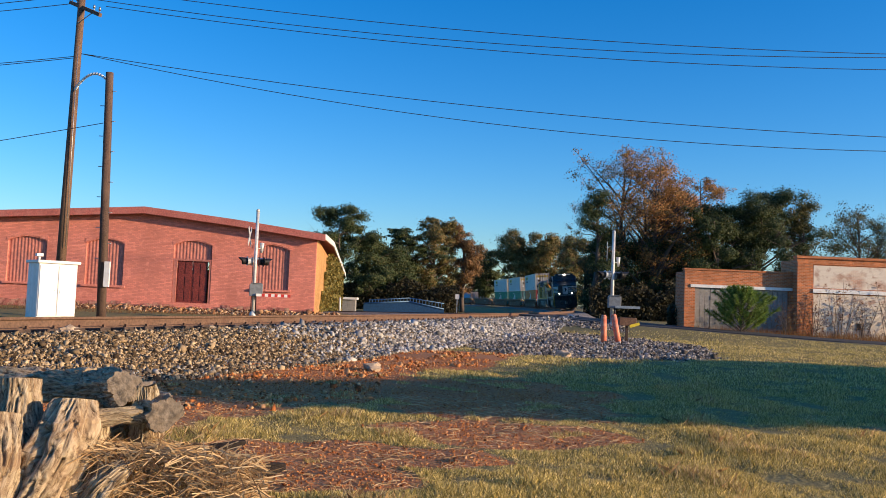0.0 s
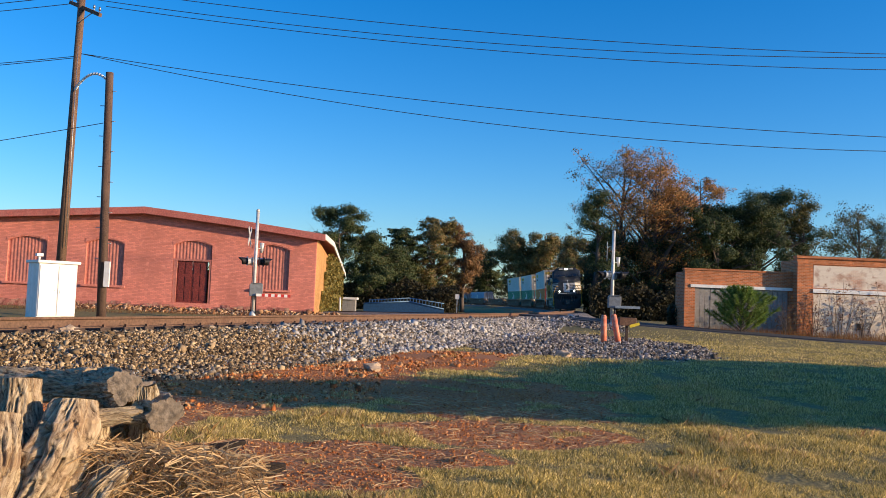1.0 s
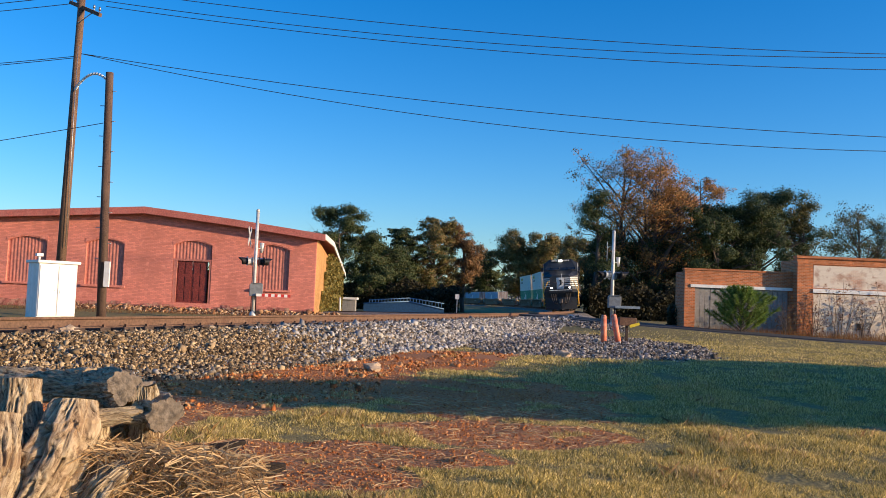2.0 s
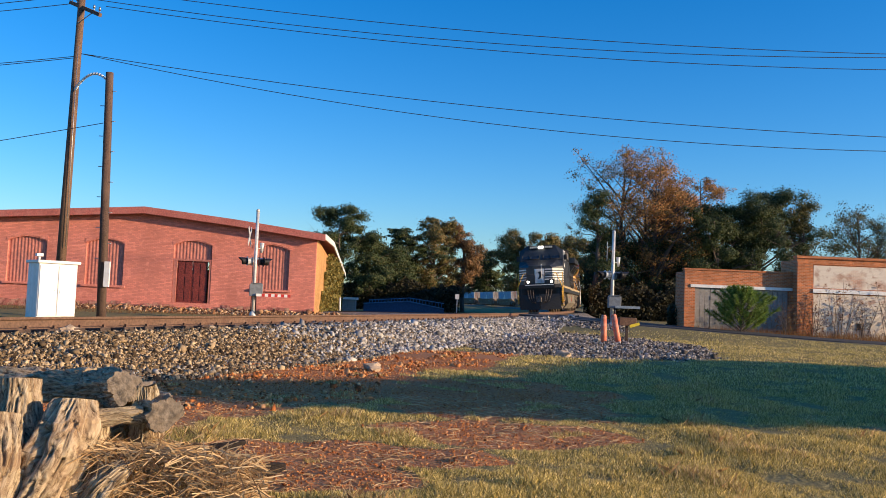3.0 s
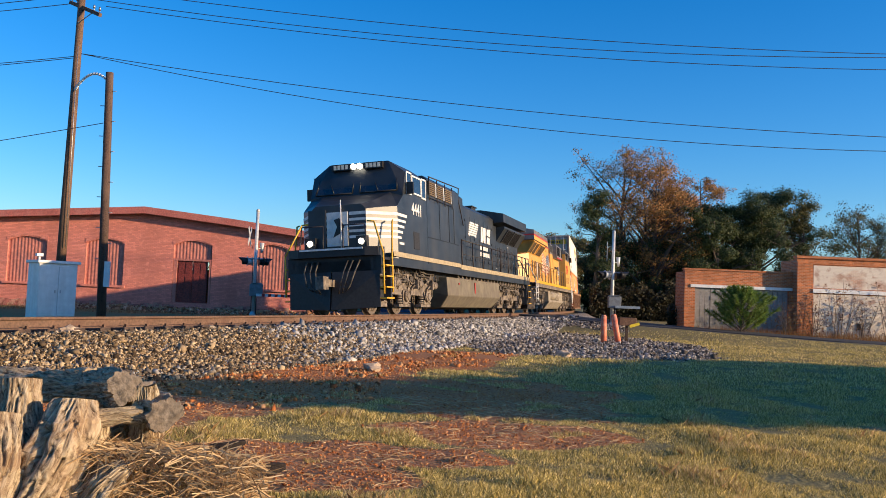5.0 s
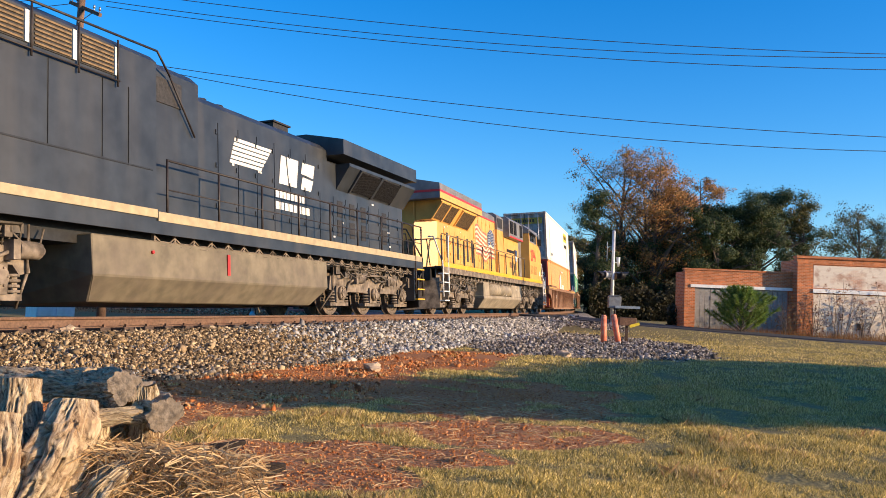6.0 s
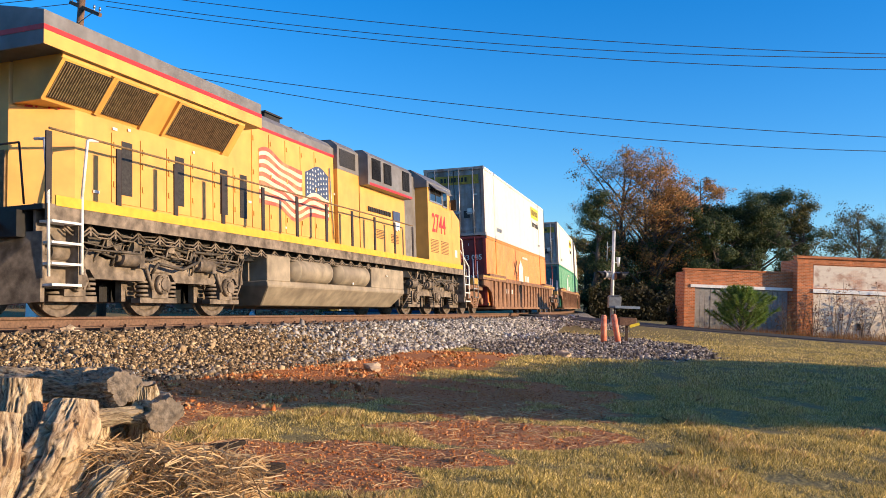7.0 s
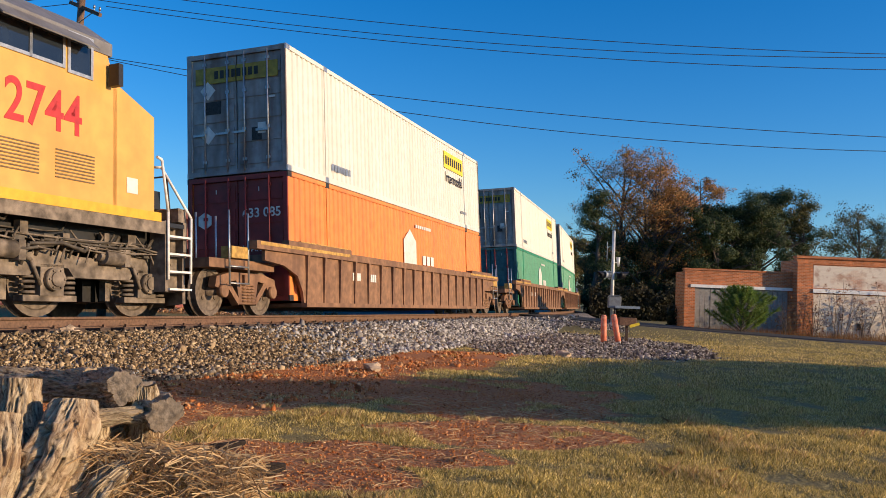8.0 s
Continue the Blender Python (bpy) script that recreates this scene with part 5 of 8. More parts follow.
def container(side_m, door_m, label, decal):
    box_t = thing("container", label, "container", group="stacked containers")
    bm = bmesh.new()
    for y in (-CW, CW - 0.12):
        box(bm, 0, CL, y, y + 0.12, 0, 0.14)
        box(bm, 0, CL, y, y + 0.12, CH - 0.1, CH)
        for x in (0.02, 1.98, CL - 2.1, CL - 0.12):
            box(bm, x, x + 0.12, y, y + 0.12, 0.0, CH)
    box(bm, CL - 0.1, CL, -CW, CW, 0, CH)
    part("corner_frame", bm, side_m, box_t)
    bm = bmesh.new()
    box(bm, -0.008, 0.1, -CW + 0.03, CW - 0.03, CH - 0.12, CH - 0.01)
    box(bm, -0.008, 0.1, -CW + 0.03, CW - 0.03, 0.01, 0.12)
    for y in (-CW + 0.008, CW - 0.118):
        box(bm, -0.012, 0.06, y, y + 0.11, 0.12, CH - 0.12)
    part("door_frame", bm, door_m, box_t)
    for y in (-CW, CW - 0.17):
        for x in (0, 1.95, CL - 2.12, CL - 0.18):
            for z in (-0.004, CH - 0.12):
                bm = bmesh.new()
                box(bm, x - 0.004, x + 0.184, y - 0.006, y + 0.176, z, z + 0.125)
                part("corner_casting", bm, M_grille if decal != "white" else M_galv, box_t)
    for s in (-1, 1):
        bm = bmesh.new()
        pts = []
        x = 0.12
        while x < CL - 0.3:
            pts += [(x, 0), (x + 0.11, 0), (x + 0.14, 0.035), (x + 0.23, 0.035), (x + 0.26, 0)]
            x += 0.26
        pts.append((CL - 0.12, 0))
        strip(bm, [(px, s * (CW - 0.02 - d)) for px, d in pts], 0.13, CH - 0.09)
        sd = part("side_panel", bm, side_m, box_t)
        y = s * (CW + 0.003)
        if decal == "white":
            bm = bmesh.new()
            prism(bm, [(11.6, 1.95), (13.9, 1.95), (13.9, 2.55), (11.6, 2.55)], "y", y - 0.004, y + 0.004)
            dec = part("name_plate", bm, M_yellow_dec, sd, "yellow plate with dark bars")
            bm = bmesh.new()
            for k in range(8):
                box(bm, 11.75 + k * 0.26, 11.92 + k * 0.26, y - 0.007, y + 0.007, 2.1, 2.4)
            part("lettering_bars", bm, M_grille, dec)
            writing("lettering", "Intermodal", 0.5, M_grille, Matrix.Translation((12.75, y + s * 0.004, 1.62)) @ pose(0, 0, 0, 90, 0, 0 if s < 0 else 180), sd, squeeze=0.95)
            bm = bmesh.new()
            for k in range(7):
                box(bm, 2.3 + k * 0.17, 2.42 + k * 0.17, y - 0.004, y + 0.004, 0.35, 0.52)
                box(bm, 13.6 + k * 0.1, 13.66 + k * 0.1, y - 0.004, y + 0.004, 0.5, 0.6)
            part("code_bars", bm, M_galv, sd)
        else:
            bm = bmesh.new()
            prism(bm, [(7.3, 0.75), (8.4, 0.75), (8.4, 1.95), (7.85, 2.3), (7.3, 1.95)], "y", y - 0.004, y + 0.004)
            for k, w in enumerate((0.35, 0.3, 0.45, 0.12, 0.4, 0.3)):
                box(bm, 8.8 + k * 0.48, 8.8 + k * 0.48 + w, y - 0.004, y + 0.004, 0.75, 1.1)
            for k in range(3):
                box(bm, 9.0 + k * 0.4, 9.3 + k * 0.4, y - 0.004, y + 0.004, 1.25, 1.55)
            for k in range(8):
                box(bm, 8.4 + k * 0.19, 8.54 + k * 0.19, y - 0.004, y + 0.004, 2.4, 2.5)
            part("emblem", bm, M_white_deck, sd, "white house-shaped emblem and bars")
    bm = bmesh.new()
    box(bm, 0.1, CL - 0.1, -CW + 0.1, CW - 0.1, CH - 0.06, CH - 0.02)
    box(bm, 0.1, CL - 0.1, -CW + 0.1, CW - 0.1, 0.06, 0.12)
    part("roof_and_floor", bm, side_m, box_t)
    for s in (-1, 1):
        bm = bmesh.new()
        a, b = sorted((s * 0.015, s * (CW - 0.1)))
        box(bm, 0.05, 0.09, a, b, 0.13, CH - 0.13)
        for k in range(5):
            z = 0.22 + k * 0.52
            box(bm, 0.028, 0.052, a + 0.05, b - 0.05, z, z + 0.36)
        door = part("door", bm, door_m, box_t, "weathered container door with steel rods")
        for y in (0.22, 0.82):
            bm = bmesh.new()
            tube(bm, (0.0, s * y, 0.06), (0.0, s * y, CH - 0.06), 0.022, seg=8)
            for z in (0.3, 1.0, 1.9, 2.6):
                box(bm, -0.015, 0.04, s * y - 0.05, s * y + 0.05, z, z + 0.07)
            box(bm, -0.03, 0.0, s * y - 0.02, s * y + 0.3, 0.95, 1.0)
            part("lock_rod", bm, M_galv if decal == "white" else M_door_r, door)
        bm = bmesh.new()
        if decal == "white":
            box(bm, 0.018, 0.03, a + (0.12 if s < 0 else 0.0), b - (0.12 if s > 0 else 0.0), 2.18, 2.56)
            part("name_plate", bm, M_plate_y, door, "yellow plate, dulled for shade")
            bm = bmesh.new()
            for k in range(4):
                u = s * (0.07 + k * 0.15)
                box(bm, 0.012, 0.02, u - 0.05, u + 0.05, 2.28, 2.47)
            box(bm, 0.018, 0.03, a + 0.55, a + 0.8, 0.75, 1.05) if s < 0 else box(bm, 0.018, 0.03, a + 0.4, a + 0.8, 1.45, 1.75)
            part("lettering_bars", bm, M_grille, door)
            bm = bmesh.new()
            if s > 0:
                for z in (0.75, 1.8):
                    prism(bm, [(0.75, z), (0.95, z + 0.22), (0.75, z + 0.44), (0.55, z + 0.22)], "x", 0.016, 0.028)
            else:
                box(bm, 0.016, 0.028, -0.75, -0.55, 0.9, 1.15)
                box(bm, 0.016, 0.028, -1.0, -0.8, 1.7, 1.75)
            part("placard", bm, M_white_deck, door)
        else:
            box(bm, 0.018, 0.03, s * 0.55 - 0.01, s * 0.55 + 0.01, 2.5, 2.6)
            part("marking", bm, M_white_deck, door)
            rot = pose(0, 0, 0, 90, 0, -90)
            if s < 0 and side_m == M_conto:
                for text, z, size in (("633 085", 2.0, 0.3), ("WARNING", 1.2, 0.2), ("HIGH CUBE", 0.92, 0.2)):
                    writing("lettering", text, size, M_white_deck, Matrix.Translation((0.014, -0.62, z)) @ rot, door)
            elif side_m == M_conto:
                writing("lettering", "53'", 0.34, M_white_deck, Matrix.Translation((0.014, 0.85, 0.85)) @ rot, door)
                bm = bmesh.new()
                prism(bm, [(0.68, 2.0), (0.85, 2.1), (1.02, 2.0), (1.02, 1.8), (0.85, 1.7), (0.68, 1.8)], "x", 0.012, 0.024)
                part("hexagon_emblem", bm, M_white_deck, door)
    return box_t


def freight_truck(parent, x, direction, keyed):
    bm = bmesh.new()
    for s in (-1, 1):
        y0, y1 = sorted((s * 0.93, s * 1.09))
        prism(bm, [(x - 1.18, 0.56), (x - 1.12, 0.76), (x - 0.6, 0.86), (x + 0.6, 0.86), (x + 1.12, 0.76), (x + 1.18, 0.56), (x + 0.85, 0.5), (x + 0.72, 0.66), (x + 0.42, 0.7), (x + 0.3, 0.22), (x - 0.3, 0.22), (x - 0.42, 0.7), (x - 0.72, 0.66), (x - 0.85, 0.5)], "y", y0, y1)
        prism(bm, [(x - 0.8, 0.62), (x - 0.34, 0.2), (x - 0.26, 0.28), (x - 0.68, 0.68)], "y", y0, y1)
        prism(bm, [(x + 0.8, 0.62), (x + 0.68, 0.68), (x + 0.26, 0.28), (x + 0.34, 0.2)], "y", y0, y1)
        for k in (-0.95, 0.95):
            tube(bm, (x + k, s * 1.05, 0.48), (x + k, s * 1.17, 0.48), 0.13, seg=14)
        for k in (-0.15, 0, 0.15):
            for zz in range(6):
                tube(bm, (x + k, s * 1.08, 0.27 + zz * 0.065), (x + k, s * 1.08, 0.305 + zz * 0.065), 0.075, seg=10)
    box(bm, x - 0.2, x + 0.2, -1.15, 1.15, 0.6, 0.82)
    fr = part("truck_frame", bm, M_well, parent, "brown freight truck with coil springs")
    for k in (-0.95, 0.95):
        ob = wheelset(fr, x + k, 0.48, 1.05, direction)
        if not keyed:
            WHEELS.pop()


def well_car(keyed, ends=(True, True), x0=-3.72, x1=19.87):
    car = thing("well_car", "brown steel double-stack well car with ribbed sides", "railway wagon", group="well cars of the train")
    for s in (-1, 1):
        bm = bmesh.new()
        y = s * 1.42
        y0, y1 = sorted((y - s * 0.05, y + s * 0.02))
        prism(bm, [(-1.3, 1.35), (-1.3, 1.12), (-0.5, 1.05), (0.12, 0.85), (0.36, 0.5), (0.42, 0.2), (15.73, 0.2), (15.79, 0.5), (16.03, 0.85), (16.65, 1.05), (17.45, 1.12), (17.45, 1.35)], "y", y0, y1)
        side = part("side_plate", bm, M_well, car)
        bm = bmesh.new()
        y0, y1 = sorted((y - s * 0.08, y + s * 0.1))
        box(bm, -1.75, 17.95, y0, y1, 1.33, 1.5)
        box(bm, -0.4, 2.9, y0, y1, 1.5, 1.6)
        box(bm, 14.0, 16.9, y0, y1, 1.5, 1.6)
        part("top_chord", bm, M_well, side)
        for xa, xb in ((-1.6, 2.8), (13.8, 17.8)):
            bm = bmesh.new()
            box(bm, xa, xb, y + s * 0.102 - 0.004, y + s * 0.102 + 0.004, 1.42, 1.49)
            part("edge_paint", bm, M_sill_y, side, "faded yellow edge")
        bm = bmesh.new()
        box(bm, 0.2, 2.9, y0 + 0.02, y1 - 0.02, 1.6, 1.625)
        part("edge_paint", bm, M_sill_y, side, "faded yellow edge")
        bm = bmesh.new()
        box(bm, 0.4, 15.75, y0, y1, 0.16, 0.26)
        part("bottom_chord", bm, M_well, side)
        for k in range(18):
            x = 0.5 + k * 0.885
            bm = bmesh.new()
            a, b = sorted((y + s * 0.02, y + s * 0.1))
            prism(bm, [(a if s > 0 else b, 0.26), (y + s * 0.02, 1.33), (y + s * 0.1, 1.33), (y + s * 0.05, 0.26)], "x", x, x + 0.1)
            part("rib", bm, M_well, side)
        bm = bmesh.new()
        for k in range(4):
            box(bm, 3.1 + k * 0.13, 3.2 + k * 0.13, y + s * 0.03 - 0.006, y + s * 0.03 + 0.006, 0.85, 1.05)
            box(bm, 4.15 + k * 0.13, 4.25 + k * 0.13, y + s * 0.03 - 0.006, y + s * 0.03 + 0.006, 0.85, 1.05)
        part("marking_bars", bm, M_white_deck, side)
    bm = bmesh.new()
    box(bm, 0.4, 15.75, -1.36, 1.36, 0.18, 0.26)
    box(bm, -0.7, -0.45, -1.36, 1.36, 1.06, 1.3)
    box(bm, 16.6, 16.85, -1.36, 1.36, 1.06, 1.3)
    part("well_floor", bm, M_well, car)
    for e, has in ((0, ends[0]), (1, ends[1])):
        fx = (lambda v: v) if e == 0 else (lambda v: 16.15 - v)
        reach = x0 if e == 0 else 16.15 - x1
        bm = bmesh.new()
        a, b = sorted((fx(reach + 0.75), fx(-0.5)))
        box(bm, a, b, -1.2, 1.2, 0.92, 1.1)
        box(bm, a, b, -0.4, 0.4, 0.75, 0.95)
        a, b = sorted((fx(reach), fx(reach + 0.9)))
        box(bm, a, b, -0.1, 0.1, 0.78, 0.98)
        part("end_platform", bm, M_well, car)
        if has:
            bm = bmesh.new()
            for y in (-1.3, -0.55, 1.3):
                for dx in (1.3, 2.0):
                    pipe(bm, [(fx(reach + dx), y, 0.6), (fx(reach + dx), y, 2.05)], 0.02)
            for z in (0.62, 0.95):
                for y in (-1.3, 1.3):
                    pipe(bm, [(fx(reach + 1.3), y, z), (fx(reach + 2.0), y, z)], 0.018)
            part("end_ladder", bm, M_galv, car)
            bm = bmesh.new()
            for y in (-1.32, 1.08):
                a, b = sorted((fx(reach + 1.35), fx(reach + 1.95)))
                box(bm, a, b, y, y + 0.24, 1.12, 1.35)
            part("brake_box", bm, M_sill_y, car)
            freight_truck(car, fx(-1.42), 1, keyed)
    return car


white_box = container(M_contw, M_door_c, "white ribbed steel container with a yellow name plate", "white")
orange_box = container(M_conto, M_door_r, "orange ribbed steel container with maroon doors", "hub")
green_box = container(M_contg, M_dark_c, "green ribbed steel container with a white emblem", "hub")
blue_box = container(M_blue_c, M_door_c, "pale blue weathered steel container", "hub")
first, second = well_car(True), well_car(True, (True, False), x1=17.5)
loads = [(47.52, first, orange_box, white_box), (70.95, second, green_box, white_box)]


def again(ob):
    return copy_thing(ob, Matrix.Identity(4))


def train_rest():
    at = 70.95 + 18.75
    third = well_car(True, (True, True), x0=-1.3)
    rest = [(third, green_box, white_box), (None, None, None), (None, blue_box, None), (None, blue_box, None), (None, blue_box, None), (None, None, None), (None, blue_box, None)]
    plain = well_car(False)
    used = False
    for car, low, high in rest:
        if car is None:
            car = plain if not used else again(plain)
            used = True
        loads.append((at, car, low, high))
        at += 23.4


train_rest()
taken = set()
for off, car, low, high in loads:
    CARS.append((car, off, -2.7, 18.85, False))
    for ob, z in ((low, 0.31), (high, 0.31 + CH + 0.02)):
        if ob is not None:
            use = again(ob) if ob in taken else ob
            taken.add(ob)
            use["lift"] = z
            CARS.append((use, off, -2.7, 18.85, False))

# ---- poles, wires, cabinet, signals ----
def sag(a, b, drop, n=24):
    a, b = Vector(a), Vector(b)
    return [a.lerp(b, i / n) - Vector((0, 0, drop * 4 * (i / n) * (1 - i / n))) for i in range(n + 1)]


def poles():
    tall = thing("utility_pole", "tall weathered wooden utility pole with a crossarm", "utility pole")
    bm = bmesh.new()
    tube(bm, (-14.83, 33, -0.8), (-14.66, 33, 12.4), 0.19, 0.13, 14)
    part("pole", bm, M_pole, tall)
    bm = bmesh.new()
    m = Matrix.Translation((-14.45, 32.85, 11.43)) @ pose(0, 0, 0, 0, 22, -38)
    box(bm, -1.25, 1.25, -0.06, 0.06, -0.07, 0.07, m)
    part("crossarm", bm, M_pole, tall)
    for k in (-1.15, -0.7, 0.7, 1.15):
        bm = bmesh.new()
        p = m @ Vector((k, 0, 0.07))
        tube(bm, p, p + Vector((0, 0, 0.1)), 0.02, seg=6)
        tube(bm, p + Vector((0, 0, 0.1)), p + Vector((0, 0, 0.22)), 0.055, 0.035, 8)
        part("insulator", bm, M_galv, tall)
    bm = bmesh.new()
    for k in (-0.6, 0.6):
        pipe(bm, [m @ Vector((k, 0, -0.05)), (-14.68, 32.86, 10.85)], 0.02)
    pipe(bm, [(-14.6, 32.8, 9.9), (-14.58, 32.8, 2.0)], 0.015)
    part("brace", bm, M_galv, tall)
    bm = bmesh.new()
    pipe(bm, [(-14.62 + 1.55 * k / 12, 32.8 - 0.6 * k / 12, 8.15 + 0.2 * k / 12 + 0.5 * math.sin(math.pi * k / 12) ** 0.8) for k in range(13)], 0.05, 8)
    part("pole_bracket", bm, M_white, tall, "curved pale bracket pipe")
    short = thing("utility_pole", "shorter dark wooden pole with climbing pegs", "utility pole")
    bm = bmesh.new()
    tube(bm, (-12.71, 32, -0.75), (-12.98, 32, 8.7), 0.17, 0.14, 14)
    part("pole", bm, M_pole_dark, short)
    bm = bmesh.new()
    for k in range(12):
        z = 1.6 + k * 0.58
        x = -12.71 - 0.27 * (z + 0.75) / 9.45
        s = 1 if k % 2 else -1
        tube(bm, (x + s * 0.1, 31.95, z), (x + s * 0.3, 31.95, z), 0.016, seg=5)
    part("climbing_peg", bm, M_galv, short)
    bm = bmesh.new()
    box(bm, -12.62, -12.42, 31.75, 31.85, 1.2 - 0.66, 2.15 - 0.66)
    part("meter_plate", bm, M_white, short)
    # each span hangs in a shallow parabola over the road
    for c2, c1, c0, start in ((0.00186, -0.04921, 11.24465, -15.2), (0.00237, -0.0411, 10.80459, -14.3), (0.00213, -0.04922, 10.53011, -13.7), (0.00181, -0.06888, 8.2812, -14.6), (0.0032, -0.09017, 7.67481, -14.6)):
        xs = [start + (34 - start) * k / 30 for k in range(31)]
        wire("overhead_wire", [(x, 33, c2 * x * x + c1 * x + c0) for x in xs], 0.014, M_wire, "thin dark overhead wire between poles", "wire")
    for a, b in (((-14.9, 33, 12.0), (-40, 33, 9.3)), ((-15.1, 33, 11.65), (-40, 33, 9.0)), ((-14.8, 33, 9.55), (-40, 33, 7.2)), ((-14.8, 33, 9.49), (-40, 33, 7.0)), ((-13.1, 32, 6.75), (-40, 32, 2.0))):
        wire("overhead_wire", sag(a, b, 0.3), 0.014, M_wire, "thin dark overhead wire between poles", "wire")


poles()


def cabinet():
    m = pose(-13.5, 28.5, -0.72, 0, 0, 45)
    cab = thing("signal_cabinet", "white steel signal cabinet with double doors", "cabinet", m)
    bm = bmesh.new()
    box(bm, 0, 1.28, 0, 1.0, 0.12, 1.98)
    part("body", bm, M_white, cab, bevel=0.02)
    bm = bmesh.new()
    box(bm, -0.07, 1.36, -0.08, 1.08, 1.98, 2.08)
    part("roof", bm, M_white, cab, bevel=0.015)
    for x in (0.03, 0.65):
        bm = bmesh.new()
        box(bm, x, x + 0.6, -0.03, 0.0, 0.2, 1.9)
        d = part("door", bm, M_white, cab, bevel=0.008)
        bm = bmesh.new()
        xx = x + 0.52 if x < 0.3 else x + 0.08
        box(bm, xx - 0.018, xx + 0.018, -0.05, -0.03, 0.98, 1.08)
        part("handle", bm, M_galv, d)
    bm = bmesh.new()
    box(bm, -0.03, 1.31, -0.03, 1.03, -0.05, 0.12)
    part("plinth", bm, M_galv, cab)
    bm = bmesh.new()
    tube(bm, (0.02, 0.1, 2.08), (0.02, 0.1, 2.25), 0.04, seg=8)
    box(bm, -0.08, 0.12, 0.02, 0.2, 2.2, 2.3)
    part("vent_cap", bm, M_white, cab)


cabinet()

M_red_lens = paint("unlit_red_lens", (0.12, 0.01, 0.01), 0.2, grain=10, vary=0.1)
M_grey_box = paint("grey_equipment_paint", (0.2, 0.22, 0.24), 0.5, grain=8, vary=0.15)


def crossing_signal(base, m_turn, height, arm):
    sig = thing("crossing_signal", "silver level crossing signal mast with hooded lamps and gate machine", "crossing signal", Matrix.Translation(base) @ m_turn, group="crossing signals")
    bm = bmesh.new()
    tube(bm, (0, 0, 0), (0, 0, height), 0.075, seg=12)
    tube(bm, (0, 0, height), (0, 0, height + 0.1), 0.09, 0.06, 12)
    part("mast", bm, M_alu, sig)
    bm = bmesh.new()
    tube(bm, (0, 0, -0.1), (0, 0, 0.28), 0.2, 0.12, 12)
    part("base", bm, M_alu, sig)
    bm = bmesh.new()
    tube(bm, (-0.55, 0, 2.62), (0.55, 0, 2.62), 0.035, seg=8)
    part("lamp_arm", bm, M_galv, sig)
    for d in (-1, 1):
        for back in (0, 1):
            turn = Matrix.Translation((d * (0.42 - 0.22 * back), 0.12 * back, 2.5)) @ pose(0, 0, 0, 0, 0, -90 * d + 14)
            bm = bmesh.new()
            tube(bm, turn @ Vector((0, -0.06, 0)), turn @ Vector((0, 0.04, 0)), 0.15, seg=16)
            loft(bm, [[turn @ Vector((0.16 * math.cos(q), 0.04 + 0.3 * (0.35 + 0.65 * max(0, math.sin(q))) * e, 0.16 * math.sin(q))) for q in [2 * math.pi * k / 16 for k in range(16)]] for e in (0, 1)], False)
            h = part("lamp_head", bm, M_black if (d > 0 or back == 0) else M_alu, sig, "hooded flashing lamp, unlit")
            bm = bmesh.new()
            tube(bm, turn @ Vector((0, 0.04, 0)), turn @ Vector((0, 0.05, 0)), 0.12, seg=14)
            part("lens", bm, M_red_lens, h)
            bm = bmesh.new()
            tube(bm, turn @ Vector((0, -0.066, 0)), turn @ Vector((0, -0.058, 0)), 0.22, seg=18)
            part("backplate", bm, M_alu if d < 0 else M_black, h)
    # crossed boards seen edge-on, high on the mast
    for a in (-42, 42):
        bm = bmesh.new()
        box(bm, -0.55, 0.55, -0.012, 0.012, -0.1, 0.1, Matrix.Translation((-0.3, -0.05, 3.6)) @ pose(0, 0, 0, 0, 0, 82) @ pose(0, 0, 0, 0, a, 0))
        part("crossbuck_board", bm, M_alu, sig)
    bm = bmesh.new()
    box(bm, -0.2, 0.38, -0.32, 0.12, 0.95, 1.5)
    box(bm, -0.16, 0.34, -0.36, 0.16, 1.5, 1.54)
    gate = part("gate_machine", bm, M_grey_box, sig, "grey gate machine box", 0.02)
    bm = bmesh.new()
    box(bm, 0.1, 1.55 * arm, -0.42, -0.36, 0.95, 1.07)
    part("gate_arm", bm, M_white if arm == 1.0 else M_galv, gate)
    for k in range(5 if arm == 1.0 else 0):
        bm = bmesh.new()
        box(bm, 0.35 + k * 0.28, 0.48 + k * 0.28, -0.425, -0.355, 0.945, 1.075)
        part("red_band", bm, M_red, gate)
    bm = bmesh.new()
    tube(bm, (0.25, 0.1, 2.9), (0.25, 0.1, 3.35), 0.05, 0.1, 10)
    tube(bm, (0.0, 0, 3.1), (0.25, 0.1, 3.1), 0.02, seg=6)
    part("bell", bm, M_alu, sig)
    bm = bmesh.new()
    pipe(bm, [(-0.1, -0.05, 0.2), (-0.1, -0.08, 2.4)], 0.018)
    pipe(bm, [(0.1, -0.3, 1.0), (0.12, -0.2, 0.4), (0.1, -0.05, 0.1)], 0.03)
    part("conduit", bm, M_black, sig)
    return sig


crossing_signal((-8.36, 38.0, -0.56), pose(0, 0, 0, 0, 0, 12), 4.75, 1.0)
crossing_signal((8.04, 40.0, -0.45), pose(0, 0, 0, 0, 0, -3.5), 4.5, 0.8)

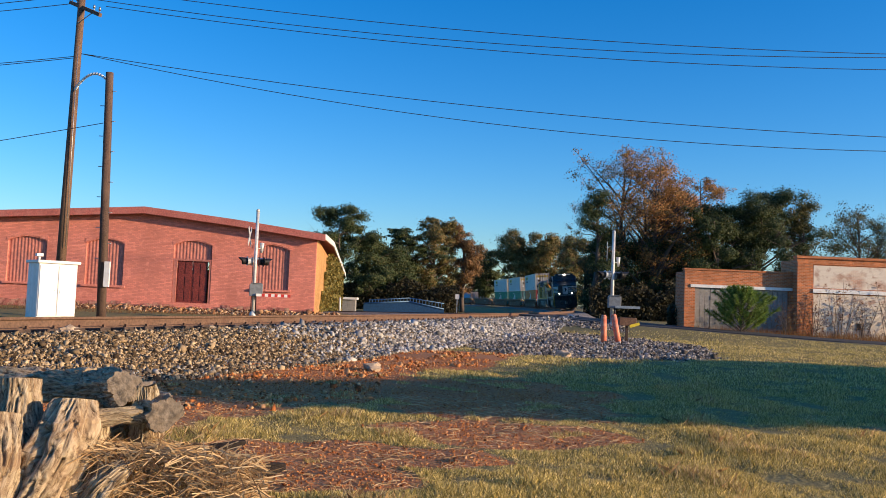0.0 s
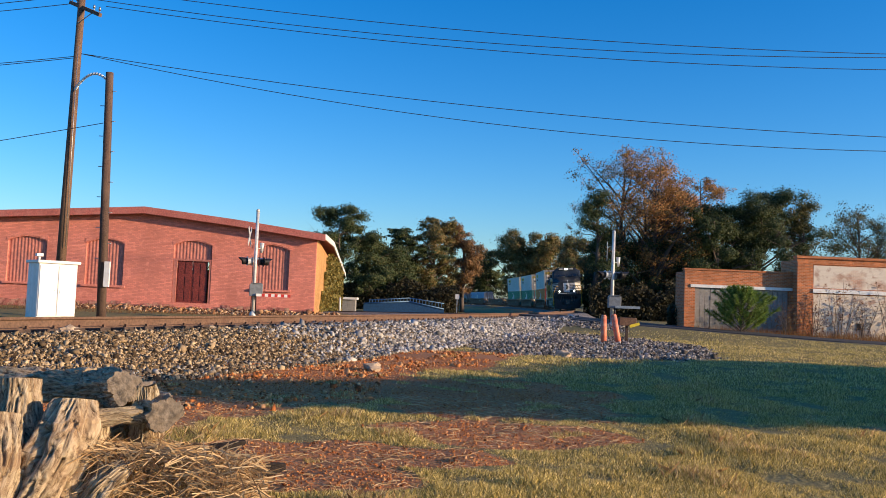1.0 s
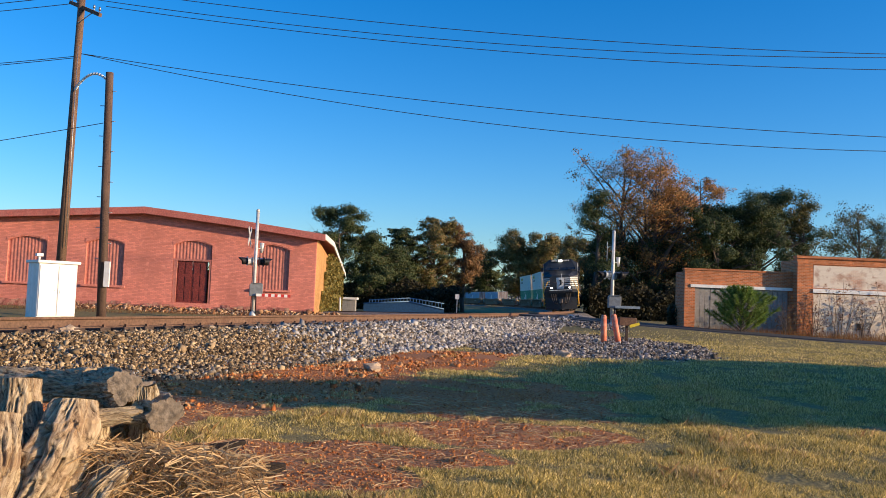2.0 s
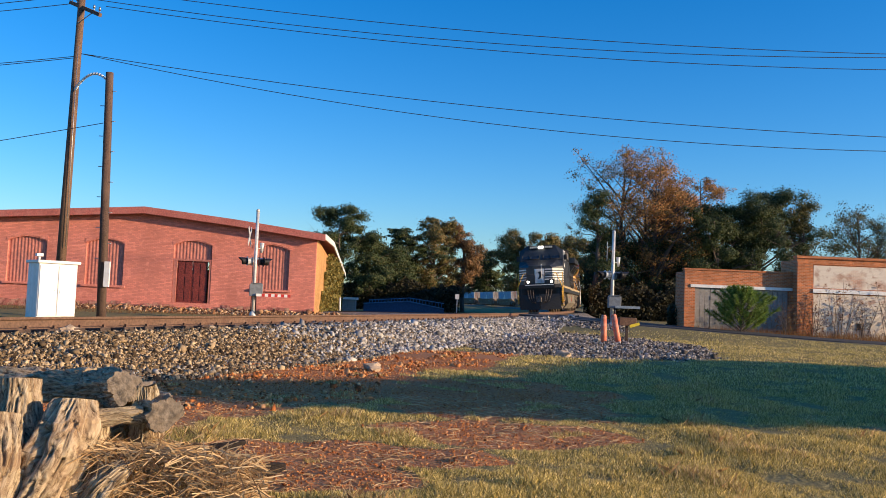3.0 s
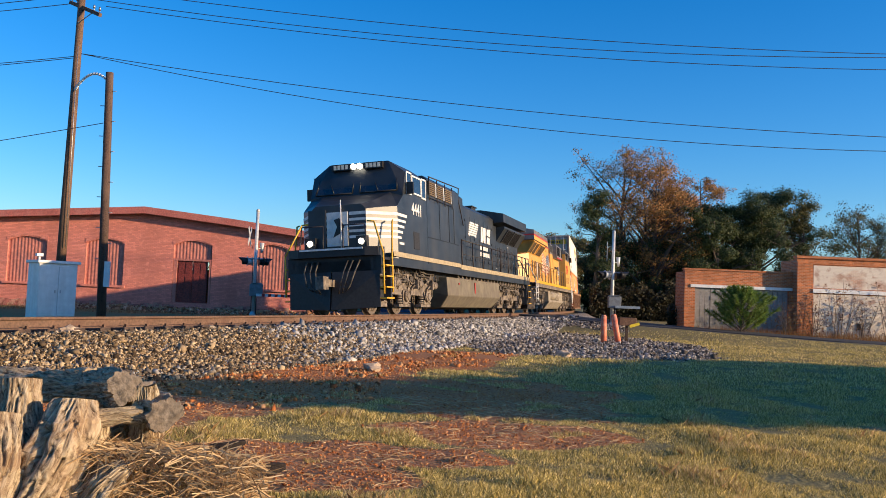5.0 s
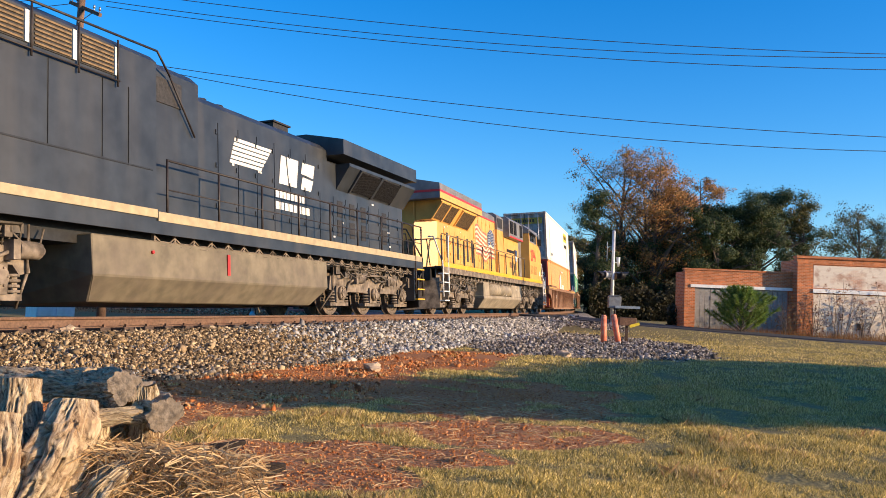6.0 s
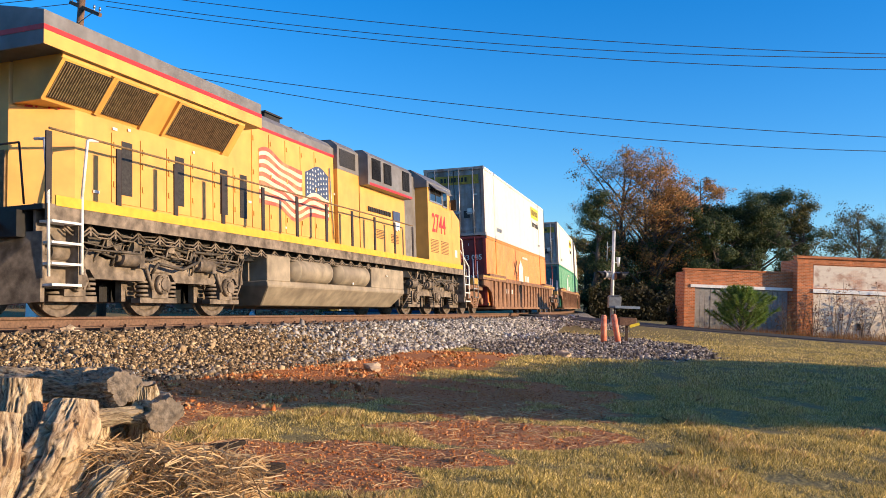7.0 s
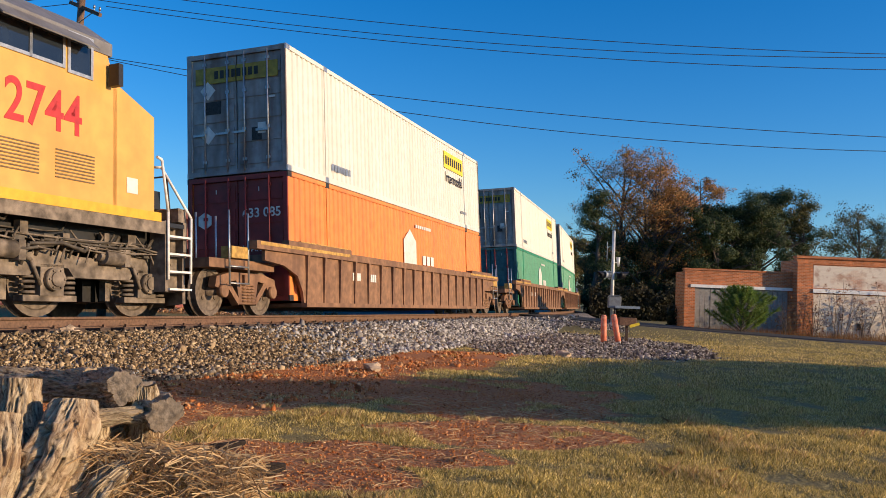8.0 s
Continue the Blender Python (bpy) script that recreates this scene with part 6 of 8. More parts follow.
M_orange = paint("faded_orange_paint", (0.72, 0.2, 0.1), 0.6, grain=10, vary=0.15, stain=(0.6, 0.45, 0.35), stainscale=5, stainamt=0.5)
for x, lean, h in ((5.58, 1, 1.02), (6.1, 13, 1.08)):
    post = thing("guard_post", "faded orange leaning guard post in the gravel", "bollard", pose(x, 29.0, -0.75, 0, -lean * 0.9, 8), group="guard posts")
    bm = bmesh.new()
    tube(bm, (0, 0, -0.2), (0, 0, h - 0.06), 0.1, seg=16)
    tube(bm, (0, 0, h - 0.06), (0, 0, h), 0.1, 0.06, 16)
    part("tube", bm, M_orange, post)


def small_fittings():
    junction = thing("junction_box", "small rusty junction box on a short stake", "junction box", pose(6.5, 29.6, -0.7))
    bm = bmesh.new()
    box(bm, -0.3, 0.3, -0.1, 0.12, 0.62, 0.9)
    part("box", bm, M_rail, junction, bevel=0.015)
    bm = bmesh.new()
    box(bm, -0.06, 0.02, -0.05, 0.03, -0.2, 0.62)
    part("stake", bm, M_tie, junction)
    bm = bmesh.new()
    box(bm, 0.25, 0.6, -0.12, -0.08, 0.5, 0.6, pose(0, 0, 0, 0, -18, 0))
    part("marker_board", bm, M_yellow_dec, junction)
    sign = thing("marker_post", "thin grey post with a small square sign", "sign", pose(1.1, 58, -0.7))
    bm = bmesh.new()
    box(bm, -0.03, 0.03, -0.02, 0.02, 0, 1.7)
    part("post", bm, M_galv, sign)
    bm = bmesh.new()
    box(bm, -0.13, 0.13, -0.03, -0.02, 1.35, 1.7)
    part("sign_plate", bm, M_alu, sign)
    pipe_t = thing("vent_pipe", "white plastic vent pipe beside the warehouse", "pipe", pose(-6.75, 57, -0.7))
    bm = bmesh.new()
    tube(bm, (0, 0, 0), (0, 0, 1.15), 0.07, seg=10)
    part("pipe", bm, M_white, pipe_t)
    hut = thing("bin_hut", "small weathered hut with a pale roof", "hut", pose(-7.75, 70, -0.8))
    bm = bmesh.new()
    box(bm, -0.5, 0.7, 0, 1.2, 0, 1.1)
    part("wall", bm, M_ply, hut)
    bm = bmesh.new()
    box(bm, -0.65, 0.85, -0.15, 1.35, 1.1, 1.28)
    part("roof", bm, M_white, hut)
    # blue steel footbridge-like deck beyond the road
    # both blues kept low: the shade over the bin is in the colour
    M_bluep = paint("shade_dark_blue_paint", (0.016, 0.065, 0.16), 0.5, grain=6, vary=0.2)
    M_bluer = paint("pale_blue_rail_paint", (0.1, 0.2, 0.34), 0.5, grain=6, vary=0.2)
    deck = thing("blue_skip", "long blue steel bin with a pale top rail", "skip", pose(-6.7, 74, -1.0))
    bm = bmesh.new()
    prism(bm, [(0, 0), (7.0, 0), (7.0, 0.75), (3.9, 1.3), (0, 0.98)], "y", 0, 2.2)
    body = part("body", bm, M_bluep, deck)
    bm = bmesh.new()
    pipe(bm, [(0, -0.05, 1.0), (3.9, -0.05, 1.33), (7.0, -0.05, 0.78)], 0.05)
    pipe(bm, [(0.3, 1.8, 1.3), (3.9, 1.8, 1.62), (7.0, 1.8, 1.25)], 0.04)
    part("top_rail", bm, M_bluer, deck)
    for k in range(24):
        bm = bmesh.new()
        x = 0.3 + k * 0.28
        z = 1.3 + 0.32 * x / 3.9 if x < 3.9 else 1.62 - 0.37 * (x - 3.9) / 3.1
        box(bm, x, x + 0.05, 1.76, 1.82, 0.9, z)
        part("slat", bm, M_bluer, deck)


small_fittings()


# ---- foliage ----
def leafy(name, tones, rough=0.65, gloss=0.3):
    """Leaf colours, varied leaf by leaf; a little light passes through."""
    mat = bpy.data.materials.new(name)
    mat.use_nodes = True
    nt = mat.node_tree
    bs = nt.nodes["Principled BSDF"]
    bs.inputs["Roughness"].default_value, bs.inputs["Specular IOR Level"].default_value = rough, gloss
    g, r = nt.nodes.new("ShaderNodeNewGeometry"), nt.nodes.new("ShaderNodeValToRGB")
    while len(r.color_ramp.elements) < len(tones):
        r.color_ramp.elements.new(0.5)
    for i, (el, c) in enumerate(zip(r.color_ramp.elements, tones)):
        el.position, el.color = i / (len(tones) - 1), (*c, 1)
    nt.links.new(g.outputs["Random Per Island"], r.inputs[0])
    nt.links.new(r.outputs[0], bs.inputs["Base Color"])
    tr, mx = nt.nodes.new("ShaderNodeBsdfTranslucent"), nt.nodes.new("ShaderNodeMixShader")
    nt.links.new(r.outputs[0], tr.inputs[0])
    mx.inputs[0].default_value = 0.25
    nt.links.new(bs.outputs[0], mx.inputs[1]), nt.links.new(tr.outputs[0], mx.inputs[2])
    nt.links.new(mx.outputs[0], nt.nodes["Material Output"].inputs[0])
    return mat


L_dark = leafy("dark_green_leaves", [(0.02, 0.035, 0.012), (0.045, 0.07, 0.02), (0.09, 0.1, 0.03)])
L_olive = leafy("olive_leaves", [(0.035, 0.05, 0.015), (0.1, 0.1, 0.03), (0.2, 0.15, 0.05)])
L_autumn = leafy("autumn_leaves", [(0.1, 0.085, 0.03), (0.26, 0.16, 0.05), (0.5, 0.24, 0.065), (0.42, 0.2, 0.07), (0.22, 0.15, 0.06)])
L_sparse = leafy("dry_grey_leaves", [(0.12, 0.09, 0.06), (0.22, 0.15, 0.1), (0.3, 0.17, 0.09)])
# near-black tones hold the deep shade under and between the trees
L_brush = leafy("shade_dark_brush_leaves", [(0.012, 0.013, 0.007), (0.035, 0.035, 0.016), (0.075, 0.06, 0.03)])
L_oak = leafy("oak_leaves", [(0.025, 0.045, 0.018), (0.055, 0.085, 0.028), (0.12, 0.12, 0.045)])
L_mix = leafy("late_green_leaves", [(0.05, 0.065, 0.02), (0.12, 0.125, 0.038), (0.22, 0.17, 0.06), (0.26, 0.15, 0.05)])
L_rust = leafy("rust_brown_leaves", [(0.1, 0.075, 0.03), (0.22, 0.13, 0.055), (0.32, 0.17, 0.07)])
L_pine = leafy("pine_needles", [(0.07, 0.13, 0.025), (0.18, 0.28, 0.05), (0.32, 0.38, 0.09)])
L_grass = leafy("grass_blades", [(0.12, 0.11, 0.035), (0.42, 0.335, 0.1), (0.72, 0.56, 0.19), (0.92, 0.75, 0.38)], 0.8, 0.1)
L_straw = leafy("dry_straw", [(0.26, 0.15, 0.07), (0.52, 0.35, 0.17), (0.7, 0.53, 0.31)], 0.8, 0.1)
L_weed = leafy("dry_brown_weeds", [(0.12, 0.06, 0.03), (0.25, 0.13, 0.06), (0.35, 0.22, 0.1)], 0.8, 0.1)
M_bark = paint("tree_bark", (0.13, 0.1, 0.08), 0.95, grain=12, vary=0.35, bump=0.8, bumpscale=25)


def flakes(name, pts, size, material, seed, thin=1.15, label="", parent=None, kind="", out=None):
    """Many small leaf faces at the given points, turned their own ways or, with out, mostly outwards."""
    rng = np.random.default_rng(seed)
    pts = np.asarray(pts, float)
    n = len(pts)
    nrm = rng.normal(size=(n, 3))
    if out is not None:
        nrm = nrm * 0.5 + out
    nrm /= np.linalg.norm(nrm, axis=1)[:, None] + 1e-9
    a = np.cross(nrm, rng.normal(size=(n, 3)))
    a /= np.linalg.norm(a, axis=1)[:, None] + 1e-9
    b = np.cross(nrm, a)
    s = size * rng.uniform(0.6, 1.4, (n, 1))
    v = np.stack([pts - a * s, pts + b * s * thin * 0.5, pts + a * s, pts - b * s * thin * 0.5], 1).reshape(-1, 3)
    return raw(name, v, np.arange(4 * n).reshape(-1, 4), material, label, parent, kind)


def raw(name, v, f, material, label="", parent=None, kind=""):
    """A mesh straight from arrays of corners and equal-sided faces."""
    me = bpy.data.meshes.new(name)
    k = f.shape[1]
    me.vertices.add(len(v))
    me.vertices.foreach_set("co", v.astype(np.float32).ravel())
    me.loops.add(f.size)
    me.loops.foreach_set("vertex_index", f.astype(np.int32).ravel())
    me.polygons.add(len(f))
    me.polygons.foreach_set("loop_start", np.arange(0, f.size, k, dtype=np.int32))
    me.update(calc_edges=True)
    me.materials.append(material)
    ob = new(name, me)
    ob.parent = parent
    return tagged(ob, label, kind=kind)


def tree(x, y, height, radius, seed, leaf=L_dark, n=9000, size=0.2, low=0.25, lean=0.0, label="", limbs=16, base=-0.9, spread=0.55, squash=1.0, trunks=1, bushy=1.0, rise=(0.25, 0.85), clumps=0.42, flatten=0.72):
    n, size = int(n * 2.1), size * 0.6
    rnd = random.Random(seed)
    t = thing("tree", label, "tree", pose(x, y, base))
    bm = bmesh.new()
    tips = []
    for k in range(trunks):
        off = Vector((rnd.uniform(-1, 1), rnd.uniform(-1, 1), 0)) * (0.0 if trunks == 1 else radius * 0.3)
        pts = [off + Vector((lean * f * height + rnd.uniform(-0.2, 0.2) * (f > 0), rnd.uniform(-0.2, 0.2) * (f > 0), f * height * (0.9 if k == 0 else 0.78))) for f in (0, 0.2, 0.4, 0.6, 0.8, 1.0)]
        r0 = height * 0.018 + 0.05
        rad = [r0 * q for q in (1.2, 0.95, 0.75, 0.5, 0.3, 0.08)]
        for i in range(5):
            tube(bm, pts[i], pts[i + 1], rad[i], rad[i + 1], 8)
        tips.append(pts[5])
        for j in range(limbs):
            f = low + (0.95 - low) * (j + rnd.random()) / limbs
            i = min(4, int(f * 5))
            p = pts[i].lerp(pts[i + 1], f * 5 - i)
            ang = rnd.uniform(0, 2 * math.pi)
            g = (f - low) / (1 - low)
            reach = radius * (math.sin(math.pi * min(1, 0.18 + 0.75 * g ** 0.8)) ** 0.8) * rnd.uniform(0.6, 1.08)
            q = p + Vector((math.cos(ang) * reach, math.sin(ang) * reach * squash, reach * rnd.uniform(*rise)))
            mid = p.lerp(q, 0.5) + Vector((rnd.uniform(-0.3, 0.3), rnd.uniform(-0.3, 0.3), reach * 0.06))
            rr = rad[i] * 0.5
            tube(bm, p, mid, rr, rr * 0.6, 6, False)
            tube(bm, mid, q, rr * 0.6, rr * 0.15, 6, False)
            tips += [q, mid]
            for _ in range(4):
                b = p.lerp(q, rnd.uniform(0.35, 0.95))
                e = b + Vector((rnd.gauss(0, 1), rnd.gauss(0, 1), rnd.gauss(0.35, 0.7))) * reach * 0.28
                tube(bm, b, e, rr * 0.28, rr * 0.06, 4, False)
                tips.append(e)
                for _ in range(2):
                    b2 = b.lerp(e, rnd.uniform(0.4, 1))
                    e2 = b2 + Vector((rnd.gauss(0, 1), rnd.gauss(0, 1), rnd.gauss(0.3, 0.7))) * reach * 0.16
                    tube(bm, b2, e2, rr * 0.12, rr * 0.04, 3, False)
                    tips.append(e2)
    part("trunk", bm, M_bark, t)
    rng = np.random.default_rng(seed)
    tp = np.array([list(p) for p in tips])
    # leaves gather in clumps of their own size round some of the twigs, and a few stray between
    m = max(12, int(len(tp) * clumps))
    heart = tp[rng.permutation(len(tp))[:m]]
    rc = radius * spread * 0.36 * bushy * rng.uniform(0.45, 1.35, m)
    own = rng.choice(m, n, p=rc ** 2 / np.sum(rc ** 2))
    d = rng.normal(size=(n, 3))
    d[:, 2] += 0.35
    d /= np.linalg.norm(d, axis=1)[:, None]
    f = rng.uniform(0, 1, n) ** 0.45 * np.where(rng.uniform(0, 1, n) < 0.12, 1.5, 1.0)
    pts = heart[own] + d * (f * rc[own])[:, None] * np.array([1, 1, flatten])
    axis = np.array([lean * height * 0.5, 0, height * 0.5])
    away = pts - axis
    away /= np.linalg.norm(away, axis=1)[:, None] + 1e-9
    ok = pts[:, 2] > 0.3
    flakes("crown", pts[ok], size, leaf, seed, parent=t, out=(d + 0.5 * away)[ok])
    return t


def by_eye(px, depth):
    """The place, across, of a direction seen from the fixed camera."""
    return (px - 784) / 1503.7 * depth


def woods():
    # behind the crossing, on the lawn's side
    tree(by_eye(1128, 97.5), 97.5, 20.9, 6.9, 1, L_autumn, 17000, 0.17, 0.12, label="half-bare autumn tree with orange leaves", limbs=26, trunks=3, rise=(0.5, 1.2), spread=0.42, clumps=0.5)
    tree(by_eye(1185, 100.7), 100.7, 17.6, 4.9, 2, L_autumn, 12000, 0.17, 0.15, label="autumn tree with orange-brown leaves", limbs=20, trunks=2, rise=(0.5, 1.2), spread=0.5, clumps=0.4)
    tree(by_eye(1236, 104.1), 104.1, 19.4, 3.9, 3, L_autumn, 5600, 0.15, 0.4, label="slender half-bare tree behind the brush", limbs=20, spread=0.5, clumps=0.5)
    tree(by_eye(1056, 94.3), 94.3, 15.8, 2.6, 4, L_oak, 11000, 0.15, 0.02, label="narrow ivy-clad tree beside the track", limbs=26, spread=0.9, rise=(0.3, 1.0))
    tree(by_eye(1105, 99.5), 99.5, 11.0, 4.6, 24, L_dark, 9000, 0.18, 0.05, label="dark brushy tree under the autumn crown", limbs=24, spread=0.6, trunks=2)
    tree(by_eye(1195, 97.0), 97.0, 10.6, 4.4, 25, L_dark, 9000, 0.18, 0.05, label="dark brushy tree behind the garage", limbs=24, spread=0.6, trunks=2)
    tree(by_eye(1345, 97.5), 97.5, 16.3, 6.6, 5, L_oak, 33000, 0.17, 0.1, label="broad dense dark green tree behind the garages", limbs=34, spread=0.5, clumps=0.4)
    tree(by_eye(1272, 94.3), 94.3, 13.6, 5.2, 6, L_dark, 20000, 0.18, 0.05, label="dense dark green tree in the brush", limbs=28, spread=0.5, clumps=0.4)
    tree(by_eye(1425, 100.7), 100.7, 14.8, 5.2, 7, L_olive, 13000, 0.17, 0.1, label="olive green tree thinning towards its top", limbs=26, spread=0.5, rise=(0.4, 1.2))
    tree(by_eye(1545, 97.5), 97.5, 14.6, 4.9, 8, L_olive, 9000, 0.14, 0.2, label="bare grey tree with a few dry leaves", limbs=28, spread=0.5, trunks=2, rise=(0.5, 1.2), clumps=0.5)
    tree(by_eye(1640, 97.5), 97.5, 13.7, 5.2, 9, L_sparse, 6000, 0.14, 0.25, label="bare grey tree beside the workshop", limbs=22, clumps=0.5)
    # beyond the warehouse
    tree(by_eye(600, 84), 84, 10.9, 3.5, 10, L_oak, 11000, 0.14, 0.42, label="tall oak with an open dark crown", limbs=22, spread=0.55, rise=(0.1, 0.6), clumps=0.3)
    tree(by_eye(655, 86), 86, 8.7, 2.8, 11, L_oak, 13000, 0.16, 0.1, label="rounded dark green tree behind the warehouse", limbs=22, spread=0.7)
    tree(by_eye(718, 92), 92, 9.9, 3.7, 12, L_oak, 8500, 0.16, 0.45, label="spreading dark pine with level branches", limbs=26, spread=0.4, rise=(-0.02, 0.22), clumps=0.5, flatten=0.35)
    tree(by_eye(768, 93), 93, 10.4, 3.5, 13, L_mix, 17000, 0.15, 0.08, label="tall olive green tree in low sunlight", limbs=30, spread=0.55, rise=(0.4, 1.0))
    tree(by_eye(822, 94), 94, 10.2, 2.2, 14, L_rust, 7500, 0.15, 0.15, label="tree with dry rust-brown leaves", limbs=22, spread=0.7, rise=(0.5, 1.2))
    tree(by_eye(692, 90), 90, 6.6, 3.2, 26, L_oak, 9500, 0.16, 0.08, label="low dark tree under the pine", limbs=20, spread=0.7)
    tree(by_eye(862, 262.5), 262.5, 18.2, 5.0, 15, L_oak, 7600, 0.42, 0.1, label="dark pine far beyond the crossing", limbs=22, spread=0.6)
    tree(by_eye(838, 262.5), 262.5, 16.4, 5.4, 16, L_oak, 7600, 0.42, 0.1, label="dark green tree far down the line", limbs=20, spread=0.7)
    tree(by_eye(920, 247.0), 247.0, 21.5, 9.2, 17, L_mix, 17200, 0.4, 0.1, label="large sunlit olive tree down the line", limbs=28, spread=0.6)
    tree(by_eye(975, 240.5), 240.5, 21.2, 8.4, 18, L_mix, 15000, 0.4, 0.1, label="sunlit olive tree down the line", limbs=26, spread=0.6)
    tree(by_eye(1020, 221.0), 221.0, 19.2, 7.2, 19, L_mix, 12000, 0.38, 0.1, label="olive green tree beside the line", limbs=22, spread=0.6)
    # low brush: uncountable
    rng = np.random.default_rng(4)
    chunks = []
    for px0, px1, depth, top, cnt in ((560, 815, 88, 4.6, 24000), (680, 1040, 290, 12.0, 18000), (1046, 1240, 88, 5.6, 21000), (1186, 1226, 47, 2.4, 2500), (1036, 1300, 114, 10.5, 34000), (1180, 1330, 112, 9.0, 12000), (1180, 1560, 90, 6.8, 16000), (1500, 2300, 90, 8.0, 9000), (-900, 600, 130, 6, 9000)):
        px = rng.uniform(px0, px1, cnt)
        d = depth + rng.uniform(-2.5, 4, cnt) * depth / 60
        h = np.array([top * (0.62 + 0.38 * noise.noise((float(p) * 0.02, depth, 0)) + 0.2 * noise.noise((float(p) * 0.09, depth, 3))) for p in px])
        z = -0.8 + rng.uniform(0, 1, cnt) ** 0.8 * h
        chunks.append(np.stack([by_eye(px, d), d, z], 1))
    flakes("undergrowth", np.concatenate(chunks), 0.15, L_brush, 5, label="tangled undergrowth along the tree line, coloured dark for shade", kind="stuff")
    bpy.data.objects["undergrowth"]["category"] = "undergrowth"
    # distant wood all round
    v = []
    for k in range(26000):
        a = rng.uniform(0, 2 * math.pi)
        r = rng.uniform(340, 420)
        v.append((r * math.sin(a), r * math.cos(a), -1 + rng.uniform(0, 1) * (15 + 5 * noise.noise((a * 9, 0, 0)) + 2 * noise.noise((a * 40, 0, 5)))))
    far = flakes("distant_wood", v, 1.5, L_dark, 6, 0.9, label="distant wood along the horizon", kind="stuff")
    far["category"] = "wood"


woods()


def shade_screen():
    """An added leaf screen out of view beside the viewer, leaning out at its end, that casts the lawn's shade."""
    hedge = thing("hedge", "unseen hedge-like leaf screen added to shade the lawn", "hedge", pose(19.0, 0, 0))
    # outline worked back along the sun from the wanted shade edges
    top = [(2.1, 4.2), (2.5, 4.75), (3.6, 4.65), (4.9, 4.15), (7.9, 3.55), (12.7, 3.05), (16.1, 2.5), (18.0, 1.8), (18.6, 1.2)]
    foot = [(2.1, 4.4), (2.4, 3.9), (2.7, 3.5), (3.4, 3.2), (4.05, 2.9), (4.5, 2.6), (4.8, -0.7), (18.6, -0.7)]
    rng = np.random.default_rng(12)
    y, z = rng.uniform(1.8, 18.8, 54000), rng.uniform(-0.7, 4.9, 54000)
    lift = np.array([0.12 * noise.noise((float(q) * 1.3, 0, 0)) + 0.08 * noise.noise((float(q) * 4, 1, 0)) for q in y])
    ok = (z < np.interp(y, *zip(*top), left=-9) + lift) & (z > np.interp(y, *zip(*foot), left=9) + lift)
    y, z = y[ok], z[ok]
    flakes("foliage", np.stack([1.0 + rng.uniform(-0.7, 0.7, len(y)), y, z], 1), 0.115, L_dark, 12, parent=hedge)
    for k in range(9):
        bm = bmesh.new()
        tube(bm, (1.0, 5.2 + k * 1.5, -0.9), (1.0 + 0.2 * (k % 3 - 1), 5.0 + k * 1.5, max(1.0, 3.0 - k * 0.2)), 0.07, 0.03, 7)
        part("stem", bm, M_bark, hedge)


shade_screen()


def young_pine():
    t = thing("pine_sapling", "bushy bright green young pine before the garage", "pine", pose(14.55, 41.2, -0.86))
    bm = bmesh.new()
    tube(bm, (0, 0, -0.1), (0.05, 0, 2.2), 0.06, 0.015, 8)
    rnd = random.Random(8)
    tips, dirs = [], []
    for k in range(84):
        f = 0.12 + 0.86 * k / 84
        a = k * 2.4
        r = 1.55 * math.sin(math.pi * min(1, 0.3 + 0.66 * f)) ** 0.7 * (1 - 0.35 * f) * rnd.uniform(0.45, 1.2) + 0.1
        p = Vector((0.03, 0, 2.2 * f))
        q = p + Vector((math.cos(a) * r, math.sin(a) * r, 0.3 + 0.45 * r))
        tube(bm, p, q, 0.018, 0.006, 5, False)
        for j in range(16):
            tips.append(p.lerp(q, 0.5 + 0.54 * (j / 15) ** 0.7))
            dirs.append((q - p).normalized())
    part("trunk", bm, M_bark, t)
    rng = np.random.default_rng(8)
    P = np.repeat(np.array([list(p) for p in tips]), 16, 0)
    d = np.repeat(np.array([list(p) for p in dirs]), 16, 0) + rng.normal(size=(len(P), 3)) * 0.85
    d /= np.linalg.norm(d, axis=1)[:, None]
    w = np.cross(d, rng.normal(size=d.shape))
    w *= 0.012 / (np.linalg.norm(w, axis=1)[:, None])
    v = np.stack([P - w, P + w, P + d * 0.22], 1).reshape(-1, 3)
    raw("needles", v, np.arange(len(v)).reshape(-1, 3), L_pine, parent=t)


young_pine()


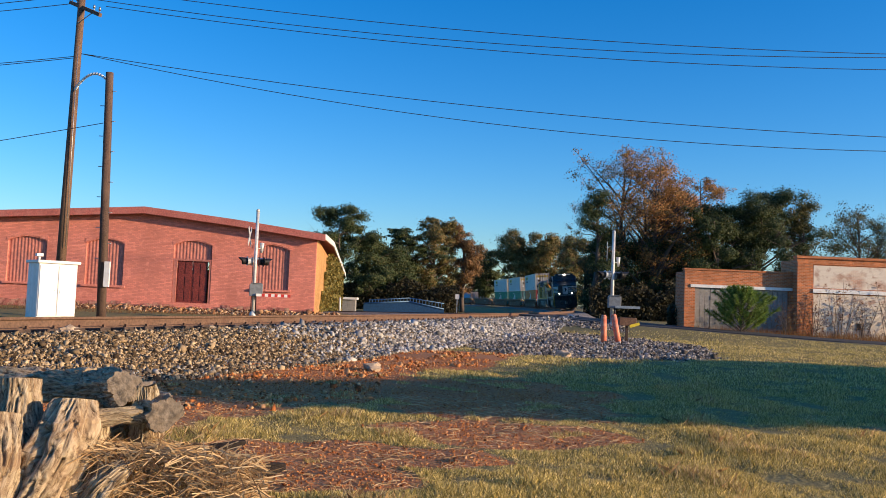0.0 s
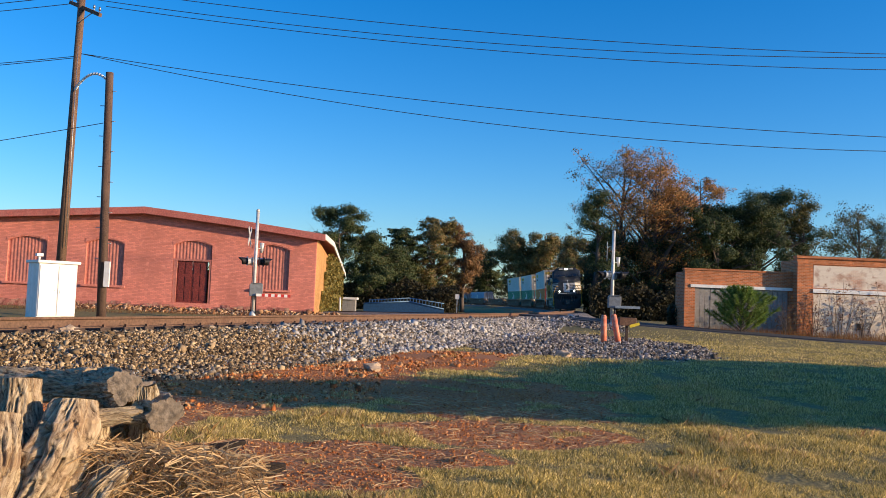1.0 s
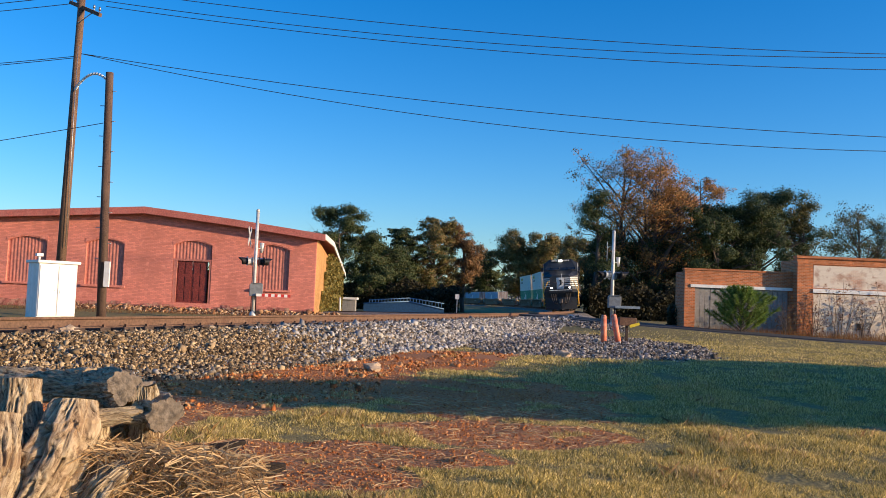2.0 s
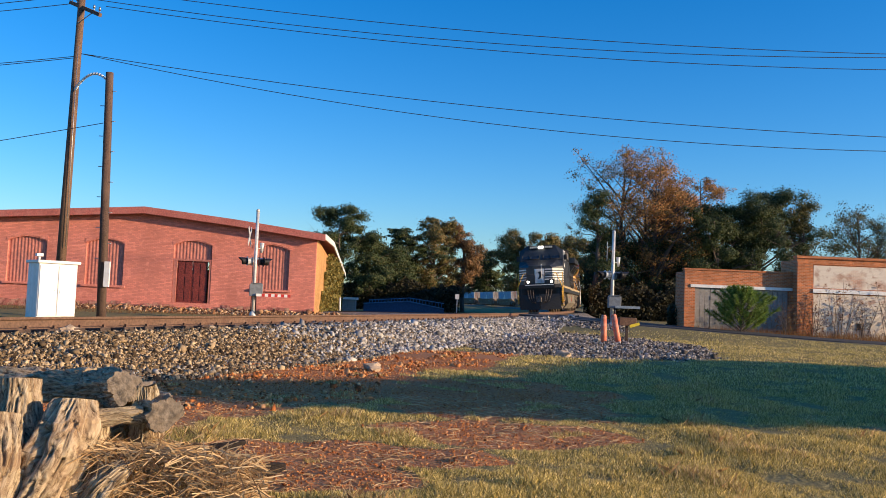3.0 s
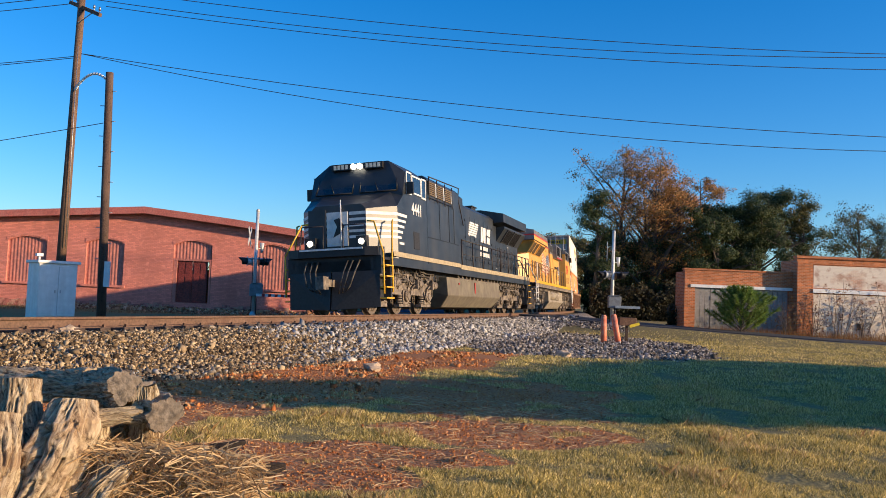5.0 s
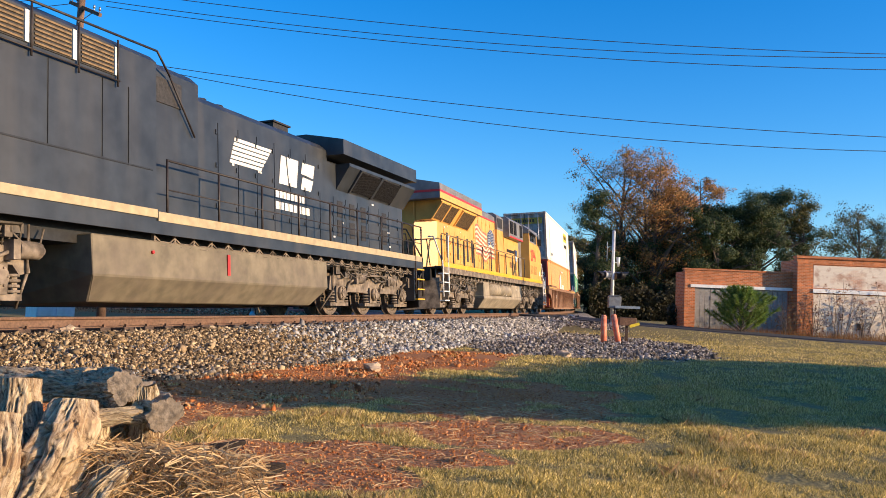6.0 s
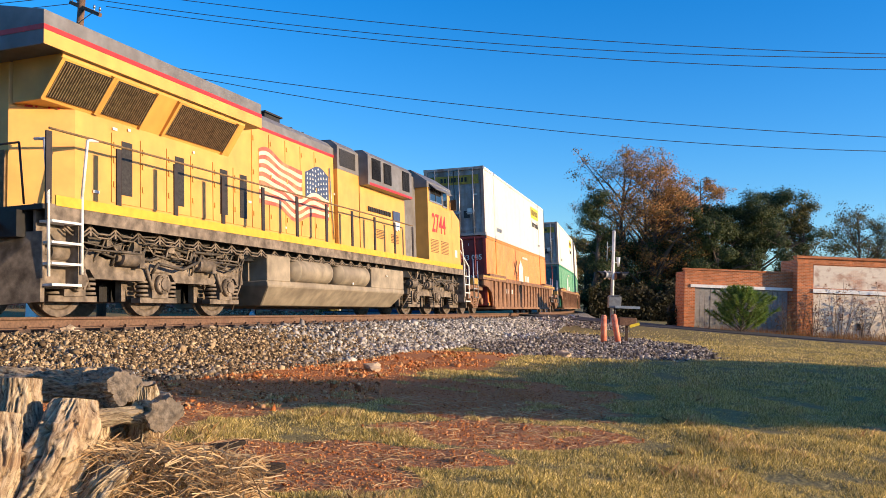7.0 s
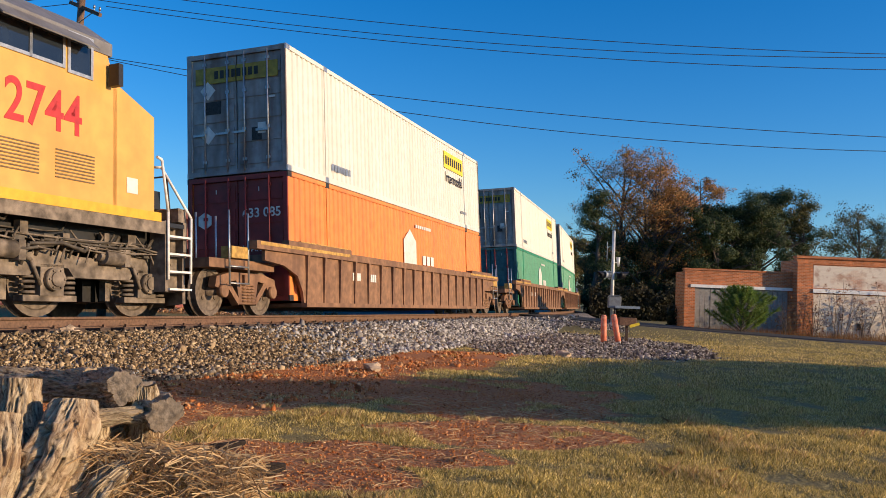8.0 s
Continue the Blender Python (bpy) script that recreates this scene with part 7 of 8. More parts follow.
def shrubs():
    spots = [((YARD @ Vector((a, -1.3 + 0.2 * (k % 2), 0)))[:2], h, k) for a, h, k in ((6.3, 2.6, 1), (7.4, 3.0, 2), (8.8, 2.6, 3), (10.0, 3.2, 4), (4.9, 2.0, 5), (11.2, 2.8, 6))]
    for (x, y), h, seed in spots:
        rnd = random.Random(seed)
        t = thing("shrub", "leafless brown shrub against the brick wall", "shrub", pose(x, y, -0.86), group="shrubs by the workshop")
        for k in range(9):
            bm = bmesh.new()
            p = Vector((rnd.uniform(-0.2, 0.2), rnd.uniform(-0.15, 0.15), 0))
            q = p + Vector((rnd.gauss(0, 0.35), rnd.gauss(0, 0.25), h * rnd.uniform(0.6, 1)))
            tube(bm, p, q, 0.018, 0.005, 5, False)
            for j in range(9):
                b = p.lerp(q, rnd.uniform(0.3, 1))
                tube(bm, b, b + Vector((rnd.gauss(0, 0.35), rnd.gauss(0, 0.3), rnd.uniform(0.1, 0.5))), 0.008, 0.003, 4, False)
            part("stem", bm, M_bark, t)
        rng = np.random.default_rng(seed)
        flakes("leaves", np.stack([rng.normal(0, 0.5, 160), rng.normal(0, 0.3, 160), rng.uniform(0.2, h, 160)], 1), 0.05, L_weed, seed, parent=t)
    rng = np.random.default_rng(31)
    # dry weeds at the foot of the walls and the track's far side
    px, d = rng.uniform(0, 640, 2600), rng.uniform(41, 46, 2600)
    wall = np.array([list(YARD @ Vector((a, b, 0))) for a, b in zip(rng.uniform(0.2, 13, 5200), -rng.uniform(0.1, 1.9, 5200))])
    hh = np.concatenate([rng.uniform(0.15, 0.8, 5200), rng.uniform(0.1, 0.45, 2600)])
    P = np.concatenate([wall, np.stack([by_eye(px, d), d, np.full(len(d), -0.84)], 1)])
    d = P[:, 1]
    T = P + np.stack([rng.normal(0, 0.12, len(d)), rng.normal(0, 0.12, len(d)), hh], 1)
    w = np.array([0.012, 0, 0])
    v = np.stack([P - w, P + w, T], 1).reshape(-1, 3)
    ob = raw("dry_weeds", v, np.arange(len(v)).reshape(-1, 3), L_weed, "dry brown weeds along the wall foot", kind="stuff")
    ob["category"] = "weeds"
    # ivy on the warehouse end
    m = pose(-7.0, 47.0, -0.7, 0, 0, 3.2)
    pts = []
    while len(pts) < 5200:
        y, z = rng.uniform(3.5, 18), rng.uniform(0, 4.6)
        if z < 0.6 + 4.4 * (y - 3) / 7 + noise.noise((y, z, 2)) * 1.2 and z < 4.7 - 0.08 * y:
            pts.append(m @ Vector((0.03 + rng.uniform(0, 0.5) * min(1, (y - 3) / 8), y, z)))
    ob = flakes("ivy", pts, 0.11, leafy("ivy_leaves", [(0.08, 0.08, 0.02), (0.2, 0.17, 0.04), (0.32, 0.25, 0.07)]), 9, label="yellow-green ivy on the warehouse end wall", kind="stuff")
    ob["category"] = "ivy"


shrubs()


# ---- lawn, stones and litter ----
def blades(name, count, area, height, width, material, seed, keep, label, bend=0.5, category="grass"):
    rng = np.random.default_rng(seed)
    x0, x1, y0, y1 = area
    # denser where the lawn is nearest
    y = y0 + (y1 - y0) * rng.uniform(0, 1, count) ** 1.7
    x = rng.uniform(-1, 1, count) * (0.6 * y) + 0.03 * y
    ok = (x > x0) & (x < x1)
    x, y = x[ok], y[ok]
    k = keep(x, y)
    ok = k > 0
    x, y, H = x[ok], y[ok], k[ok]
    P = np.stack([x, y, ground_read("z", x, y) - 0.01], 1)
    n = len(P)
    ang = rng.uniform(0, 2 * math.pi, n)
    h = height * H * rng.uniform(0.5, 1.3, n)
    far = np.clip(P[:, 1] / 7.0, 1, 4)
    w = width * far * rng.uniform(0.7, 1.3, n) / 2
    side = np.stack([np.cos(ang), np.sin(ang), np.zeros(n)], 1) * w[:, None]
    tilt = rng.normal(0, bend, (n, 2)) * h[:, None]
    mid = P + np.stack([tilt[:, 0] * 0.35, tilt[:, 1] * 0.35, h * 0.6], 1)
    tip = P + np.stack([tilt[:, 0], tilt[:, 1], h], 1)
    v = np.stack([P - side, P + side, mid + side * 0.7, tip, mid - side * 0.7], 1).reshape(-1, 3)
    ob = raw(name, v, np.arange(5 * n).reshape(-1, 5), material, label, kind="stuff")
    ob["category"] = category


def lawn_at(x, y):
    g, b, e, r = (ground_read(key, x, y) for key in ("gravel", "bare", "patch", "road"))
    out = np.maximum(0.2, 0.75 + 1.0 * e) * (1 - 0.4 * b)
    out[(g > 0.35) | ((b > 0.45) & (e < 0.1 + 0.35 * b)) | (r < 3.2) | ((y < 4.2) & (x < -1.2))] = 0
    return out


def scattered(name, n, place, size, material, label, seed, category, flat=0.7, long=1.0):
    """Rough little lumps: six-cornered stones or chips, each turned its own way."""
    rng = np.random.default_rng(seed)
    P = place(rng, n)
    n = len(P)
    base = np.array([(1, 0, 0), (-1, 0, 0), (0, 1, 0), (0, -1, 0), (0, 0, 1), (0, 0, -1)], float)
    F = np.array([(0, 2, 4), (2, 1, 4), (1, 3, 4), (3, 0, 4), (2, 0, 5), (1, 2, 5), (3, 1, 5), (0, 3, 5)])
    s = size * np.exp(rng.normal(0, 0.42, (n, 1, 1)))
    V = base[None] * s * rng.uniform(0.65, 1.25, (n, 6, 1)) * np.array([long, 1, flat])
    V = V + rng.normal(0, 0.22, V.shape) * s
    q = rng.normal(size=(n, 4))
    if flat < 0.5:
        q[:, 1:3] *= 0.25
    q /= np.linalg.norm(q, axis=1)[:, None]
    w, x, y, z = q.T
    R = np.stack([1 - 2 * (y * y + z * z), 2 * (x * y - z * w), 2 * (x * z + y * w), 2 * (x * y + z * w), 1 - 2 * (x * x + z * z), 2 * (y * z - x * w), 2 * (x * z - y * w), 2 * (y * z + x * w), 1 - 2 * (x * x + y * y)], 1).reshape(n, 3, 3)
    V = np.einsum("nij,nkj->nki", R, V) + P[:, None]
    ob = raw(name, V.reshape(-1, 3), (F[None] + 6 * np.arange(n)[:, None, None]).reshape(-1, 3), material, label, kind="stuff")
    ob["category"] = category


L_stone = leafy("ballast_tones", [(0.03, 0.02, 0.012), (0.13, 0.09, 0.05), (0.3, 0.215, 0.12), (0.6, 0.46, 0.28)], 0.9, 0.2)
L_gravel = leafy("pale_gravel_tones", [(0.06, 0.055, 0.05), (0.2, 0.185, 0.165), (0.36, 0.34, 0.31), (0.58, 0.56, 0.53)], 0.9, 0.2)
L_chip = leafy("bark_chips", [(0.15, 0.05, 0.016), (0.46, 0.16, 0.05), (0.6, 0.25, 0.085), (0.6, 0.39, 0.2)], 0.9, 0.1)
L_dirty = leafy("dirty_gravel_tones", [(0.04, 0.034, 0.027), (0.12, 0.1, 0.08), (0.26, 0.225, 0.185), (0.5, 0.46, 0.4)], 0.9, 0.2)
L_litter = leafy("dry_leaf_litter", [(0.1, 0.05, 0.03), (0.32, 0.16, 0.08), (0.5, 0.3, 0.15), (0.55, 0.42, 0.28)], 0.9, 0.1)
for m_ in (L_stone, L_gravel, L_chip, L_litter, L_dirty):
    for nd in m_.node_tree.nodes:
        if nd.type == "MIX_SHADER":
            nd.inputs[0].default_value = 0.0


def strands(name, P, rng, steep, label, thick=0.0028):
    """Bent dry stalks lying at the given places."""
    m = len(P)
    d = rng.normal(size=(m, 3)) * np.array([1, 0.7, steep])
    d /= np.linalg.norm(d, axis=1)[:, None]
    ln = rng.uniform(0.05, 0.26, (m, 1))
    s = np.cross(d, np.array([0, -1, 0.3]))
    s *= thick / (np.linalg.norm(s, axis=1)[:, None] + 1e-6)
    droop = np.zeros((m, 3))
    droop[:, 2] = -rng.uniform(0, 0.25, m) * ln[:, 0]
    A, B, C = P - d * ln / 2 + droop, P, P + d * ln / 2 + droop
    v = np.stack([A - s, A + s, B + s, C + s * 0.5, C - s * 0.5, B - s], 1).reshape(-1, 3)
    ob = raw(name, v, np.arange(6 * m).reshape(-1, 6), L_straw, label, kind="stuff")
    ob["category"] = "straw"


def litter():
    def beside(s, lat, lift):
        h = TH - CURVE * s
        x = P0.x + (np.cos(h) - math.cos(TH)) / CURVE + np.cos(h) * lat
        y = P0.y - (np.sin(h) - math.sin(TH)) / CURVE - np.sin(h) * lat
        return np.stack([x, y, ground_read("z", x, y) + lift], 1)

    def shoulder(rng, n):
        return beside(-6 + 27 * rng.uniform(0, 1, n) ** 1.15, 0.95 + 2.6 * rng.uniform(0, 1, n), 0.012)

    def far_shoulder(rng, n):
        return beside(11 + rng.triangular(0, 9, 38, n), 0.95 + 2.6 * rng.uniform(0, 1, n), 0.014)
    scattered("ballast", 38000, far_shoulder, 0.036, L_gravel, "clean pale crushed-stone ballast towards the crossing", 40, "ballast")
    scattered("ballast", 70000, shoulder, 0.0215, L_stone, "grey and tan crushed-stone ballast beside the rail", 41, "ballast")

    def crib(rng, n):
        return beside(rng.uniform(-6, 40, n), rng.uniform(-2.6, 0.95, n), 0.02)
    scattered("ballast", 9000, crib, 0.034, L_stone, "crushed stone between the ties", 42, "ballast")

    def loose(rng, n):
        x, y = rng.uniform(-5, 12, 6 * n), rng.uniform(10, 42, 6 * n)
        h = np.arctan2(-(y - P0.y - math.sin(TH) / CURVE), x - P0.x + math.cos(TH) / CURVE)
        lat = np.hypot(x - P0.x + math.cos(TH) / CURVE, y - P0.y - math.sin(TH) / CURVE) - 1 / CURVE
        ok = (ground_read("gravel", x, y) > rng.uniform(0.2, 0.6, 6 * n)) & (lat > 3.0) & (ground_read("road", x, y) > 2.9)
        x, y = x[ok][:n], y[ok][:n]
        return np.stack([x, y, ground_read("z", x, y) + 0.01], 1)
    scattered("loose_gravel", 17000, loose, 0.034, L_dirty, "loose grey gravel beside the crossing", 43, "gravel")

    def chips(rng, n):
        x, y = rng.uniform(-4.5, 4, 12 * n), 4.6 + 13 * rng.uniform(0, 1, 12 * n) ** 1.4
        ok = (ground_read("bare", x, y) > rng.uniform(0.2, 1.1, 12 * n)) & (ground_read("gravel", x, y) < 0.6) & (ground_read("patch", x, y) < rng.uniform(-0.3, 0.7, 12 * n))
        x, y = x[ok][:n], y[ok][:n]
        return np.stack([x, y, ground_read("z", x, y) + 0.006], 1)
    scattered("clay_crumbs", 30000, chips, 0.0055, L_chip, "red clay crumbs and bark bits on the bare ground", 44, "clay crumbs", 0.6, 1.5)

    def clods(rng, n):
        x, y = rng.uniform(-3.5, 4, 8 * n), rng.uniform(9, 21, 8 * n)
        e = ground_read("patch", x, y)
        ok = ((x < -0.8) | (y > 14.5)) & (ground_read("bare", x, y) > 0.5) & (ground_read("gravel", x, y) < 0.4) & (e > rng.uniform(-0.2, 0.8, 8 * n))
        x, y = x[ok][:n], y[ok][:n]
        return np.stack([x, y, ground_read("z", x, y) + 0.01], 1)
    scattered("clay_clods", 3600, clods, 0.02, L_chip, "clods of dug red clay along the ballast foot", 45, "clay clods", 0.7, 1.3)

    def wall_foot(rng, n):
        x, y = rng.uniform(-21, -5.5, n), 46.95 - 1.6 * rng.uniform(0, 1, n) ** 1.6
        y = y + 0.056 * (x + 7)
        return np.stack([x, y, ground_read("z", x, y) + 0.02 + 0.25 * rng.uniform(0, 1, n) * np.clip(1 - (46.95 + 0.056 * (x + 7) - y) / 0.9, 0, 1)], 1)
    scattered("leaf_litter", 6000, wall_foot, 0.055, L_litter, "dry leaves and rubble along the warehouse foot", 46, "leaf litter", 0.5, 1.4)
    rng = np.random.default_rng(61)
    x, y = rng.uniform(-3, 3, 60000), 4.8 + 6 * rng.uniform(0, 1, 60000) ** 1.3
    ok = (ground_read("bare", x, y) > 0.3) & (ground_read("patch", x, y) > rng.uniform(-0.7, 1.2, 60000))
    x, y = x[ok][:1700], y[ok][:1700]
    strands("straw", np.stack([x, y, ground_read("z", x, y) + 0.02], 1), rng, 0.12, "dry stalks scattered over the bare clay", 0.0018)
    blades("grass", 560000, (-3.6, 9, 4.3, 13), 0.05, 0.0046, L_grass, 51, lawn_at, "short dry autumn grass, green at the roots", 0.36)
    blades("grass", 210000, (-3, 22, 13, 38), 0.06, 0.0055, L_grass, 52, lawn_at, "short dry lawn grass by the road", 0.36)

    def tuft(x, y):
        k = lawn_at(x, y)
        return np.where(ground_read("patch", x, y) > 0.38, k * 0.8, 0)
    blades("grass_tufts", 70000, (-2.5, 6, 4.5, 14), 0.10, 0.0045, L_straw, 53, tuft, "taller straw-coloured grass tufts", 0.6)


litter()


# ---- the uprooted stump in front ----
def weathered():
    mat = bpy.data.materials.new("weathered_driftwood")
    mat.use_nodes = True
    nt = mat.node_tree
    bs = nt.nodes["Principled BSDF"]
    bs.inputs["Roughness"].default_value = 0.9
    at, mp, ns1, ns2 = (nt.nodes.new("ShaderNode" + k) for k in ("Attribute", "Mapping", "TexNoise", "TexNoise"))
    at.attribute_name = "along"
    mp.inputs["Scale"].default_value = (14, 40, 1)
    nt.links.new(at.outputs["Vector"], mp.inputs[0]), nt.links.new(mp.outputs[0], ns1.inputs["Vector"])
    ns1.inputs["Scale"].default_value, ns1.inputs["Detail"].default_value, ns1.inputs["Roughness"].default_value, ns1.inputs["Distortion"].default_value = 1.0, 9, 0.68, 0.7
    r = nt.nodes.new("ShaderNodeValToRGB")
    stops = ((0.34, (0.025, 0.018, 0.013)), (0.42, (0.21, 0.15, 0.09)), (0.53, (0.47, 0.37, 0.24)), (0.68, (0.68, 0.57, 0.4)))
    while len(r.color_ramp.elements) < 4:
        r.color_ramp.elements.new(0.5)
    for el, (p, c) in zip(r.color_ramp.elements, stops):
        el.position, el.color = p, (*c, 1)
    nt.links.new(ns1.outputs[0], r.inputs[0])
    co = nt.nodes.new("ShaderNodeTexCoord")
    ns2.inputs["Scale"].default_value = 5
    nt.links.new(co.outputs["Object"], ns2.inputs["Vector"])
    mx, rg = nt.nodes.new("ShaderNodeMix"), nt.nodes.new("ShaderNodeMapRange")
    mx.data_type = "RGBA"
    rg.inputs[1].default_value, rg.inputs[2].default_value, rg.inputs[4].default_value = 0.5, 0.7, 0.35
    nt.links.new(ns2.outputs[0], rg.inputs[0]), nt.links.new(rg.outputs[0], mx.inputs[0])
    nt.links.new(r.outputs[0], mx.inputs[6])
    mx.inputs[7].default_value = (0.36, 0.2, 0.1, 1)
    nt.links.new(mx.outputs[2], bs.inputs["Base Color"])
    b = nt.nodes.new("ShaderNodeBump")
    b.inputs["Strength"].default_value, b.inputs["Distance"].default_value = 1.0, 0.02
    nt.links.new(ns1.outputs[0], b.inputs["Height"])
    nt.links.new(b.outputs[0], bs.inputs["Normal"])
    return mat


M_drift = weathered()
M_char = paint("charred_wood", (0.035, 0.024, 0.018), 0.9, grain=30, vary=0.4, bump=0.8, bumpscale=50)
M_cut = paint("grey_cut_wood", (0.2, 0.165, 0.13), 0.9, grain=30, vary=0.4, bump=0.9, bumpscale=50, stain=(0.2, 0.15, 0.1), stainscale=14, stainamt=0.6)


def gnarl(name, pts, radii, seed, parent, cut=True, flat=1.0, rough=0.24):
    """A knotted length of wood: rings along a bent line with lengthwise ridges; the far end sawn or broken."""
    seg, sub = 120, 26
    P = [Vector(p) for p in pts]
    line, rads = [], []
    for i in range(len(P) - 1):
        for k in range(sub):
            f = k / sub
            line.append(P[i].lerp(P[i + 1], f * f * (3 - 2 * f) * 0.35 + f * 0.65))
            rads.append(radii[i] + (radii[i + 1] - radii[i]) * f)
    line.append(P[-1])
    rads.append(radii[-1])
    v, at = [], []
    length = 0.0
    u = None
    for i, (p, r) in enumerate(zip(line, rads)):
        d = (line[min(i + 1, len(line) - 1)] - line[max(i - 1, 0)]).normalized()
        if u is None:
            u = d.orthogonal().normalized()
        u = (u - d * u.dot(d)).normalized()
        w = d.cross(u)
        length += (p - line[max(i - 1, 0)]).length
        for k in range(seg):
            a = 2 * math.pi * k / seg
            ca, sa = math.cos(a), math.sin(a)
            n1 = noise.noise((ca * 1.3 + seed, sa * 1.3, length * 3.2))
            n2 = noise.noise((ca * 3.2 + seed, sa * 3.2, length * 5.0))
            n3 = noise.noise((ca * 14 + seed, sa * 14, length * 22))
            bend = 0.35 * noise.noise((length * 6, seed, ca))
            c1 = abs(noise.noise((ca * 4 + seed + bend, sa * 4, length * 2.6 + bend)))
            c2 = abs(noise.noise((ca * 9 + seed, sa * 9 + bend, length * 5.0)))
            near = min(1.0, (len(line) - 1 - i) / 6)
            fade = 0.7 + 0.3 * near
            crack = 0.30 * max(0, 0.09 - c1) / 0.09 + 0.13 * max(0, 0.10 - c2) / 0.10
            rr = r * (1 + fade * (rough * 1.6 * n1 + rough * 0.9 * n2) + 0.035 * n3 - crack * (0.3 + 0.7 * near))
            v.append(p + u * math.cos(a) * rr + w * math.sin(a) * rr * flat)
            at.append((length, k / seg + seed, 0))
    nr = len(line)
    f = [(i * seg + k, i * seg + (k + 1) % seg, (i + 1) * seg + (k + 1) % seg, (i + 1) * seg + k) for i in range(nr - 1) for k in range(seg)]
    me = bpy.data.meshes.new(name)
    me.from_pydata(v, [], f + [tuple(range(seg))[::-1]])
    a = me.attributes.new("along", "FLOAT_VECTOR", "POINT")
    a.data.foreach_set("vector", [c for q in at for c in q])
    me.polygons.foreach_set("use_smooth", [True] * len(me.polygons))
    me.materials.append(M_drift)
    ob = new(name, me)
    ob.parent = parent
    bm = bmesh.new()
    ring = v[-seg:]
    mid = sum(ring, Vector()) / seg
    d = (line[-1] - line[-2]).normalized()
    rows = [[bm.verts.new(mid + (q - mid) * s + d * (0.006 * (1 - s) + 0.012 * noise.noise(q * 9 * s))) for q in ring] for s in (1.0, 0.66, 0.33)]
    for ra, rb in zip(rows[:-1], rows[1:]):
        for k in range(seg):
            bm.faces.new((ra[k], ra[(k + 1) % seg], rb[(k + 1) % seg], rb[k]))
    bm.faces.new(rows[-1])
    bmesh.ops.recalc_face_normals(bm, faces=bm.faces[:])
    part("sawn_face", bm, M_cut if cut else M_drift, ob, "grey sawn face" if cut else "")
    return ob


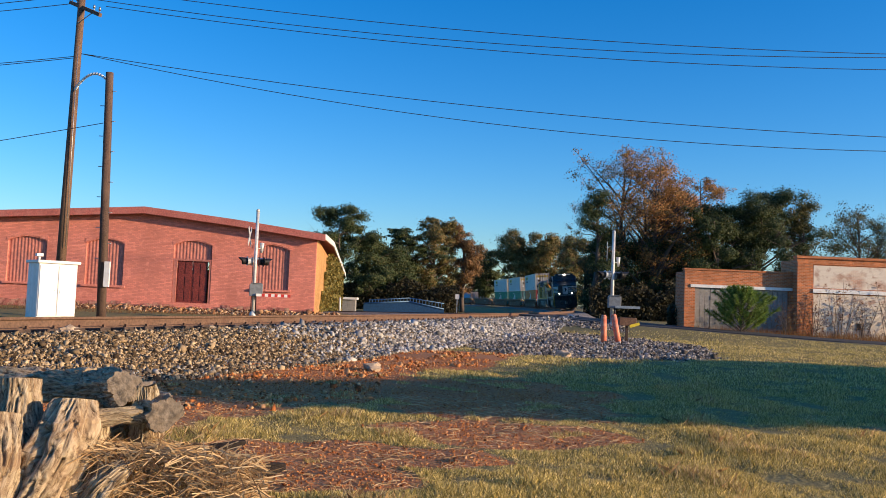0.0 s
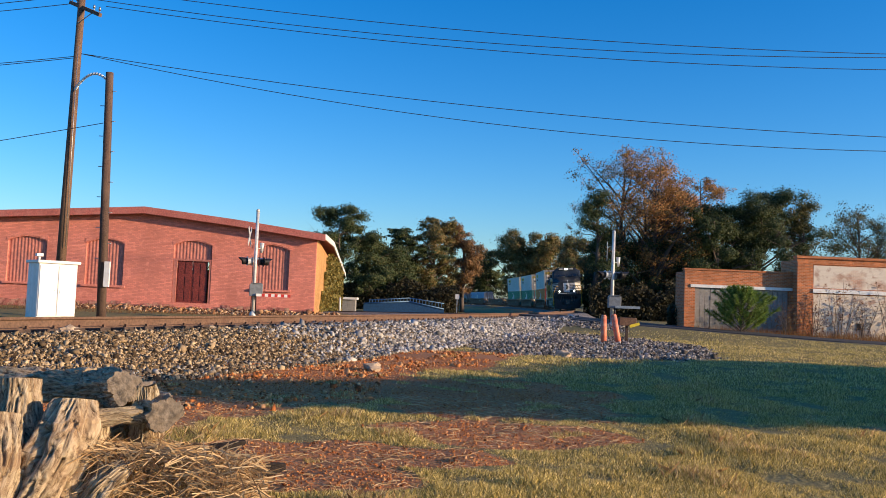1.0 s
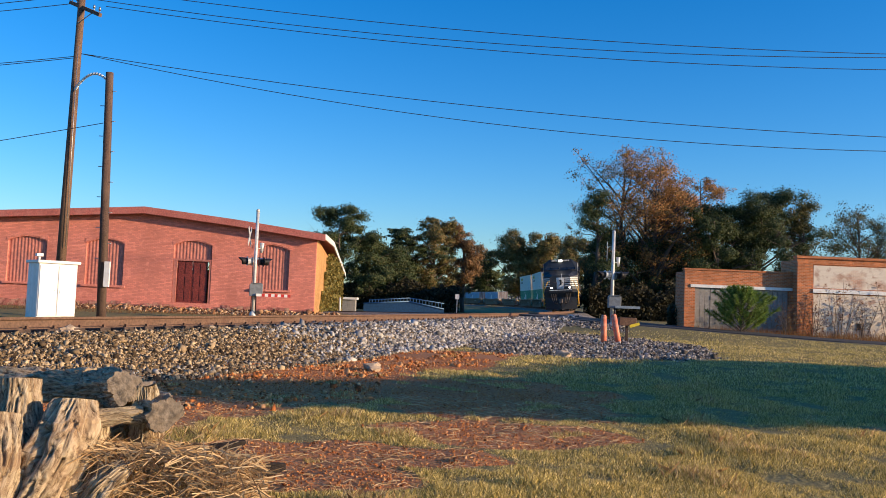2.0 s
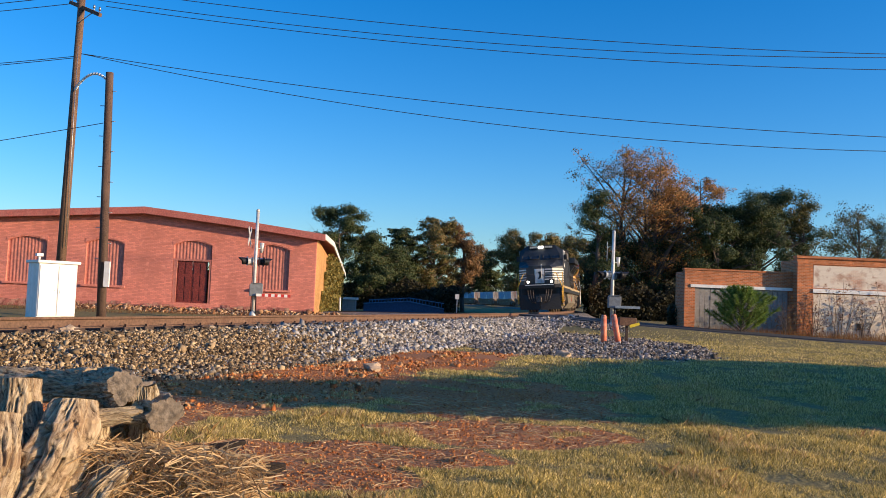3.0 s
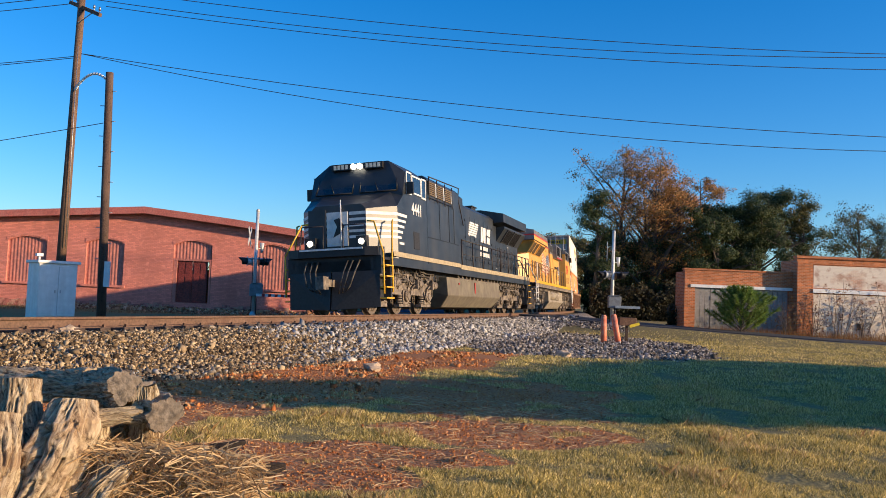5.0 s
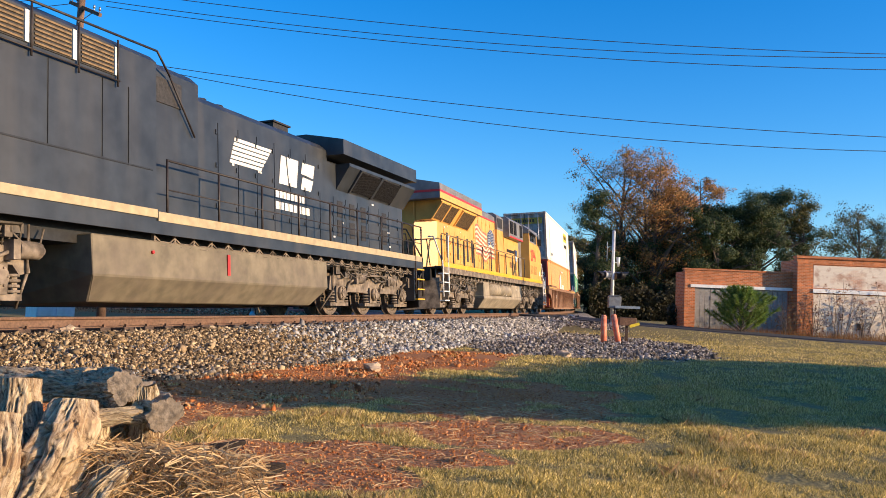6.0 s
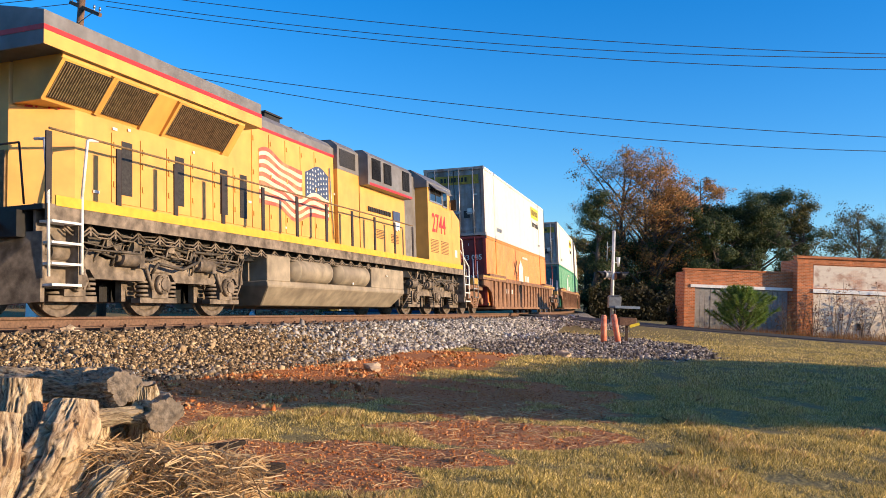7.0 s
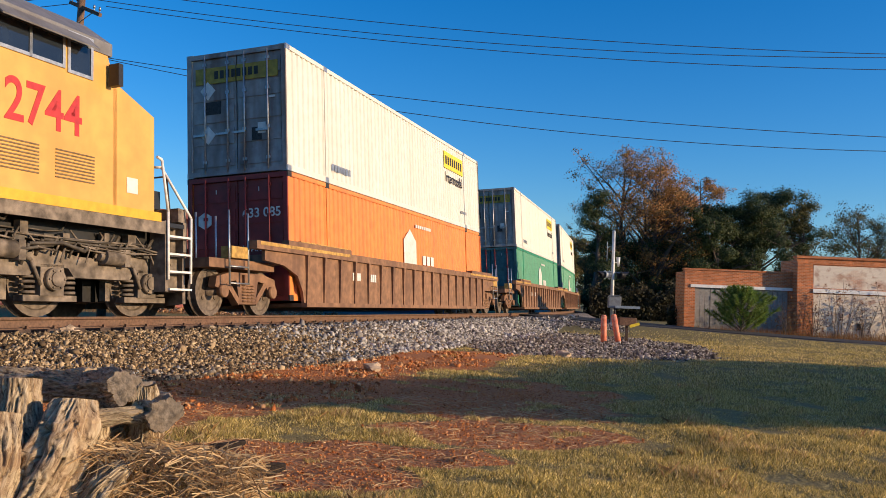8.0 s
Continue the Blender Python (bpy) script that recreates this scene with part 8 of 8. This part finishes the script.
def stump():
    t = thing("uprooted_stump", "weathered grey uprooted stump with sawn roots on the grass", "tree stump")
    D = 4.6

    def at(px, py, depth=D):
        """A place at a depth in the wood's own upright plane."""
        a, b = math.sin(math.radians(2.3)), math.cos(math.radians(2.3))
        x, y = px - 784, py - 441
        x, y = x * b + y * a, y * b - x * a
        c, s = math.cos(0.0601), math.sin(0.0601)
        return Vector((x / (1503.7 * c + y * s) * depth, depth, 0.549 + (1503.7 * s - y * c) / (1503.7 * c + y * s) * depth))
    gnarl("log", [at(-260, 700, 5.3), at(-60, 690, 5.2), at(70, 683, 5.05), at(160, 684, 4.85)], [0.13, 0.125, 0.105, 0.1], 1, t, False)
    gnarl("knob", [at(120, 690, 4.95), at(175, 688, 4.8), at(205, 687, 4.62), at(222, 686, 4.5)], [0.08, 0.105, 0.11, 0.09], 11, t, True, 1.0, 0.26)
    gnarl("root", [at(70, 930, 4.4), at(30, 850, 4.4), at(28, 760, 4.45), at(36, 672, 4.5)], [0.22, 0.17, 0.12, 0.1], 2, t, False, 1.0, 0.2)
    gnarl("root", [at(60, 900, 4.35), at(112, 815, 4.38), at(132, 755, 4.42), at(138, 708, 4.45)], [0.25, 0.225, 0.185, 0.11], 3, t, False, 0.7, 0.22)
    gnarl("root", [at(130, 760, 4.45), at(175, 742, 4.45), at(215, 735, 4.48), at(252, 735, 4.52)], [0.09, 0.05, 0.042, 0.05], 4, t, False, 1.0, 0.16)
    gnarl("root", [at(248, 830, 4.75), at(258, 770, 4.68), at(262, 720, 4.6), at(262, 680, 4.56)], [0.09, 0.1, 0.08, 0.045], 5, t, False, 0.8, 0.2)
    gnarl("root", [at(215, 725, 4.95), at(250, 725, 4.75), at(275, 728, 4.6), at(290, 732, 4.5)], [0.09, 0.12, 0.125, 0.105], 16, t, True, 0.75, 0.34)
    gnarl("root", [at(120, 870, 4.6), at(175, 810, 4.7), at(215, 775, 4.75), at(250, 755, 4.8)], [0.12, 0.09, 0.07, 0.05], 7, t, False)
    gnarl("root", [at(-80, 930, 4.2), at(-20, 880, 4.15), at(0, 820, 4.2), at(2, 740, 4.3)], [0.14, 0.12, 0.11, 0.09], 8, t, False)
    gnarl("root", [at(150, 900, 4.4), at(185, 855, 4.35), at(205, 838, 4.35), at(228, 822, 4.4)], [0.11, 0.09, 0.065, 0.03], 9, t, False)
    gnarl("root", [at(330, 905, 4.9), at(380, 880, 4.95), at(420, 868, 5.0), at(470, 860, 5.1)], [0.06, 0.06, 0.05, 0.04], 10, t, False)
    for px, py, dep, ln, seed in ((395, 795, 6.5, 0.3, 1), (440, 850, 5.6, 0.45, 2)):
        stick = thing("stick", "dark broken stick lying on the grass", "stick", group="sticks")
        p = at(px, py, dep)
        p.z = ground_z(p.x, p.y) + 0.04
        wood = gnarl("branch", [p + Vector((-ln / 2, 0, -0.02)), p, p + Vector((ln / 2, 0.05, 0.04))], [0.02 * seed + 0.01, 0.025 * seed + 0.01, 0.02], 20 + seed, stick, False)
        for ob in (wood, *wood.children):
            ob.data.materials[0] = M_char
    # dry straw heaped over the roots
    rng = np.random.default_rng(77)
    n = 5200
    px, py = rng.uniform(-60, 470, n), rng.uniform(745, 900, n)
    keep = (py > 745 + np.abs(px - 150) * 0.2 * (px > 150) + 60 * (px < 150))
    px, py = px[keep], py[keep]
    P = np.array([list(at(a, b, 4.3 + 0.5 * c)) for a, b, c in zip(px, py, rng.uniform(0, 1, len(px)))])
    gz = np.array([ground_z(a, b) for a, b in P[:, :2]])
    P[:, 2] = np.maximum(np.minimum(P[:, 2], gz + 0.4), gz)
    strands("straw", P, rng, 0.45, "loose heap of dry straw around the stump")


stump()


def stones():
    M_lime = paint("pale_stone", (0.5, 0.38, 0.26), 0.9, grain=14, vary=0.25, bump=0.6, bumpscale=30)
    for x, y, r, seed in ((-5.5, 12.7, 0.14, 1), (-1.12, 14.6, 0.16, 2), (3.0, 20.5, 0.18, 3)):
        bm = bmesh.new()
        bmesh.ops.create_icosphere(bm, subdivisions=2, radius=r)
        for v in bm.verts:
            v.co *= 1 + 0.5 * noise.noise(v.co * 9 + Vector((seed, 0, 0)))
            v.co.z *= 0.65
            v.co.x *= 1.3
        solid("stone", bm, M_lime, "pale tan broken stone lying on the ground", "stone", m=pose(x, y, ground_z(x, y) + r * 0.3, 0, 0, seed * 50))


stones()


# ---- what moves ----
def motions():
    times = [i * 0.25 for i in range(33)]
    for car, off, a, b, turned in CARS:
        lift = pose(0, 0, car.get("lift", 0.0))
        turn = FLIP if turned else Matrix.Identity(4)
        walk(car, [(t, car_pose(front_at(t) + off, a, b) @ lift @ turn) for t in times])
    for ob, x, r, direction in WHEELS:
        rows = []
        for i in range(241):
            t = i / FPS
            ang = math.degrees((front_at(0) - front_at(t)) / r) * direction
            rows.append((t, pose(x, 0, r) @ pose(0, 0, 0, 0, -ang, 0)))
        walk(ob, rows)


motions()
